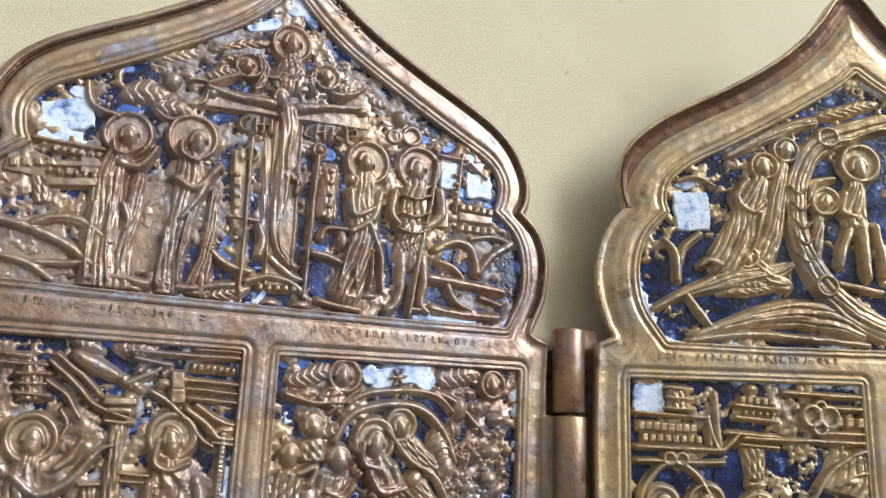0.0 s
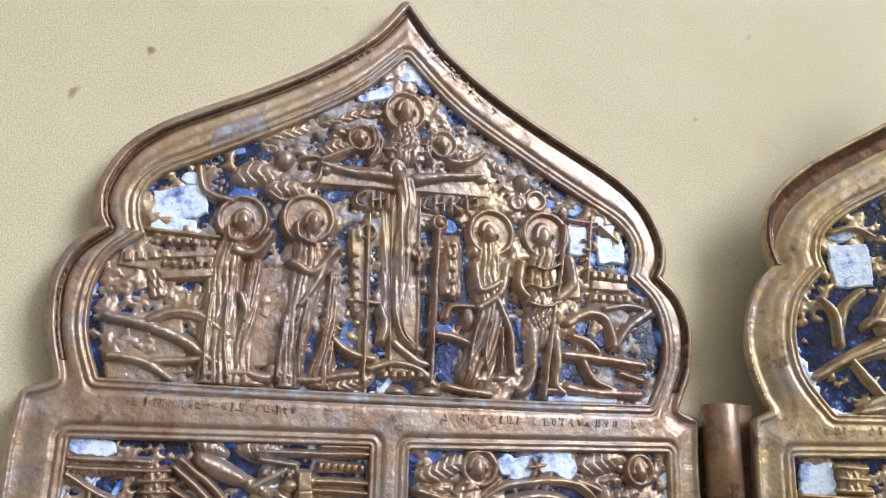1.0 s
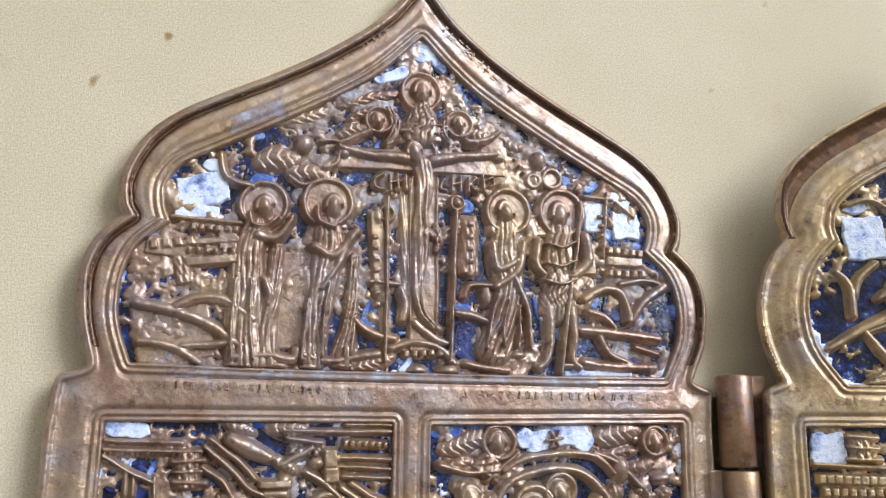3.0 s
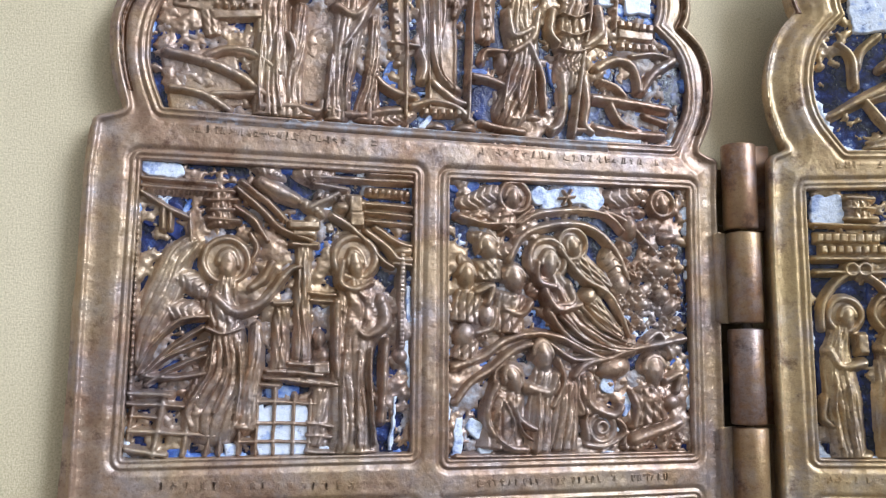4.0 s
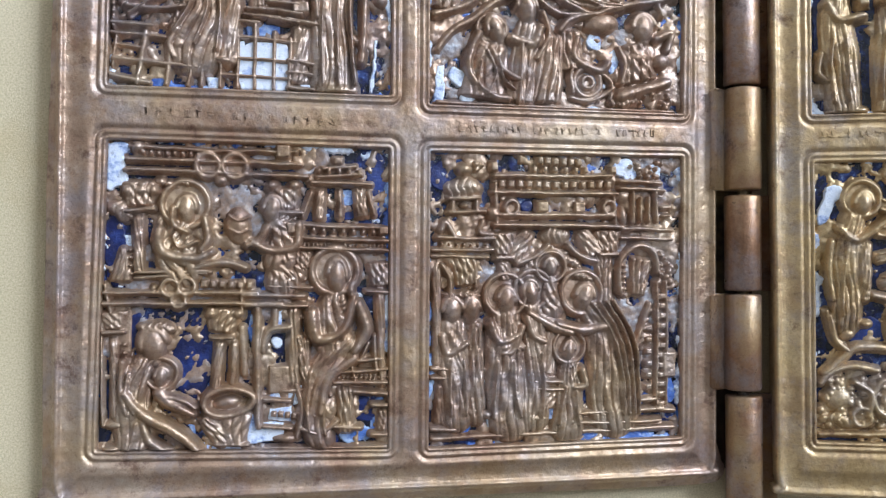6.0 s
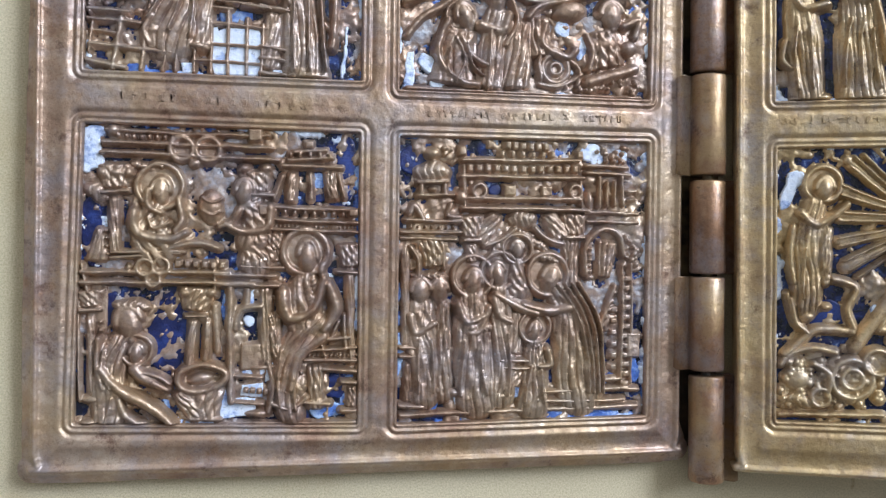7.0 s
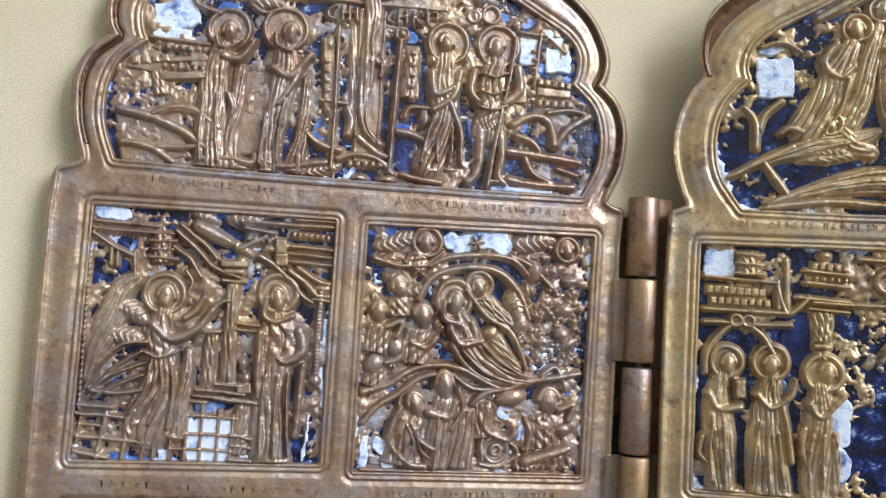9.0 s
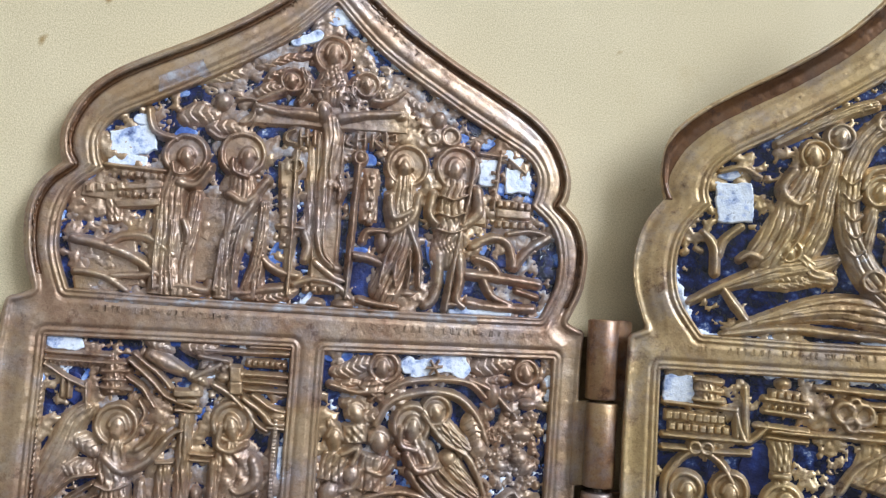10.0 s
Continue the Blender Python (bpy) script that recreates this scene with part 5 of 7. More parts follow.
relief(north_east, "ox_head", plume(30, 35.4, 31.6, 29.4, 1.87, 6, 1.8), ell(31.8, 29.2, 1.87, 2.24, 11.8, 2.1), plume(31.5, 34.5, 34.4, 35.6, 1.31, 4, 1.6),
       clumps(30.5, 34.3, 30, 33.6, 12, 0.56, 1.6, 8))
relief(north_east, "angel", ring(39.9, 42.8, 2.12, 0.48, 1.5), head(39.9, 42.6, 1.54, 1.92, 3.2, 2.2), plume(29.1, 42.8, 38, 44.6, 1.89, 7, 1.6),
       ell(34, 38.4, 1.52, 2.27, 2.9, 1.9), plume(30.6, 40.5, 37.3, 41.3, 0.94, 5, 1.4), ell(40.8, 37.2, 1.92, 0.96, 2.8, 1.8),
       plume(35.4, 38.4, 40.2, 39.6, 1.14, 4, 1.5), clumps(36.3, 43.5, 34.2, 35.7, 10, 0.57, 1.6, 2))
relief(north_east, "thicket", clumps(31.7, 43.2, 21.5, 33.4, 150, 0.56, 1.5, 11), ell(40.1, 31.8, 1.9, 1.43, 2.4, 2), ell(39.6, 27.5, 1.7, 1.32, 2.1, 1.9),
       ell(41, 25.7, 1.89, 1.14, 30.1, 1.7), ell(36.1, 26, 1.31, 1.13, 2, 1.7))
relief(north_east, "hill_edge", line(0.7, 1.8, 3.9, 15.8, 8.5, 17.3, 12, 19.7, 16.5, 20.9, 21.1, 20.5, 25.7, 18.3, 29.4, 17.1, 32.7, 18.3, 38, 19.4, 43.2, 20.4), line(0.7, 1.7, 4.5, 10.5, 6.7, 13.3, 10.2, 15.6, 13.5, 18.2, 16.5, 19.3), line(0.64, 1.6, 25.7, 16.2, 31.3, 17.6, 34.1, 18.3),
       line(0.54, 1.6, 19.8, 19.4, 23.8, 17, 28.5, 17.1), line(0.56, 1.5, 36.1, 19.8, 39, 21.4, 40.8, 17.4))
relief(north_east, "seated_old_man", head(13.5, 14.1, 1.6, 2.4, 11, 2.4), robe(12.8, 11.8, 11.7, 3.1, 2.83, 4.24, 5, 2), line(0.79, 2.1, 10.8, 13.2, 9.2, 7.9, 11.9, 4.1, 15.6, 3.2),
       line(0.71, 2.2, 12.9, 10.6, 14.7, 7.6, 17, 6.3), ring(12.9, 14.1, 2.31, 0.44, 1.2), line(0.26, 2.4, 12, 10.6, 13.5, 7.1, 12.1, 3.7),
       line(0.27, 2.4, 13.8, 9.8, 14.7, 6.3, 16.5, 4.6), line(0.26, 2.4, 11.2, 8.8, 10.8, 5.4, 12.9, 3.7))
relief(north_east, "standing_shepherd", head(18.5, 17.6, 1.89, 2.7, 1.4, 2.4), robe(18.9, 15.3, 17.4, 2.8, 1.98, 2.69, 6, 1.8), line(0.99, 2.2, 20.5, 14.4, 19.4, 11.9, 16, 12.6),
       cap(17.6, 11.6, 17.2, 2.8, 0.45, 0.45, 2.2), line(0.63, 1.8, 21.1, 16.9, 22, 13.4, 20.1, 9.8))
relief(north_east, "kneeling_woman", robe(22.5, 13.8, 21.8, 2.9, 2.17, 2.89, 5, 1.8), line(0.72, 1.9, 23.8, 14.3, 25.7, 16.2, 29.4, 17.1), robe(25.7, 14.4, 26.2, 8.2, 1.64, 2.18, 4, 1.7),
       ell(30.7, 15.6, 3.12, 1.84, 10.8, 2.1), line(0.82, 2, 26.6, 13.1, 26.4, 9.9, 30.3, 8.2, 31.8, 9.5), ell(28.4, 9.1, 1.82, 0.91, -28.4, 1.8))
relief(north_east, "water_swirl", ring(28.4, 6.4, 2.17, 0.63, 1.4), ring(28.4, 6.4, 0.91, 0.45, 1.5), line(0.54, 1.6, 25.6, 3.8, 29.3, 3.6, 32.7, 5.6),
       line(0.45, 1.6, 26.6, 9.9, 25.6, 7.3, 26, 4.6), line(0.46, 1.5, 30.3, 8.2, 32.3, 6.5, 32.1, 3.8))
relief(north_east, "bathing_maid", head(37.7, 15.5, 2.23, 2.42, 1.3, 2.2), ell(36.7, 10.8, 2.4, 1.66, 0.9, 1.9), robe(36, 12.8, 37.4, 6.9, 2.4, 3.14, 5, 1.9),
       cap(34, 4.4, 41.8, 6.9, 1.19, 1, 2), line(0.84, 1.8, 39.8, 13.8, 42.3, 14.7, 41.7, 12), clumps(26.5, 42.8, 2.6, 5, 34, 0.63, 1.5, 4),
       ell(40.7, 10.2, 1.68, 1.3, 0.9, 1.8), line(0.64, 1.7, 33.6, 11.8, 34.5, 9.2, 34, 6.5))
relief(north_east, "ground_edge", cap(4.6, 2.3, 42.9, 1.9, 0.6, 0.6, 1.3), clumps(10.3, 16.5, 2.3, 3.6, 10, 0.52, 1.4, 9))

relief(south_west, "roof", cap(-39.9, -5.6, -28, -6.1, 0.33, 0.33, 1.5), cap(-40.3, -7.5, -15.9, -7.8, 0.41, 0.41, 1.7), cap(-40.6, -9, -15, -9.5, 0.41, 0.41, 1.7),
       cap(-30.9, -6.1, -16.8, -5.9, 0.34, 0.34, 1.5), row(-38.1, -6.5, -30.5, -6.7, 8, 0.42, 1.6), ring(-29.2, -8.2, 1.68, 0.59, 1.7),
       ring(-25.4, -8.2, 1.69, 0.59, 1.7), slab(-18.5, -5.8, 1.11, 1.11, 2.5, 1.9), ell(-38.8, -5.7, 1, 1, 2.6, 1.9),
       clumps(-36.5, -31.5, -11.4, -10.6, 14, 0.58, 1.6, 4), cap(-23.4, -7.4, -17.6, -7.7, 0.34, 0.34, 1.5), ell(-27.3, -10.3, 1.01, 0.84, 2.3, 1.7))
relief(south_west, "little_temple", cap(-14.4, -10.3, -5.6, -10.5, 0.43, 0.43, 1.8), slab(-10.5, -7.1, 0.86, 0.69, 2.5, 1.8), slab(-10.4, -8.1, 2.75, 0.43, 4.4, 1.8),
       slab(-10.3, -9.3, 3.6, 0.43, 4.4, 1.8), row(-13.3, -8.6, -7.4, -8.7, 5, 0.43, 1.9), robe(-13.1, -11.3, -13.2, -15.8, 0.85, 0.85, 2, 1.7),
       robe(-7.3, -11.1, -6.8, -15.4, 1.03, 1.03, 3, 1.7), line(0.51, 1.6, -10.2, -11.7, -10.1, -15.2), line(0.43, 1.6, -14.4, -11.9, -15.6, -15.4),
       line(0.43, 1.6, -6, -11.6, -5, -15))
relief(south_west, "cornice", cap(-17.6, -16.6, -4.1, -16.9, 0.34, 0.34, 1.7), cap(-18.5, -18.4, -2.4, -18.9, 0.34, 0.34, 1.8), cap(-18.5, -19.9, -2.4, -20.3, 0.34, 0.34, 1.8),
       row(-15.5, -17.2, -5.2, -17.6, 8, 0.42, 1.6), row(-17.2, -19.4, -3.2, -19.6, 24, 0.21, 1.8), slab(-16.9, -17.1, 1.18, 1.02, 2, 1.9),
       slab(-3.7, -17.3, 0.86, 0.77, 2, 1.9), robe(-15.6, -20.5, -15.5, -23.1, 1.69, 1.18, 4, 1.6))
relief(south_west, "capital", robe(-38.5, -10.7, -38.5, -14.2, 2.98, 1.99, 6, 1.7), slab(-38.5, -14.8, 2.31, 0.41, 4.2, 1.8), robe(-38.7, -15.5, -38.5, -23.7, 0.99, 0.91, 2, 1.6),
       ell(-38.4, -12, 1.16, 0.83, 2.3, 2), ell(-40.3, -12.1, 0.83, 0.99, 2.3, 1.9), ell(-36.6, -11.9, 0.83, 0.99, 2.3, 1.9))
relief(south_west, "hillock", robe(-40.7, -20, -40.9, -24.8, 0.49, 1.97, 4, 1.5), plume(-43, -13.7, -39.3, -16.2, 1.31, 4, 1.3), row(-39.8, -20.4, -39.5, -23.8, 4, 0.33, 1.6))
relief(south_west, "reclining_woman", ring(-32.2, -13.9, 3.26, 0.57, 1.5), head(-32.1, -14.7, 1.63, 2.28, 1.25, 2.5), cloak(2.0, 4, -33.0, -17.4, 1.79, -33.8, -20.4, 2.76, -32.6, -23.1, 3.26),
       limb(2.5, -35.7, -17.7, 0.89, -35.2, -20.8, 0.97, -30.9, -21.7, 0.9, -28.5, -20.7, 0.57), limb(2.3, -29.5, -15.9, 0.74, -29.0, -18.7, 0.74, -29.9, -20.4, 0.57),
       limb(2.4, -33.8, -14.4, 0.49, -33.8, -16.8, 0.65, -32.0, -17.9, 0.57), plume(-35.7, -15.2, -36.1, -21.8, 0.89, 6, 1.6),
       limb(1.8, -30.7, -23.0, 0.74, -26.7, -22.2, 0.66, -23.8, -23.0, 0.5), line(0.3, 2.4, -33.8, -18.5, -33.1, -20.2, -30.7, -19.3), slab(-33.8, -23.6, 5.56, 0.40, -0.3, 1.6))
relief(south_west, "serving_woman", head(-19.9, -14.3, 1.67, 2.26, 1.27, 2.4), cloak(2.0, 3, -19.2, -16.8, 1.51, -18.1, -19.1, 2.35, -18.5, -21.6, 2.85),
       cloak(1.9, 5, -18.5, -21.4, 2.01, -18.3, -24.8, 2.68), ell(-24.8, -16.8, 1.99, 2.81, 1.08, 2.0), line(0.3, 2.3, -26.1, -15.4, -24.7, -16.1, -23.3, -15.5),
       line(0.3, 2.3, -26.1, -17.3, -24.7, -17.9, -23.3, -17.4), limb(2.3, -16.2, -16.8, 0.93, -16.7, -19.8, 0.93, -20.0, -20.4, 0.75, -22.8, -19.2, 0.58),
       limb(2.2, -20.6, -17.0, 0.67, -21.7, -18.9, 0.67, -23.6, -19.6, 0.5))
relief(south_west, "capital", robe(-18.3, -11.3, -18.2, -14.3, 2.71, 2.04, 5, 1.7), ell(-20, -10.9, 1.02, 0.85, 2.3, 1.9), ell(-16.8, -10.8, 1.02, 0.85, 2.3, 1.9),
       cap(-20.7, -14.7, -15.6, -14.9, 0.42, 0.42, 1.7), robe(-17.4, -22.3, -17.3, -25, 3.37, 2.53, 6, 1.7), cap(-20.3, -25.7, -14.1, -25.9, 0.34, 0.34, 1.7),
       robe(-18.6, -15, -18.9, -16.3, 1.52, 1.35, 3, 1.5))
relief(south_west, "balcony", cap(-43.3, -26.5, -22, -26.6, 0.41, 0.41, 1.7), cap(-43.3, -28, -18.5, -28.2, 0.41, 0.41, 1.8), cap(-39.1, -24.4, -29.2, -23.8, 0.33, 0.33, 1.6),
       row(-29.5, -25.3, -23.2, -25.5, 6, 0.58, 1.6), cap(-30.1, -26.7, -22, -26.8, 0.33, 0.33, 1.6), ring(-34.2, -25.8, 1.15, 0.49, 1.8),
       ring(-31.9, -25.7, 1.16, 0.5, 1.8), ring(-33, -27.6, 0.99, 0.49, 1.8), row(-36.5, -25.9, -35.6, -26.2, 2, 0.49, 1.6),
       cap(-24.2, -26.9, -15.2, -27.1, 0.42, 0.42, 1.7), cap(-23.8, -28.4, -14.8, -28.5, 0.42, 0.42, 1.8), cap(-43.1, -25.4, -42, -30.5, 0.33, 0.33, 1.4),
       cap(-24.4, -25.9, -24.1, -30.1, 0.33, 0.33, 1.5))
relief(south_west, "capital", robe(-41.9, -29.2, -41.7, -31.6, 2.28, 1.46, 6, 1.7), slab(-41.8, -32.1, 1.79, 0.41, 1.3, 1.7), robe(-41.8, -33, -41.4, -44.5, 0.73, 0.73, 2, 1.5),
       row(-40.3, -33.8, -40.4, -44.4, 10, 0.41, 1.5), cap(-43.6, -30.5, -43.2, -45.3, 0.24, 0.24, 1.2), ell(-41.3, -45.3, 1.77, 0.64, 0.7, 1.6))
relief(south_west, "capital", robe(-26.7, -28.9, -27.1, -32.3, 2.99, 1.82, 6, 1.7), slab(-26.9, -33.1, 1.82, 0.33, 1.2, 1.7), robe(-27.4, -33.6, -27.7, -41, 0.83, 0.83, 2, 1.6),
       robe(-25.1, -33.6, -25.5, -40.1, 0.66, 0.66, 2, 1.5), ell(-28.5, -29.7, 0.99, 0.83, 1.4, 1.9), ell(-24.6, -29.6, 1, 0.83, 1.4, 1.9))
relief(south_west, "seated_midwife", head(-36.3, -34.0, 2.18, 2.67, -0.28, 2.4), plume(-38.9, -31.4, -33.2, -31.8, 1.04, 7, 2.0),
       cloak(2.0, 4, -37.9, -37.0, 1.61, -38.9, -40.6, 2.49, -39.2, -44.7, 2.73, -39.5, -48.8, 2.41), limb(2.5, -40.2, -40.8, 0.96, -37.8, -43.6, 1.05, -33.0, -46.5, 0.98, -29.0, -50.2, 0.74),
       limb(2.2, -40.5, -36.3, 0.64, -40.7, -40.4, 0.64, -39.8, -43.7, 0.56), limb(1.9, -38.0, -44.6, 0.89, -36.8, -47.5, 0.81, -34.4, -49.2, 0.65), ell(-41.9, -48.7, 1.6, 0.64, -1.47, 1.9),
       ell(-35.2, -48.9, 2.11, 0.81, -1.47, 1.8), line(0.3, 2.4, -39.7, -37.9, -40.0, -41.2, -38.8, -43.7), line(0.3, 2.3, -38.7, -45.0, -39.2, -47.4, -39.9, -49.3))
relief(south_west, "bathed_child", ring(-35.2, -38.1, 2.19, 0.49, 1.6), head(-35.2, -38.6, 1.21, 1.7, -0.65, 2.4), limb(2.2, -35.3, -40.9, 1.3, -33.9, -42.3, 1.06, -30.8, -43.9, 0.57),
       limb(2.1, -34.5, -41.3, 0.65, -32.0, -42.0, 0.57, -30.5, -43.0, 0.41))
relief(south_west, "basin", line(0.66, 2, -29.3, -42.8, -28.7, -41.2, -25.5, -40.4, -22.6, -41.4, -23.2, -43.2, -26.1, -44.3, -28.6, -43.8, -29.3, -42.8), robe(-25.2, -43.8, -25.5, -48.7, 2.96, 2.14, 5, 1.8), ell(-26.2, -42.5, 1.97, 0.99, 11, 1.6),
       cap(-27.6, -48.4, -23.3, -48.5, 0.41, 0.41, 1.7), robe(-29.4, -44.3, -26.3, -48.2, 1.14, 1.8, 5, 1.8))
relief(south_west, "doorway", cap(-22, -28.7, -21.8, -46, 0.67, 0.67, 1.6), robe(-16.7, -28.4, -16.6, -40.8, 1.01, 1.01, 3, 1.6), line(0.58, 1.8, -21.1, -35, -20.5, -32.2, -17.5, -31.6),
       slab(-18.8, -39.2, 1.66, 2.16, 0.9, 1.1), cap(-21, -42, -17.2, -42.3, 0.41, 0.41, 1.6), cap(-21.1, -46, -17, -46.3, 0.41, 0.41, 1.6),
       row(-19.6, -44.2, -16.6, -44.5, 4, 0.5, 1.5), cap(-24.2, -31.7, -23.7, -38.4, 0.66, 0.66, 0.9), cap(-19.5, -29.1, -19.5, -31.6, 0.67, 0.67, 1.2),
       robe(-15, -33.2, -14.9, -40.8, 0.67, 0.84, 2, 1.4))
relief(south_west, "enamel_patch", slab(-42.1, -8.1, 1.65, 3.3, 4.6, 1), ell(-40.9, -5.8, 1.16, 0.99, 2.6, 1), ell(-43, -10.5, 0.82, 1.48, 2.4, 1), mat=WHITE, rough=0.08)
relief(south_west, "enamel_patch", slab(-20.9, -47, 2.8, 1.48, 0.6, 0.9), cap(-23, -44.2, -22.4, -46.7, 0.58, 0.74, 0.9), slab(-18.8, -44.2, 1.82, 1.16, 0.7, 0.8),
       ell(-18.7, -41.5, 1.83, 0.75, 0.8, 0.9), slab(-15.5, -41.6, 1.33, 1.5, 0.8, 0.8), ell(-19, -34.1, 1, 0.83, 1.2, 0.9),
       slab(-19.1, -30.3, 0.67, 1.17, 1.4, 0.8), cap(-15.4, -44.1, -12.9, -44.9, 0.5, 0.5, 1.2), mat=WHITE, rough=0.08)
relief(south_west, "enamel_patch", ell(-7.3, -47.4, 2.85, 1.01, 0.6, 0.8), ell(-4.5, -46.1, 1.18, 1.35, 0.6, 0.7), slab(-38.1, -17, 0.41, 2.47, 2, 0.7),
       ell(-8.9, -12.5, 1.54, 1.2, 2.2, 0.4), ell(-22.5, -31.7, 1, 2.16, 1.3, 0.4), ell(-35.8, -6.4, 2.5, 0.58, 2.5, 0.6),
       slab(-3.1, -36.4, 0.51, 4.25, 1.1, 0.5), mat=PALEBLUE, rough=0.08)
relief(south_west, "enamel_patch", ell(-30.9, -36.9, 2.79, 4.92, 1.1, 0.45), ell(-29.8, -33.5, 2.14, 3.29, 1.2, 0.45), ell(-8.9, -13.4, 1.88, 2.23, 2.2, 0.4),
       ell(-4.7, -10.6, 1.73, 5.18, 2.3, 0.4), ell(-42.1, -20.5, 1.64, 4.91, 1.9, 0.4), ell(-38.8, -32.1, 1.14, 3.26, 1.3, 0.4),
       ell(-38.8, -48.1, 3.22, 1.13, 0.5, 0.4), ell(-6.3, -44, 2.52, 1.85, 0.7, 0.5), mat=DARKBLUE, rough=0.08)
relief(south_west, "seated_man", ring(-10.8, -23.3, 3.4, 0.68, 1.5), head(-10.5, -24.1, 1.79, 2.81, 0.49, 2.5), cloak(2.0, 4, -10.7, -27.8, 1.87, -11.2, -31.2, 3.23, -10.7, -34.1, 2.89),
       limb(2.5, -14.1, -29.5, 1.1, -13.2, -33.3, 1.1, -9.5, -32.1, 0.85, -8.0, -27.3, 0.68), limb(2.3, -7.3, -28.4, 0.94, -6.1, -32.1, 1.03, -7.9, -35.2, 0.77),
       cloak(2.0, 5, -9.5, -34.8, 2.56, -11.8, -37.5, 2.55, -13.5, -40.8, 2.2, -13.6, -45.0, 2.29, -12.7, -48.0, 2.04), limb(2.3, -7.9, -36.2, 1.03, -11.6, -39.3, 1.02, -12.9, -44.2, 0.76),
       line(0.3, 2.4, -14.3, -38.2, -14.8, -42.5, -14.4, -46.7), line(0.3, 2.4, -11.8, -39.9, -12.4, -44.2, -12.0, -47.2),
       cloak(1.7, 3, -15.9, -33.1, 0.67, -15.4, -36.5, 1.01, -14.8, -39.9, 0.68), ell(-8.4, -26.2, 0.68, 1.2, 0.33, 2.2))
relief(south_west, "throne", cap(-9.9, -36.7, -3.8, -36.4, 0.34, 0.34, 1.8), cap(-10.3, -38.4, -2.9, -37.9, 0.34, 0.34, 1.8), cap(-10.8, -39.9, -2.3, -39.9, 0.42, 0.42, 1.8),
       row(-10.1, -39.2, -3, -39.1, 12, 0.29, 1.8), robe(-9.2, -40.7, -9, -47.2, 1.51, 1.34, 4, 1.7), cap(-8, -41.2, -1.3, -41.8, 0.42, 0.42, 1.7),
       cap(-4.9, -33, -4.6, -38.1, 0.42, 0.42, 1.7), cap(-8.2, -37.5, -7.6, -39.8, 0.34, 0.34, 1.6), cap(-11.2, -46.1, -7, -46.6, 0.5, 0.5, 1.7),
       cap(-6.2, -32.7, -8.2, -35.6, 0.34, 0.34, 1.7), cap(-5.7, -33.9, -6.9, -36.4, 0.34, 0.34, 1.6))
relief(south_west, "right_column", robe(-4.1, -26.1, -3.7, -40.6, 0.77, 0.77, 2, 1.5), robe(-4.1, -22, -3.9, -25.6, 2.06, 1.54, 5, 1.7), cap(-6, -26.4, -2.2, -26.6, 0.34, 0.34, 1.7),
       cap(-5.3, -41.5, -1.3, -41.8, 0.42, 0.42, 1.7), cap(-5.3, -43.2, -1.2, -43.5, 0.42, 0.42, 1.7), robe(-3.6, -44, -3.6, -47, 1.01, 1.18, 3, 1.5),
       cap(-5.3, -47.5, -1.6, -47.7, 0.5, 0.5, 1.7))
relief(south_west, "basket", plume(-16.6, -44.5, -10, -43.6, 2.16, 7, 1.9), line(0.58, 1.9, -15.4, -46.3, -12.9, -47.1, -10.4, -45.4), clumps(-14.7, -10.5, -42.6, -40.8, 10, 0.5, 1.6, 3),
       ell(-17.8, -47.8, 2.15, 0.66, 0.5, 1.6), ell(-17.2, -40.8, 2.5, 0.5, 0.9, 1.6), line(0.5, 1.7, -16.4, -40, -15.4, -44.1, -16.2, -47.5))
relief(south_west, "ground_edge", cap(-44.1, -49.7, -1, -49.4, 0.48, 0.48, 1.3), clumps(-44.4, -23.5, -49, -48.4, 26, 0.48, 1, 6), slab(-40.6, -35.4, 1.3, 8.12, 1.1, 0.5))

relief(south_east, "vase", ell(8.7, -7.8, 1.32, 1.05, 2.4, 2.1), plume(5.5, -10.8, 11.6, -10.5, 1.75, 6, 1.9), slab(8.6, -12.2, 2.8, 0.44, 2.2, 1.9),
       cap(6.9, -12.8, 6.8, -14.2, 0.52, 0.52, 1.7), cap(10.6, -12.7, 10.6, -14.1, 0.53, 0.53, 1.7), cap(6.4, -14.4, 11.9, -14.2, 0.44, 0.44, 1.7),
       line(0.61, 1.7, 5.1, -17.2, 5.8, -16, 7.2, -18), line(0.61, 1.7, 11.5, -15.8, 11, -17.4, 13, -17.7), clumps(10.3, 11.7, -8.2, -6.2, 8, 0.53, 1.6, 2),
       ell(8.7, -13.3, 0.88, 0.53, 2.1, 1.8), cap(4.6, -18.3, 13.4, -18.3, 0.43, 0.43, 1.7), cap(3.8, -20.2, 13.2, -20.1, 0.35, 0.35, 1.6),
       row(5.3, -19.3, 12, -19.3, 7, 0.35, 1.4))
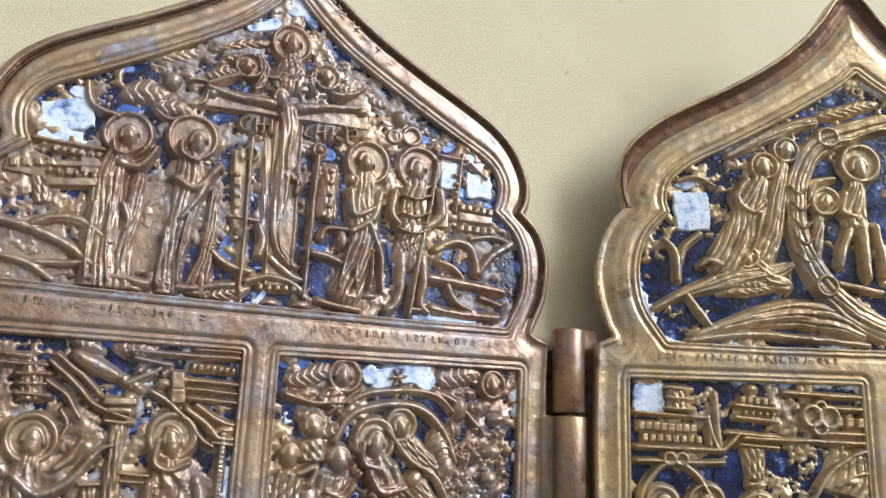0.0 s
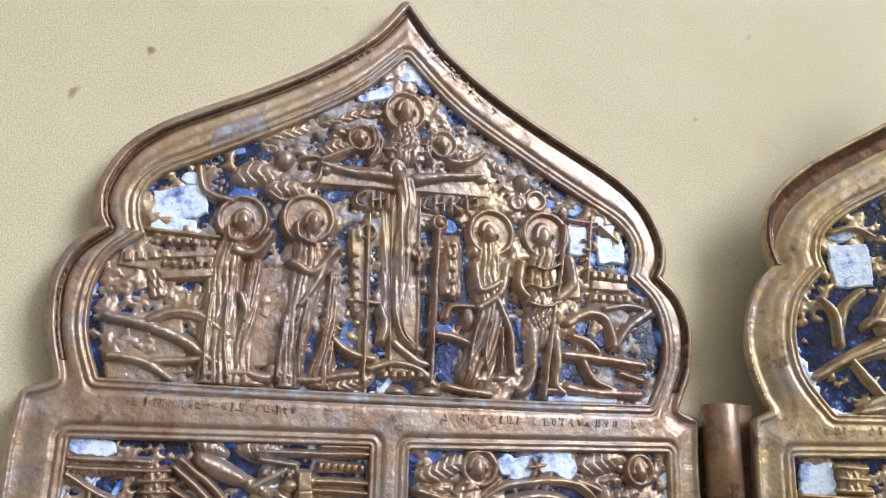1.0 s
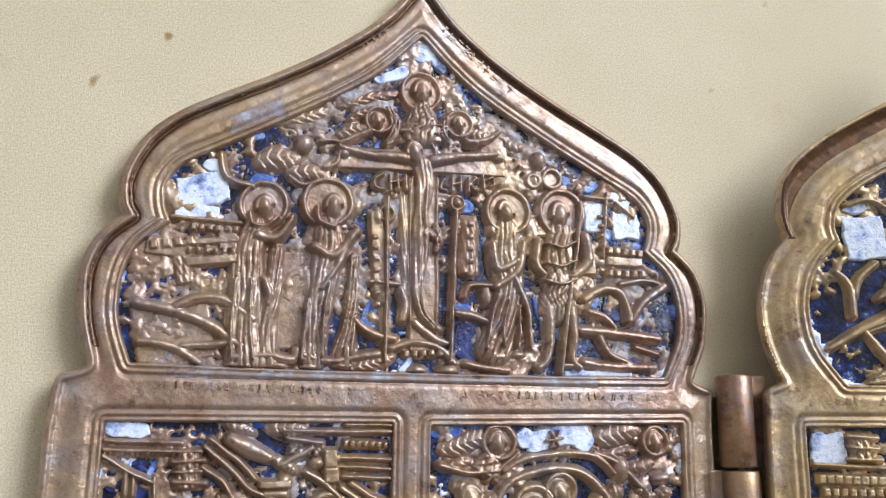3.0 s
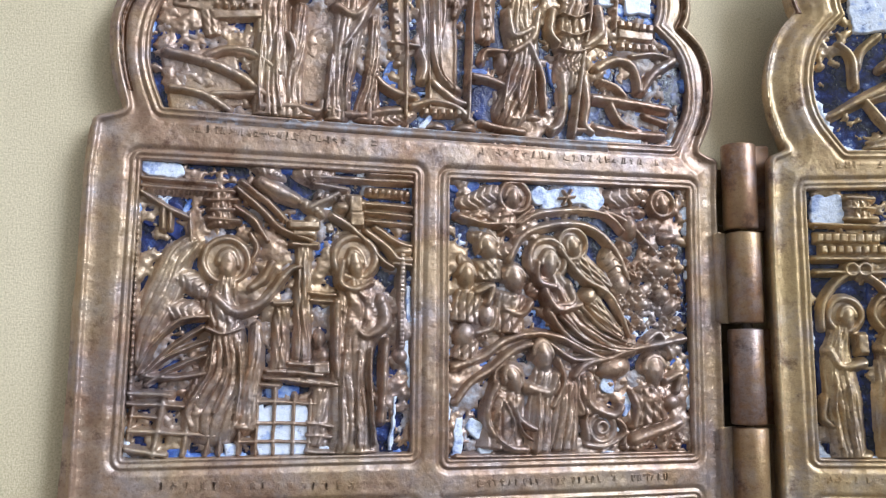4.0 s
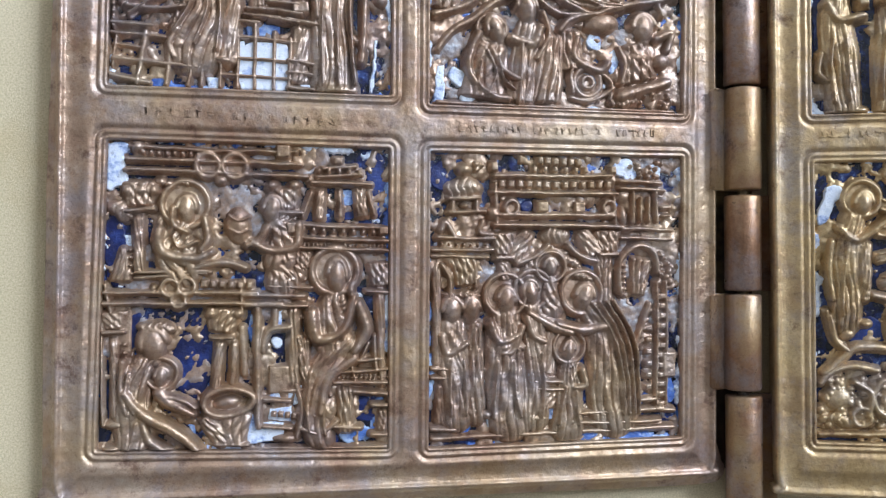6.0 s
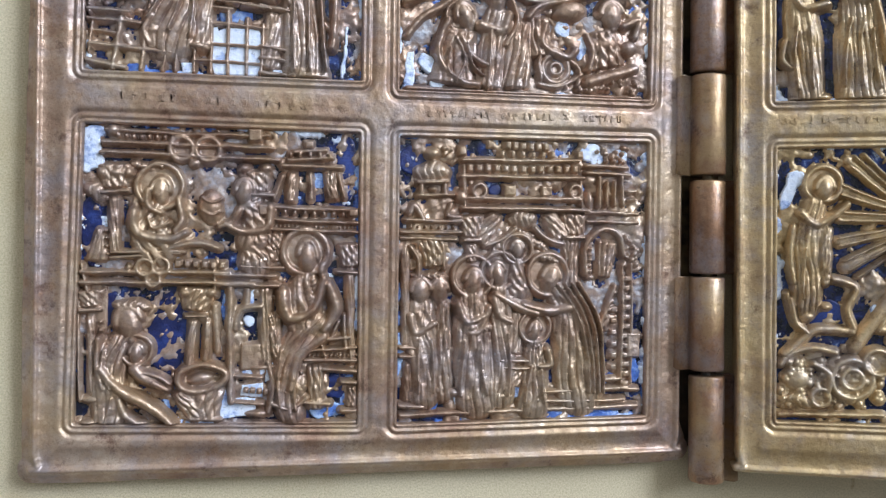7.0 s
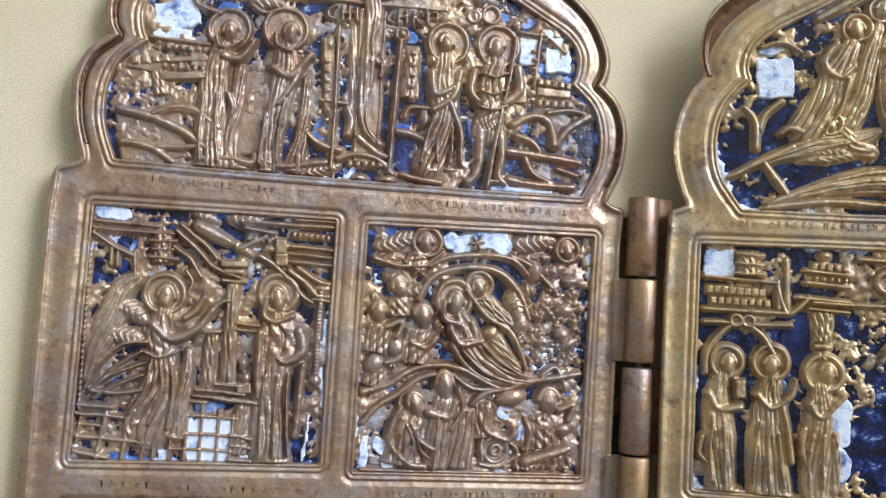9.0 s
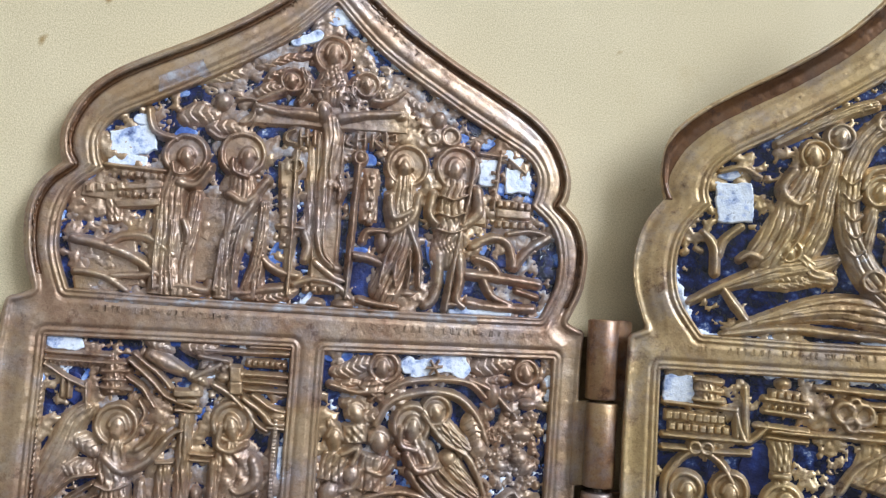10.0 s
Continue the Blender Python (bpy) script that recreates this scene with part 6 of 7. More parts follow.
relief(south_east, "palace", cap(13.3, -8.7, 32.5, -8.3, 0.44, 0.44, 1.7), cap(13.2, -11.2, 33.4, -11.1, 0.44, 0.44, 1.7), cap(13.3, -14.7, 32.8, -14.5, 0.44, 0.44, 1.7),
       cap(13.3, -16.2, 34.2, -16.2, 0.44, 0.44, 1.8), row(14.6, -9.9, 32, -9.7, 13, 0.62, 1.5), ring(16.1, -13.5, 1.06, 0.44, 1.7),
       slab(21.1, -13.3, 1.07, 0.98, 2.1, 1.7), slab(27.1, -13.3, 1.07, 0.98, 2.1, 1.7), ring(32, -13.3, 0.99, 0.45, 1.7),
       row(20.7, -6.2, 27, -6.2, 6, 0.62, 1.6), row(19.9, -7.5, 28.1, -7.4, 6, 0.53, 1.6), slab(13.3, -7.3, 0.71, 0.88, 2.4, 1.9),
       slab(32.7, -7.4, 0.72, 0.72, 2.4, 1.8), cap(13.5, -9.9, 13.8, -16.1, 0.44, 0.44, 1.5), cap(32.9, -10.9, 33.1, -15.6, 0.36, 0.36, 1.4),
       ell(13.3, -14.5, 1.23, 1.23, 2.1, 1.7))
relief(south_east, "gate_tower", cap(33.8, -9.1, 40.7, -9.2, 0.45, 0.45, 1.8), cap(33.8, -10.2, 41.1, -10.4, 0.45, 0.45, 1.8), clumps(35.7, 40.7, -8.3, -5.8, 22, 0.54, 1.7, 7),
       cap(36, -11, 35.9, -15.5, 0.45, 0.45, 1.7), cap(39.8, -10.8, 40.1, -15.3, 0.45, 0.45, 1.7), cap(37.3, -11.7, 37.2, -15.4, 0.36, 0.36, 1.7),
       cap(38.6, -11.6, 38.6, -15.4, 0.36, 0.36, 1.7), cap(33.9, -16.4, 42.7, -16.7, 0.36, 0.36, 1.7), cap(33.9, -17.9, 42.7, -18.1, 0.36, 0.36, 1.6),
       slab(41.5, -13.1, 1.09, 0.45, 2.1, 1.7), slab(41.7, -14.4, 0.91, 0.36, 2, 1.6), ell(34.4, -14.6, 0.72, 1.8, 2, 1.5))
relief(south_east, "enamel_patch", ell(35, -6.9, 1.81, 1.27, 21.9, 1), ell(36.1, -8.1, 1.09, 1.27, 2.3, 0.9), slab(23, -44.7, 1.22, 1.74, 0.7, 1.2),
       ell(17.8, -46.6, 2.08, 0.78, 0.6, 1), ell(13.1, -46, 0.86, 1.2, 0.6, 1), ell(39.6, -7.4, 1.28, 1.28, 2.3, 0.6), mat=WHITE, rough=0.08)
relief(south_east, "enamel_patch", ell(28.2, -6.8, 2.34, 0.63, 2.4, 0.5), ell(35.1, -10.8, 0.54, 3.62, 2.2, 0.4), ell(8.3, -47.2, 1.88, 1.54, 0.6, 0.5),
       ell(42.7, -42.5, 0.89, 2.32, 0.7, 0.5), ell(38.2, -43.5, 1.78, 0.89, 0.7, 0.5), ell(20.4, -46.3, 1.74, 0.69, 0.6, 0.7), mat=PALEBLUE, rough=0.08)
relief(south_east, "enamel_patch", ell(6, -8.9, 2.62, 2.62, 2.3, 0.45), ell(8.8, -15.8, 2.62, 1.4, 2, 0.5), ell(6.4, -25, 1.9, 2.6, 1.6, 0.4),
       ell(23.8, -13.1, 1.43, 1.07, 2.1, 0.5), ell(18.9, -13.2, 1.06, 1.06, 2.1, 0.5), ell(37.1, -28.6, 1.25, 4.48, 1.4, 0.4),
       ell(40.9, -41.7, 1.07, 2.68, 0.8, 0.4), ell(37, -21.5, 1.8, 2.34, 1.7, 0.4), ell(28.8, -16, 1.43, 1.79, 2, 0.3),
       ell(35.6, -47.9, 5.3, 0.53, 0.5, 0.4), mat=DARKBLUE, rough=0.08)
relief(south_east, "curtain", robe(19, -17.1, 16.4, -21.8, 1.24, 2.3, 5, 1.6), robe(27.7, -16.8, 29.8, -20.8, 1.25, 1.96, 5, 1.6), plume(20.8, -17.8, 25.8, -17.8, 1.59, 6, 1.7),
       line(0.53, 1.6, 17.3, -22.1, 19.9, -21.1, 22.1, -19.3), line(0.54, 1.6, 29.8, -21.7, 27.1, -20.9, 25.3, -19.2), robe(29.7, -18.2, 31.3, -24.3, 0.89, 1.07, 3, 1.3))
relief(south_east, "capital", robe(15, -17.4, 15.1, -20.9, 2.29, 1.58, 5, 1.7), slab(15.1, -21.3, 1.75, 0.44, 1.8, 1.7), robe(15.1, -21.8, 15.2, -24.8, 1.23, 1.23, 3, 1.5),
       robe(31.9, -16.8, 31.9, -20.2, 2.51, 1.79, 5, 1.7), slab(31.9, -20.6, 1.97, 0.45, 1.8, 1.7), robe(31.6, -21.1, 31.3, -28.7, 1.43, 1.43, 4, 1.5))
relief(south_east, "arched_gate", line(0.63, 1.7, 33.8, -26.4, 33.9, -21.6, 36.6, -19.2, 39.4, -20, 40.2, -23.2), row(34.4, -26.9, 34.5, -22.4, 6, 0.45, 1.7), robe(37.6, -21.1, 36.9, -27, 1.98, 1.26, 5, 1.7),
       clumps(39.6, 42.7, -24.9, -19.6, 20, 0.54, 1.6, 5), cap(41.6, -24.9, 41.7, -44.3, 0.36, 0.36, 1.5), cap(40, -25, 40, -44.3, 0.36, 0.36, 1.5),
       row(40.8, -27.2, 40.8, -44.3, 12, 0.63, 1.4), slab(42, -38, 1.25, 2.15, 1, 1.6), line(0.63, 1.6, 38.6, -28.5, 36.3, -34.8),
       row(38.6, -29.4, 36.5, -34.8, 5, 0.54, 1.5), row(38.6, -32.1, 38.7, -43.5, 7, 0.63, 1.3), cap(39.8, -45, 42.9, -45.3, 0.44, 0.44, 1.7),
       cap(35.5, -43.5, 40, -43.5, 0.44, 0.44, 1.5))
relief(south_east, "left_column", robe(4.4, -22.5, 4.8, -37.9, 0.78, 0.78, 2, 1.5), cap(3.1, -21.1, 12.5, -21.2, 0.35, 0.35, 1.6), cap(3.6, -37.9, 6.3, -38.1, 0.43, 0.43, 1.6),
       cap(3.6, -39.3, 6.5, -39.4, 0.43, 0.43, 1.6), robe(5, -40.3, 5, -46.4, 0.77, 0.86, 2, 1.5), cap(3.7, -47, 7.4, -47.3, 0.51, 0.51, 1.6),
       robe(8.7, -21.1, 9.3, -25.4, 2.61, 1.91, 7, 1.6), line(0.43, 1.6, 5.1, -22.4, 6.5, -24.6, 6.4, -27.6), cap(10.3, -22.3, 10.5, -25.8, 0.35, 0.35, 1.5))
relief(south_east, "young_attendant", head(6.9, -29.3, 1.85, 2.29, 0.09, 2.2), head(9.9, -29.1, 1.6, 2.04, 0.11, 2.1), plume(5.1, -26.9, 11.6, -27.0, 0.79, 8, 1.9),
       cloak(1.9, 5, 6.9, -32.3, 2.29, 7.2, -37.5, 2.56, 7.7, -45.4, 2.74), cloak(1.8, 3, 10.7, -31.9, 1.07, 10.6, -37.6, 1.33, 10.9, -45.5, 1.6),
       limb(2.1, 5.4, -33.2, 0.88, 6.3, -35.8, 0.79, 9.0, -34.2, 0.62), line(0.3, 2.3, 6.7, -36.7, 6.4, -41.0, 6.6, -45.0), line(0.3, 2.3, 8.5, -36.7, 8.9, -41.1, 9.1, -45.0))
relief(south_east, "bearded_man", ring(15.2, -27.0, 3.23, 0.54, 1.5), head(15.3, -27.9, 1.79, 2.42, 0.2, 2.4),
       cloak(2.0, 6, 15.4, -30.7, 2.51, 15.3, -35.4, 3.23, 15.7, -41.2, 3.5, 16.1, -46.1, 3.77), limb(2.3, 12.9, -31.4, 0.98, 14.4, -34.2, 0.98, 17.4, -33.0, 0.72),
       limb(2.2, 17.8, -31.9, 0.81, 16.4, -35.4, 0.81, 14.7, -35.8, 0.63), plume(14.1, -35.4, 19.1, -34.8, 1.07, 6, 2.3), line(0.3, 2.4, 13.9, -37.2, 13.5, -41.6, 13.3, -45.6),
       line(0.3, 2.4, 16.4, -37.2, 16.6, -41.6, 17.6, -45.6), ell(15.1, -35.0, 1.25, 1.08, -0.33, 2.3))
relief(south_east, "veiled_woman", ring(19.6, -26.1, 2.89, 0.54, 1.5), head(19.3, -26.6, 1.54, 2.26, 0.29, 2.3),
       cloak(1.9, 5, 19.8, -29.5, 1.72, 20.0, -34.5, 2.17, 20.1, -40.8, 2.35, 20.0, -45.9, 2.53), limb(2.2, 18.6, -30.5, 0.81, 19.5, -33.2, 0.81, 21.4, -34.1, 0.64),
       line(0.3, 2.3, 20.9, -35.9, 21.2, -41.2, 20.9, -45.7))
relief(south_east, "haloed_figure", ring(22.4, -22.6, 2.36, 0.45, 1.6), head(22.4, -22.7, 1.36, 1.73, 0.58, 2.3), cloak(1.8, 3, 22.4, -24.8, 1.09, 22.5, -27.4, 1.64, 22.7, -29.2, 2),
       plume(17.7, -23.6, 20.8, -21.2, 0.81, 4, 1.5), plume(24.0, -20.7, 27.8, -23.1, 0.91, 5, 1.5))
relief(south_east, "priest", ring(27.5, -26.6, 3.3, 0.55, 1.5), head(27.9, -27.3, 1.84, 2.39, -7.76, 2.4),
       cloak(2.0, 7, 29.2, -29.6, 2.03, 31.2, -33.2, 3.24, 32.6, -38.7, 3.89, 33.2, -45.5, 4.18), limb(2.4, 31.0, -31.9, 1.02, 27.4, -32.5, 1.01, 23.3, -31.4, 0.73),
       limb(2.3, 19.0, -29.8, 0.72, 23.2, -32.1, 0.91, 25.7, -32.9, 0.73), plume(19.0, -29.2, 25.5, -33.0, 1.35, 6, 1.8), line(0.3, 2.5, 29.0, -28.3, 32.3, -33.2, 34.1, -39.6, 34.5, -45.5),
       line(0.3, 2.5, 30.2, -28.1, 33.4, -33.3, 34.9, -39.6, 35.3, -45.5), line(0.3, 2.5, 31.3, -27.9, 34.6, -33.3, 35.8, -39.6, 36.1, -45.5),
       line(0.3, 2.5, 32.4, -27.7, 35.7, -33.3, 36.7, -39.6, 36.8, -45.6), plume(25.4, -23.8, 29.7, -24.7, 0.73, 6, 2.1))
relief(south_east, "small_girl", ring(25.4, -35.0, 2.47, 0.46, 1.6), head(25.4, -35.6, 1.28, 1.83, -0.37, 2.4), cloak(2.0, 6, 25.6, -37.9, 1.37, 25.6, -41.8, 2.29, 25.3, -47.4, 3.02),
       limb(2.3, 27.5, -38.6, 0.73, 28.0, -40.9, 0.74, 26.1, -41.3, 0.55), line(0.3, 2.4, 24.7, -41.3, 24.0, -44.4, 23.7, -46.8), line(0.3, 2.4, 26.4, -41.8, 26.6, -44.9, 27.0, -47.1))
relief(south_east, "altar", robe(21.6, -32.4, 21.4, -39.4, 2.11, 2.28, 5, 1.6), cap(19.8, -40.3, 24.4, -40.5, 0.44, 0.44, 1.7), cap(19.8, -41.5, 24.4, -41.7, 0.44, 0.44, 1.7),
       robe(21.9, -41.8, 21.6, -44.5, 1.92, 2.09, 4, 1.4))
relief(south_east, "step", cap(25.9, -45.5, 40.2, -45, 0.44, 0.44, 1.6), cap(25.4, -46.9, 40.6, -46.9, 0.44, 0.44, 1.6), cap(4, -48.6, 42.8, -48, 0.51, 0.51, 1.3),
       ell(12.2, -45.2, 1.55, 0.86, 0.6, 1.8), ell(16.1, -46.5, 1.38, 0.78, 0.6, 1.7), ell(25.7, -46.7, 1.4, 0.79, 0.6, 1.7),
       ell(20, -45.9, 1.74, 0.78, 0.6, 1.7), ell(10, -44.7, 1.37, 1.03, 0.7, 1.6))

relief(gable_two, "enamel_patch", slab(18.9, 75.9, 3.09, 3.71, 2.1, 1), ell(18.2, 80.9, 2.3, 0.83, 12.5, 0.8), mat=WHITE, rough=0.08)
relief(gable_two, "bent_tree", limb(1.7, 13.5, 70.1, 0.52, 15.5, 67.7, 0.72, 15.8, 63.2, 0.8), limb(1.7, 20.1, 71.4, 0.52, 17.2, 69.0, 0.61, 16.3, 66.3, 0.61),
       limb(1.8, 11.4, 57.6, 0.6, 16.9, 60.6, 0.8, 22.0, 63.2, 0.83), limb(1.7, 17.1, 60.6, 0.6, 19.8, 56.9, 0.7, 21.3, 54.9, 0.5),
       limb(1.6, 16.4, 81.3, 0.42, 20.0, 82.1, 0.53, 23.1, 80.5, 0.42), mat=BRASS)
relief(gable_two, "ascending_saint", ring(32.3, 84.7, 2.39, 0.43, 1.5), head(32.1, 84.3, 1.6, 2.14, 1.85, 2.4),
       cloak(2.0, 6, 31.4, 81.5, 1.74, 29.8, 76.7, 2.94, 27.7, 71.3, 3.41, 25.0, 66.6, 3.72), limb(2.4, 28.8, 81.6, 0.96, 26.8, 78.3, 0.95, 29.3, 75.6, 0.84, 31.9, 77.6, 0.63),
       ring(36.5, 88.0, 2.17, 0.43, 1.5), head(36.5, 87.8, 1.5, 1.92, 1.85, 2.3), cloak(1.9, 5, 35.7, 84.7, 1.39, 34.7, 78.8, 1.79, 33.5, 72.4, 1.89, 31.4, 67.9, 2.24),
       ring(28.3, 67.5, 1.93, 0.41, 1.7), head(28.3, 67.3, 1.32, 1.73, 1.91, 2.3), cloak(1.9, 4, 30.6, 66.2, 1.22, 32.6, 63.8, 1.63, 35.0, 62.6, 1.45),
       plume(24.9, 62.7, 33.1, 62.2, 1.14, 7, 1.7), line(0.3, 2.4, 28.9, 73.8, 26.7, 69.0, 24.0, 65.8), line(0.3, 2.4, 31.1, 75.5, 29.8, 70.1, 27.2, 65.9),
       limb(2.0, 23.5, 65.8, 1.03, 21.5, 66.5, 0.72, 19.9, 65.6, 0.51), mat=BRASS)
relief(gable_two, "cloud_ring",
       cloak(1.9, 5, 55.5, 94.3, 1.74, 48.3, 91.8, 2.21, 42.0, 88.7, 2.17, 38.9, 83.1, 2.17, 37.9, 76.8, 2.1, 38.5, 70.5, 2.24, 41.3, 64.1, 2.59, 46.0, 58.8, 2.6, 52.1, 55.0, 2.41),
       ring(44.2, 90.6, 1.74, 0.54, 2.1), ring(42.2, 62.6, 1.76, 0.52, 2.2), plume(42.2, 94.7, 55.2, 98.4, 1.21, 9, 1.6), line(0.28, 2.3, 36.7, 81.0, 38.2, 79.5, 39.8, 80.6),
       line(0.28, 2.3, 36.9, 77.8, 38.5, 76.3, 40.0, 77.4), line(0.28, 2.3, 37.1, 74.6, 38.7, 73.1, 40.2, 74.2), line(0.28, 2.3, 37.3, 71.5, 38.9, 70.0, 40.4, 71.1),
       line(0.28, 2.3, 37.5, 68.3, 39.1, 66.8, 40.6, 67.9), mat=BRASS)
relief(gable_two, "enthroned_figure", ring(50.2, 85.9, 3.36, 0.65, 1.6), head(50.1, 84.8, 1.74, 2.49, 1.79, 2.4), cloak(2.0, 3, 49.2, 81.1, 1.79, 48.6, 76.7, 2.52, 49.0, 74.0, 2.11),
       limb(2.1, 49.6, 74.1, 1.26, 49.8, 68.8, 1.16, 49.9, 64.5, 0.92), limb(2.1, 47.1, 72.9, 1.05, 45.6, 69.2, 0.93, 45.0, 66.5, 0.83),
       limb(2.2, 46.9, 79.8, 0.85, 46.1, 76.6, 0.84, 48.3, 75.6, 0.63), limb(1.9, 52.1, 74.1, 0.83, 52.9, 68.9, 0.83, 53.0, 64.8, 0.73), slab(48.4, 62.5, 4.38, 0.62, -11.2, 1.7), mat=BRASS)
relief(gable_two, "small_figure", ring(43.4, 78.4, 2.42, 0.53, 1.5), head(43.4, 78.1, 1.26, 1.68, 1.85, 2.1), cloak(1.8, 3, 42.1, 75.0, 0.95, 41.4, 70.8, 1.05, 40.9, 66.6, 0.82),
       limb(1.7, 40.3, 79.0, 0.53, 41.8, 81.8, 0.63, 45.1, 82.7, 0.54), mat=BRASS)
relief(gable_two, "hill_drapery", cloak(1.8, 4, 12.6, 58.4, 0.4, 18.2, 61.1, 1.02, 25.9, 63.6, 2.04, 33.3, 64.9, 1.65, 36.2, 66.2, 0.81),
       cloak(1.8, 4, 18.1, 53.0, 0.4, 24.7, 55.2, 1.1, 33.8, 57.4, 2.4, 41.8, 57.0, 2.9, 47.9, 54.3, 1.4), limb(1.6, 17.4, 52.2, 0.5, 28.4, 53.6, 0.7, 38.4, 53.1, 0.7, 49.3, 52.3, 0.6),
       plume(22.7, 60.6, 36.0, 62.6, 0.81, 9, 1.6), cloak(1.5, 4, 25.9, 86.6, 0.65, 35.6, 91.7, 1.19, 42.1, 94.0, 0.99), mat=BRASS)

relief(nw_two, "enamel_patch", slab(10.3, 41.9, 2.63, 2.63, 2.7, 1), ell(8.9, 43.9, 1.13, 0.94, 0.5, 0.9), mat=WHITE, rough=0.08)
relief(nw_two, "enamel_patch", ell(31.6, 14.3, 1.78, 3.91, 13.6, 1.1), ell(31.4, 7.8, 2.13, 3.01, 3.5, 1), ell(32.3, 17.1, 1.24, 2.31, 2.7, 1.1), mat=WHITE, rough=0.08)
relief(nw_two, "enamel_patch", ell(30.8, 4.8, 1.59, 1.42, 3.7, 1.2), ell(9.5, 33.8, 1.13, 0.56, 1.3, 0.5), ell(21.5, 20.8, 0.91, 1.27, 2.3, 0.5), mat=PALEBLUE, rough=0.08)
relief(nw_two, "capital", robe(15.1, 44.3, 15.2, 40.1, 2.05, 2.24, 5, 1.7), cap(13.1, 43.9, 17.5, 43.7, 0.47, 0.47, 1.8), cap(13.4, 42.2, 17.5, 42, 0.47, 0.47, 1.8),
       cap(13, 40.4, 17.9, 40.3, 0.47, 0.47, 1.8), mat=BRASS)
relief(nw_two, "wall", cap(7.9, 39.6, 20.3, 39, 0.38, 0.38, 1.6), row(8.7, 37.3, 17.6, 37.1, 8, 0.75, 1.5), row(9.3, 35.4, 18.5, 35.2, 8, 0.66, 1.5),
       cap(7.9, 33.8, 22.8, 33.6, 0.47, 0.47, 1.8), cap(7.9, 31.5, 22.7, 31.5, 0.47, 0.47, 1.8), cap(20.3, 39.2, 20.5, 34.4, 0.55, 0.55, 1.5),
       line(0.55, 1.7, 20.3, 38.2, 22.1, 33.5, 25.6, 36.4), cap(21.6, 43, 22.1, 34.5, 0.64, 0.64, 1.5), mat=BRASS)
relief(nw_two, "roof", cap(25, 41.2, 32.1, 40.7, 0.46, 0.46, 1.7), cap(25, 39.1, 32.2, 38.6, 0.46, 0.46, 1.7), cap(23.8, 36.4, 32.2, 36, 0.46, 0.46, 1.7),
       cap(25.6, 34.6, 32.2, 34.3, 0.36, 0.36, 1.6), row(26.4, 42.1, 31.6, 41.8, 5, 0.64, 1.6), row(25.5, 39.9, 31.6, 39.7, 6, 0.45, 1.6),
       ell(28.1, 44, 1.27, 0.91, 0.5, 1.8), mat=BRASS)
relief(nw_two, "arcade", line(0.66, 1.7, 8.3, 22.6, 8.6, 26.5, 11.1, 29.8, 14.3, 31.6, 17.9, 29.6, 20, 26.3), ring(13.4, 32, 0.93, 0.47, 1.9), ring(15.4, 32, 0.93, 0.46, 1.9),
       robe(27.9, 34.2, 28, 28.8, 2.17, 1.63, 5, 1.8), slab(28, 28.1, 1.8, 0.54, 1.8, 1.8), robe(28, 27.3, 28, 25.8, 1.44, 1.44, 3, 1.6), mat=BRASS)
relief(nw_two, "standing_saint", ring(12.0, 24.6, 2.66, 0.57, 1.5), head(12.3, 24.1, 1.52, 2.09, 2.05, 2.5), cloak(2.0, 6, 11.1, 21.9, 1.49, 10.4, 17.0, 2.52, 11.1, 11.3, 2.9, 11.6, 2.8, 2.71),
       slab(14.4, 19.9, 0.95, 1.71, 3.0, 2.2), limb(2.4, 9.1, 18.8, 0.95, 10.8, 16.3, 0.86, 14.5, 16.8, 0.76), limb(1.9, 8.4, 11.2, 0.67, 7.9, 8.3, 0.57, 9.1, 6.8, 0.57),
       line(0.3, 2.5, 9.9, 13.2, 9.6, 8.3, 10.1, 3.5), line(0.3, 2.5, 11.8, 13.2, 12.2, 8.4, 12.3, 3.6), ell(10.2, 1.6, 1.71, 0.76, 2.05, 1.8), ell(13.9, 2.1, 1.52, 0.76, 2.05, 1.8), mat=BRASS)
relief(nw_two, "standing_saint", ring(19.5, 24.9, 2.9, 0.56, 1.5), head(19.5, 24.3, 1.59, 2.15, 2.12, 2.5), cloak(2.0, 7, 19.6, 21.9, 1.71, 19.4, 17.3, 2.71, 19.2, 10.6, 3.46, 20.0, 2.9, 3.92),
       limb(2.4, 17.4, 19.1, 0.86, 19.6, 16.9, 0.83, 22.8, 19.1, 0.75, 23.6, 21.6, 0.47), limb(2.2, 21.7, 17.3, 0.86, 22.7, 12.6, 0.75, 23.5, 7.8, 0.56),
       line(0.3, 2.5, 17.9, 14.3, 17.1, 9.5, 17.1, 3.8), line(0.3, 2.5, 19.7, 14.4, 19.3, 9.6, 19.8, 3.9), line(0.3, 2.5, 21.2, 12.5, 21.5, 7.8, 22.3, 3.5),
       ell(18.5, 1.7, 1.87, 0.65, 2.12, 1.8), ell(22.5, 1.9, 1.65, 0.64, 4.24, 1.8), mat=BRASS)
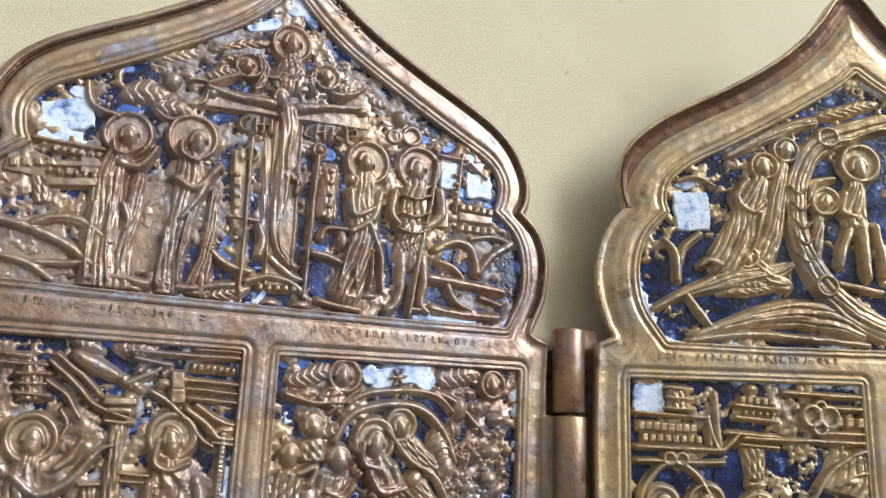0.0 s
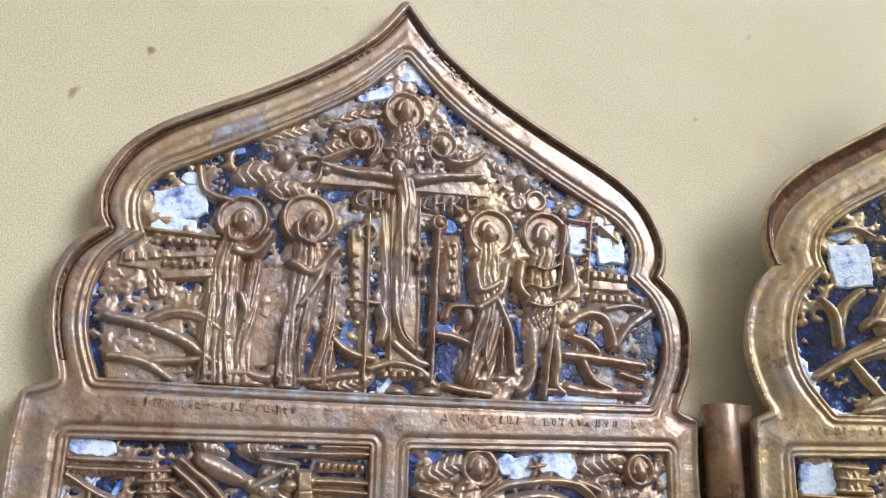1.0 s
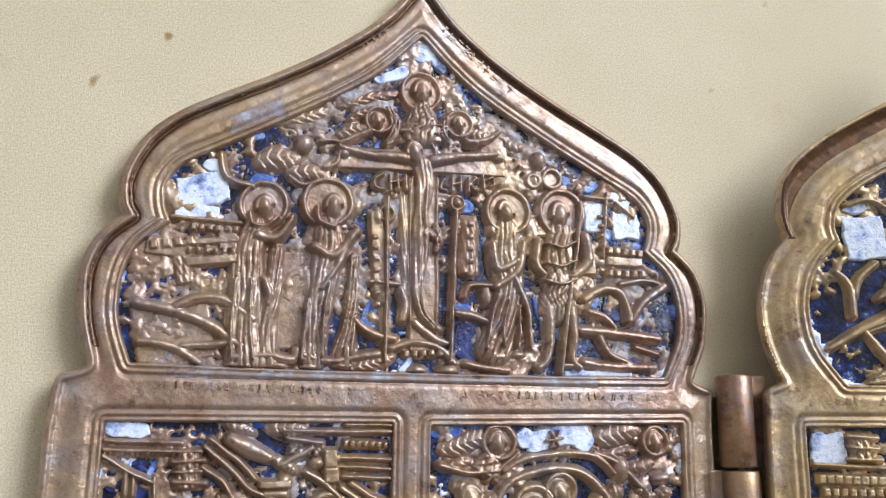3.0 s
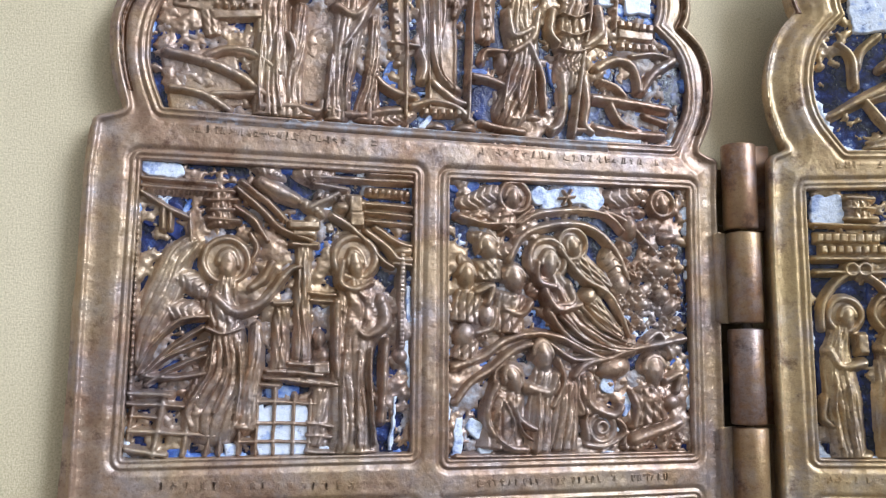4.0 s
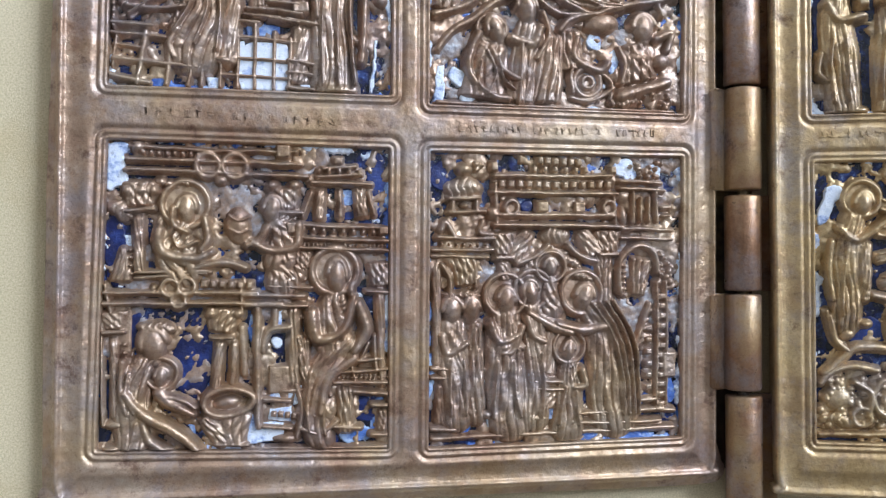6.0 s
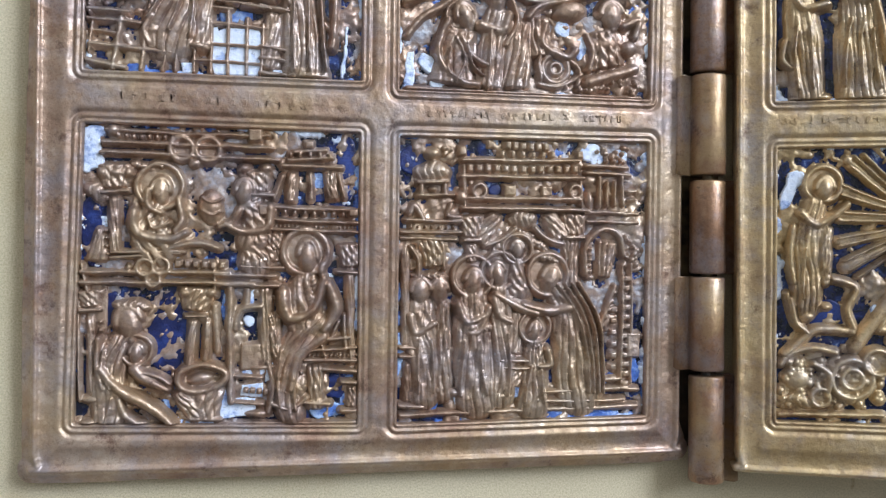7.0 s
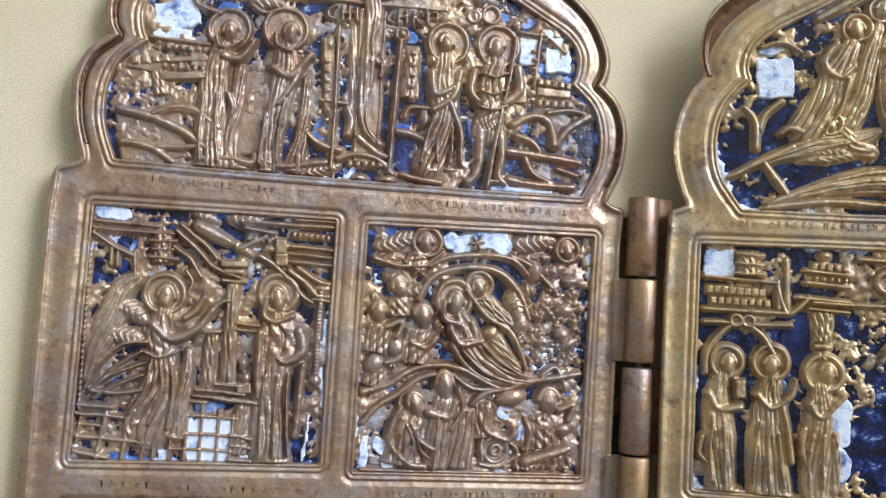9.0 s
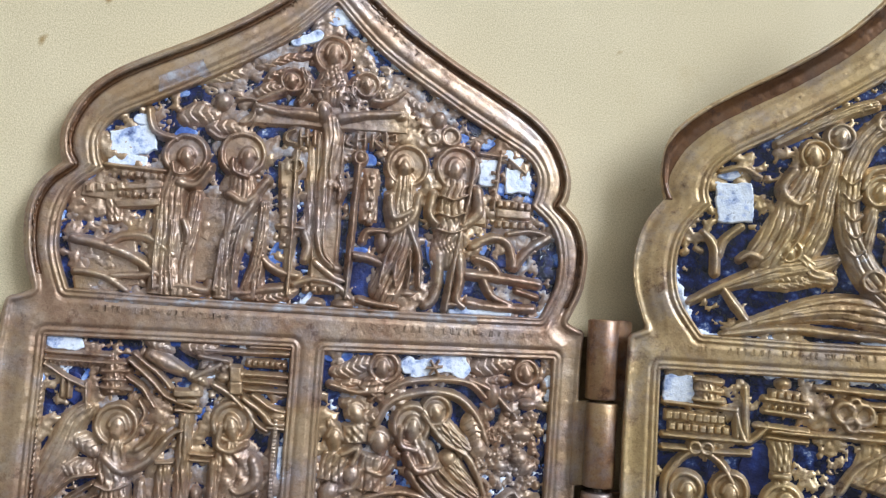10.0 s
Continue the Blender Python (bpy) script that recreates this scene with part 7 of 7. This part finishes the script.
relief(nw_two, "standing_saint", ring(28.4, 23.5, 3.08, 0.65, 1.5), head(28.9, 23.4, 1.65, 2.2, 2.2, 2.5), cloak(2.0, 6, 28.0, 20.9, 1.65, 28.0, 15.6, 2.43, 27.7, 8.9, 2.9, 27.7, 2.7, 2.7),
       limb(2.4, 26.1, 17.9, 0.92, 28.1, 15.8, 0.83, 31.7, 19.6, 0.73), limb(2.1, 25.4, 13.6, 0.73, 25.2, 9.8, 0.73, 26.2, 7.0, 0.55),
       cloak(1.8, 3, 30.5, 12.8, 0.9, 30.8, 8.1, 0.92, 30.5, 3.4, 1.08), line(0.3, 2.5, 26.8, 12.7, 26.2, 7.9, 26.4, 3.7), line(0.3, 2.5, 28.5, 12.8, 28.5, 8.0, 28.7, 3.8),
       ell(27.7, 1.9, 2.62, 0.65, 2.12, 1.8), mat=BRASS)
relief(nw_two, "ground_edge", cap(8, 0.5, 32.7, 1.9, 0.46, 0.46, 1.2), mat=BRASS)
relief(nw_two, "enamel_patch", ell(8, 18.8, 1.12, 7.48, 2.5, 0.4), ell(24, 28.9, 3.09, 4.54, 1.7, 0.4), ell(16.9, 27.7, 1.11, 3.69, 1.8, 0.4),
       ell(9.3, 3.6, 0.93, 3.71, 3.7, 0.4), ell(22.6, 4.5, 1.62, 3.61, 3.7, 0.4), ell(20.2, 41.1, 1.66, 2.39, 0.7, 0.4), mat=DARKBLUE, rough=0.08)

relief(sw_two, "enamel_patch", ell(8.9, -12.7, 1.08, 3.59, -19, 1), ell(9.9, -10.7, 1.25, 1.25, 1.6, 0.9), mat=WHITE, rough=0.08)
relief(sw_two, "kneeling_saint", ring(14.0, -11.7, 2.72, 0.51, 1.5), head(14.2, -12.4, 1.62, 2.21, 0, 2.5),
       cloak(2.0, 5, 12.7, -15.1, 1.91, 11.8, -20.5, 2.17, 11.7, -25.9, 2.56, 11.7, -30.8, 2.43), limb(2.4, 10.6, -16.3, 0.87, 13.3, -18.1, 0.85, 17.7, -14.9, 0.59),
       limb(2.1, 9.5, -18.3, 0.69, 9.0, -22.8, 0.69, 9.6, -27.3, 0.53), cloak(1.8, 4, 14.6, -19.2, 1.06, 14.5, -23.2, 1.11, 14.4, -27.2, 0.87),
       line(0.3, 2.4, 11.3, -21.9, 10.9, -26.3, 11.0, -29.9), ell(11.7, -32.8, 1.39, 0.87, 20, 1.9), ell(14.4, -31.2, 1.21, 0.69, 0, 1.9),
       limb(1.8, 9.2, -30.0, 0.62, 10.0, -33.5, 0.61, 11.8, -35.3, 0.52), mat=BRASS)
relief(sw_two, "rising_figure", ring(28.4, -8.7, 2.86, 0.61, 1.6), head(28.4, -9.1, 1.64, 2.08, 1.6, 2.5), robe(28, -11.6, 27.9, -28.2, 2.42, 3.46, 8, 2.1),
       line(0.87, 2.4, 26.3, -14, 25.1, -16.3, 27.3, -18.4), line(0.78, 2.3, 30.5, -13.9, 32.2, -15.6, 31.4, -19.1), robe(25.6, -18.5, 25.3, -24.8, 1.22, 1.56, 5, 1.9),
       cap(27.2, -28.2, 26.4, -30, 0.86, 0.78, 1.9), robe(32.3, -18.2, 32.9, -24.4, 1.54, 1.89, 5, 1.9), ell(25.2, -15.8, 1.39, 1.22, 2, 2.2), mat=BRASS)
relief(sw_two, "ray", cap(17.9, -7.9, 24.6, -14, 0.88, 0.35, 1.1), cap(18.9, -7.5, 24.8, -13.1, 0.26, 0.26, 1.7), cap(18.2, -9, 24.7, -14.6, 0.26, 0.26, 1.7),
       cap(20.3, -7.2, 25.1, -12.2, 0.26, 0.26, 1.7), cap(16.9, -12.7, 24.5, -15.5, 0.88, 0.35, 1.1), cap(16.9, -11.9, 24.5, -15.1, 0.27, 0.27, 1.7),
       cap(16.8, -13.4, 24.3, -15.8, 0.27, 0.27, 1.7), cap(16.3, -16.7, 24.5, -17.1, 0.88, 0.35, 1.1), cap(16.3, -16.1, 24.5, -16.7, 0.27, 0.27, 1.7),
       cap(16.3, -17.4, 24.4, -17.6, 0.27, 0.27, 1.7), cap(16.7, -20.8, 24.4, -19.1, 0.88, 0.35, 1.1), cap(16.5, -20.3, 24.4, -18.7, 0.26, 0.26, 1.7),
       cap(16.7, -21.5, 24.4, -19.4, 0.26, 0.26, 1.7), cap(17.7, -24.8, 24.8, -20.8, 1.06, 0.35, 1.1), cap(17.3, -23.9, 24.6, -20.1, 0.26, 0.26, 1.7),
       cap(18, -25.3, 24.8, -21.2, 0.26, 0.26, 1.7), cap(19.2, -26.5, 25.1, -22.3, 0.26, 0.26, 1.7), cap(31.3, -11.2, 34.4, -8.1, 0.86, 1.03, 1.1),
       cap(31.6, -10.8, 34.4, -7.3, 0.26, 0.26, 1.7), cap(31.7, -12, 34.4, -9.3, 0.26, 0.26, 1.7), mat=BRASS)
relief(sw_two, "crossed_gate", cap(25.5, -27.8, 18.9, -37.6, 1.21, 1.04, 1.7), cap(28.2, -28.2, 28.7, -37, 1.03, 1.03, 1.8), cap(31.6, -26.2, 34.8, -30.5, 1.2, 1.2, 1.7),
       line(0.7, 1.6, 23.1, -34.7, 25.8, -35.1, 27.9, -35.7), line(0.61, 1.6, 24, -27.5, 23.8, -32, 22.4, -34.7), cap(24.2, -36.4, 34.8, -35.9, 0.52, 0.52, 1.5), mat=BRASS)
relief(sw_two, "bare_branch", line(0.8, 1.7, 8.5, -38.8, 11.3, -36.1, 13.2, -34.7, 18.4, -35), line(0.71, 1.7, 15.6, -26.8, 18.1, -27.4, 19.1, -28.6, 17.8, -31.4, 18.7, -34.4), line(0.54, 1.6, 8.7, -29.2, 9.6, -32.8, 10.9, -34.1), mat=BRASS)
relief(sw_two, "enamel_patch", ell(22.2, -32.1, 0.87, 1.22, 3.2, 0.9), ell(25, -32.8, 1.04, 1.91, 33.9, 0.9), ell(25.7, -29.6, 0.87, 1.04, 3, 0.9), mat=WHITE, rough=0.08)
relief(sw_two, "enamel_patch", ell(14.7, -32.5, 3.54, 2.3, 3.2, 0.5), ell(12.2, -37.1, 3.55, 1.24, 3.5, 0.5), ell(21.2, -8.8, 1.05, 1.75, 1.5, 0.4),
       ell(32.5, -32.4, 2.22, 2.56, 3.3, 0.5), ell(26.2, -5, 4.35, 0.87, 1.3, 0.4), ell(9.3, -23.7, 0.89, 5.37, 2.5, 0.4), mat=DARKBLUE, rough=0.08)

relief(sw_two, "rocky_hill", line(0.68, 1.7, 7.8, -40.3, 9.5, -38.5, 12.8, -37.7, 16, -38.3), ell(10.5, -42.8, 2.21, 1.7, 23.1, 1.9), ring(18.5, -42.5, 3.01, 0.67, 1.7),
       ring(18.5, -42.5, 1.51, 0.59, 1.8), clumps(7.8, 23.2, -47, -39.4, 110, 0.77, 1.6, 3), plume(8.3, -45.6, 13.6, -46.7, 1.2, 5, 1.8),
       ring(13.8, -45.5, 1.35, 0.51, 1.7), line(0.59, 1.8, 12.8, -40.1, 15.2, -41.8, 14.8, -45.3), ring(22.2, -39.8, 1.99, 0.58, 1.8),
       cap(7.5, -48.4, 23.2, -48.1, 0.51, 0.51, 1.3), mat=BRASS)

relief(nw_two, "far_roof", cap(33.5, 43.6, 49.7, 43.1, 0.48, 0.48, 1.6), cap(26.3, 35.7, 48.9, 35.4, 0.47, 0.47, 1.8), row(42.7, 39.1, 48.7, 38.8, 4, 0.85, 1.6),
       cap(41, 41.3, 49.5, 41, 0.48, 0.48, 1.7), cap(40.6, 37, 49, 36.9, 0.47, 0.47, 1.7), mat=BRASS)
relief(nw_two, "rosette", ring(38.2, 39.8, 1.61, 0.66, 1.8), ring(41.1, 39.7, 1.61, 0.66, 1.8), ring(39.4, 37.9, 1.13, 0.57, 1.8),
       ring(39.7, 41.3, 0.95, 0.57, 1.7), mat=BRASS)
relief(nw_two, "tomb_drapery", robe(46.5, 33.4, 44.4, 26.3, 5.24, 5.8, 9, 1.7), line(0.64, 2, 37.8, 26.3, 40.4, 30.3, 45.1, 33.5, 48.8, 34.3), line(0.46, 1.9, 41.7, 28.2, 44.7, 30, 48.4, 30.7),
       ell(44.1, 29.1, 2.03, 1.29, 1.5, 1.9), mat=BRASS)
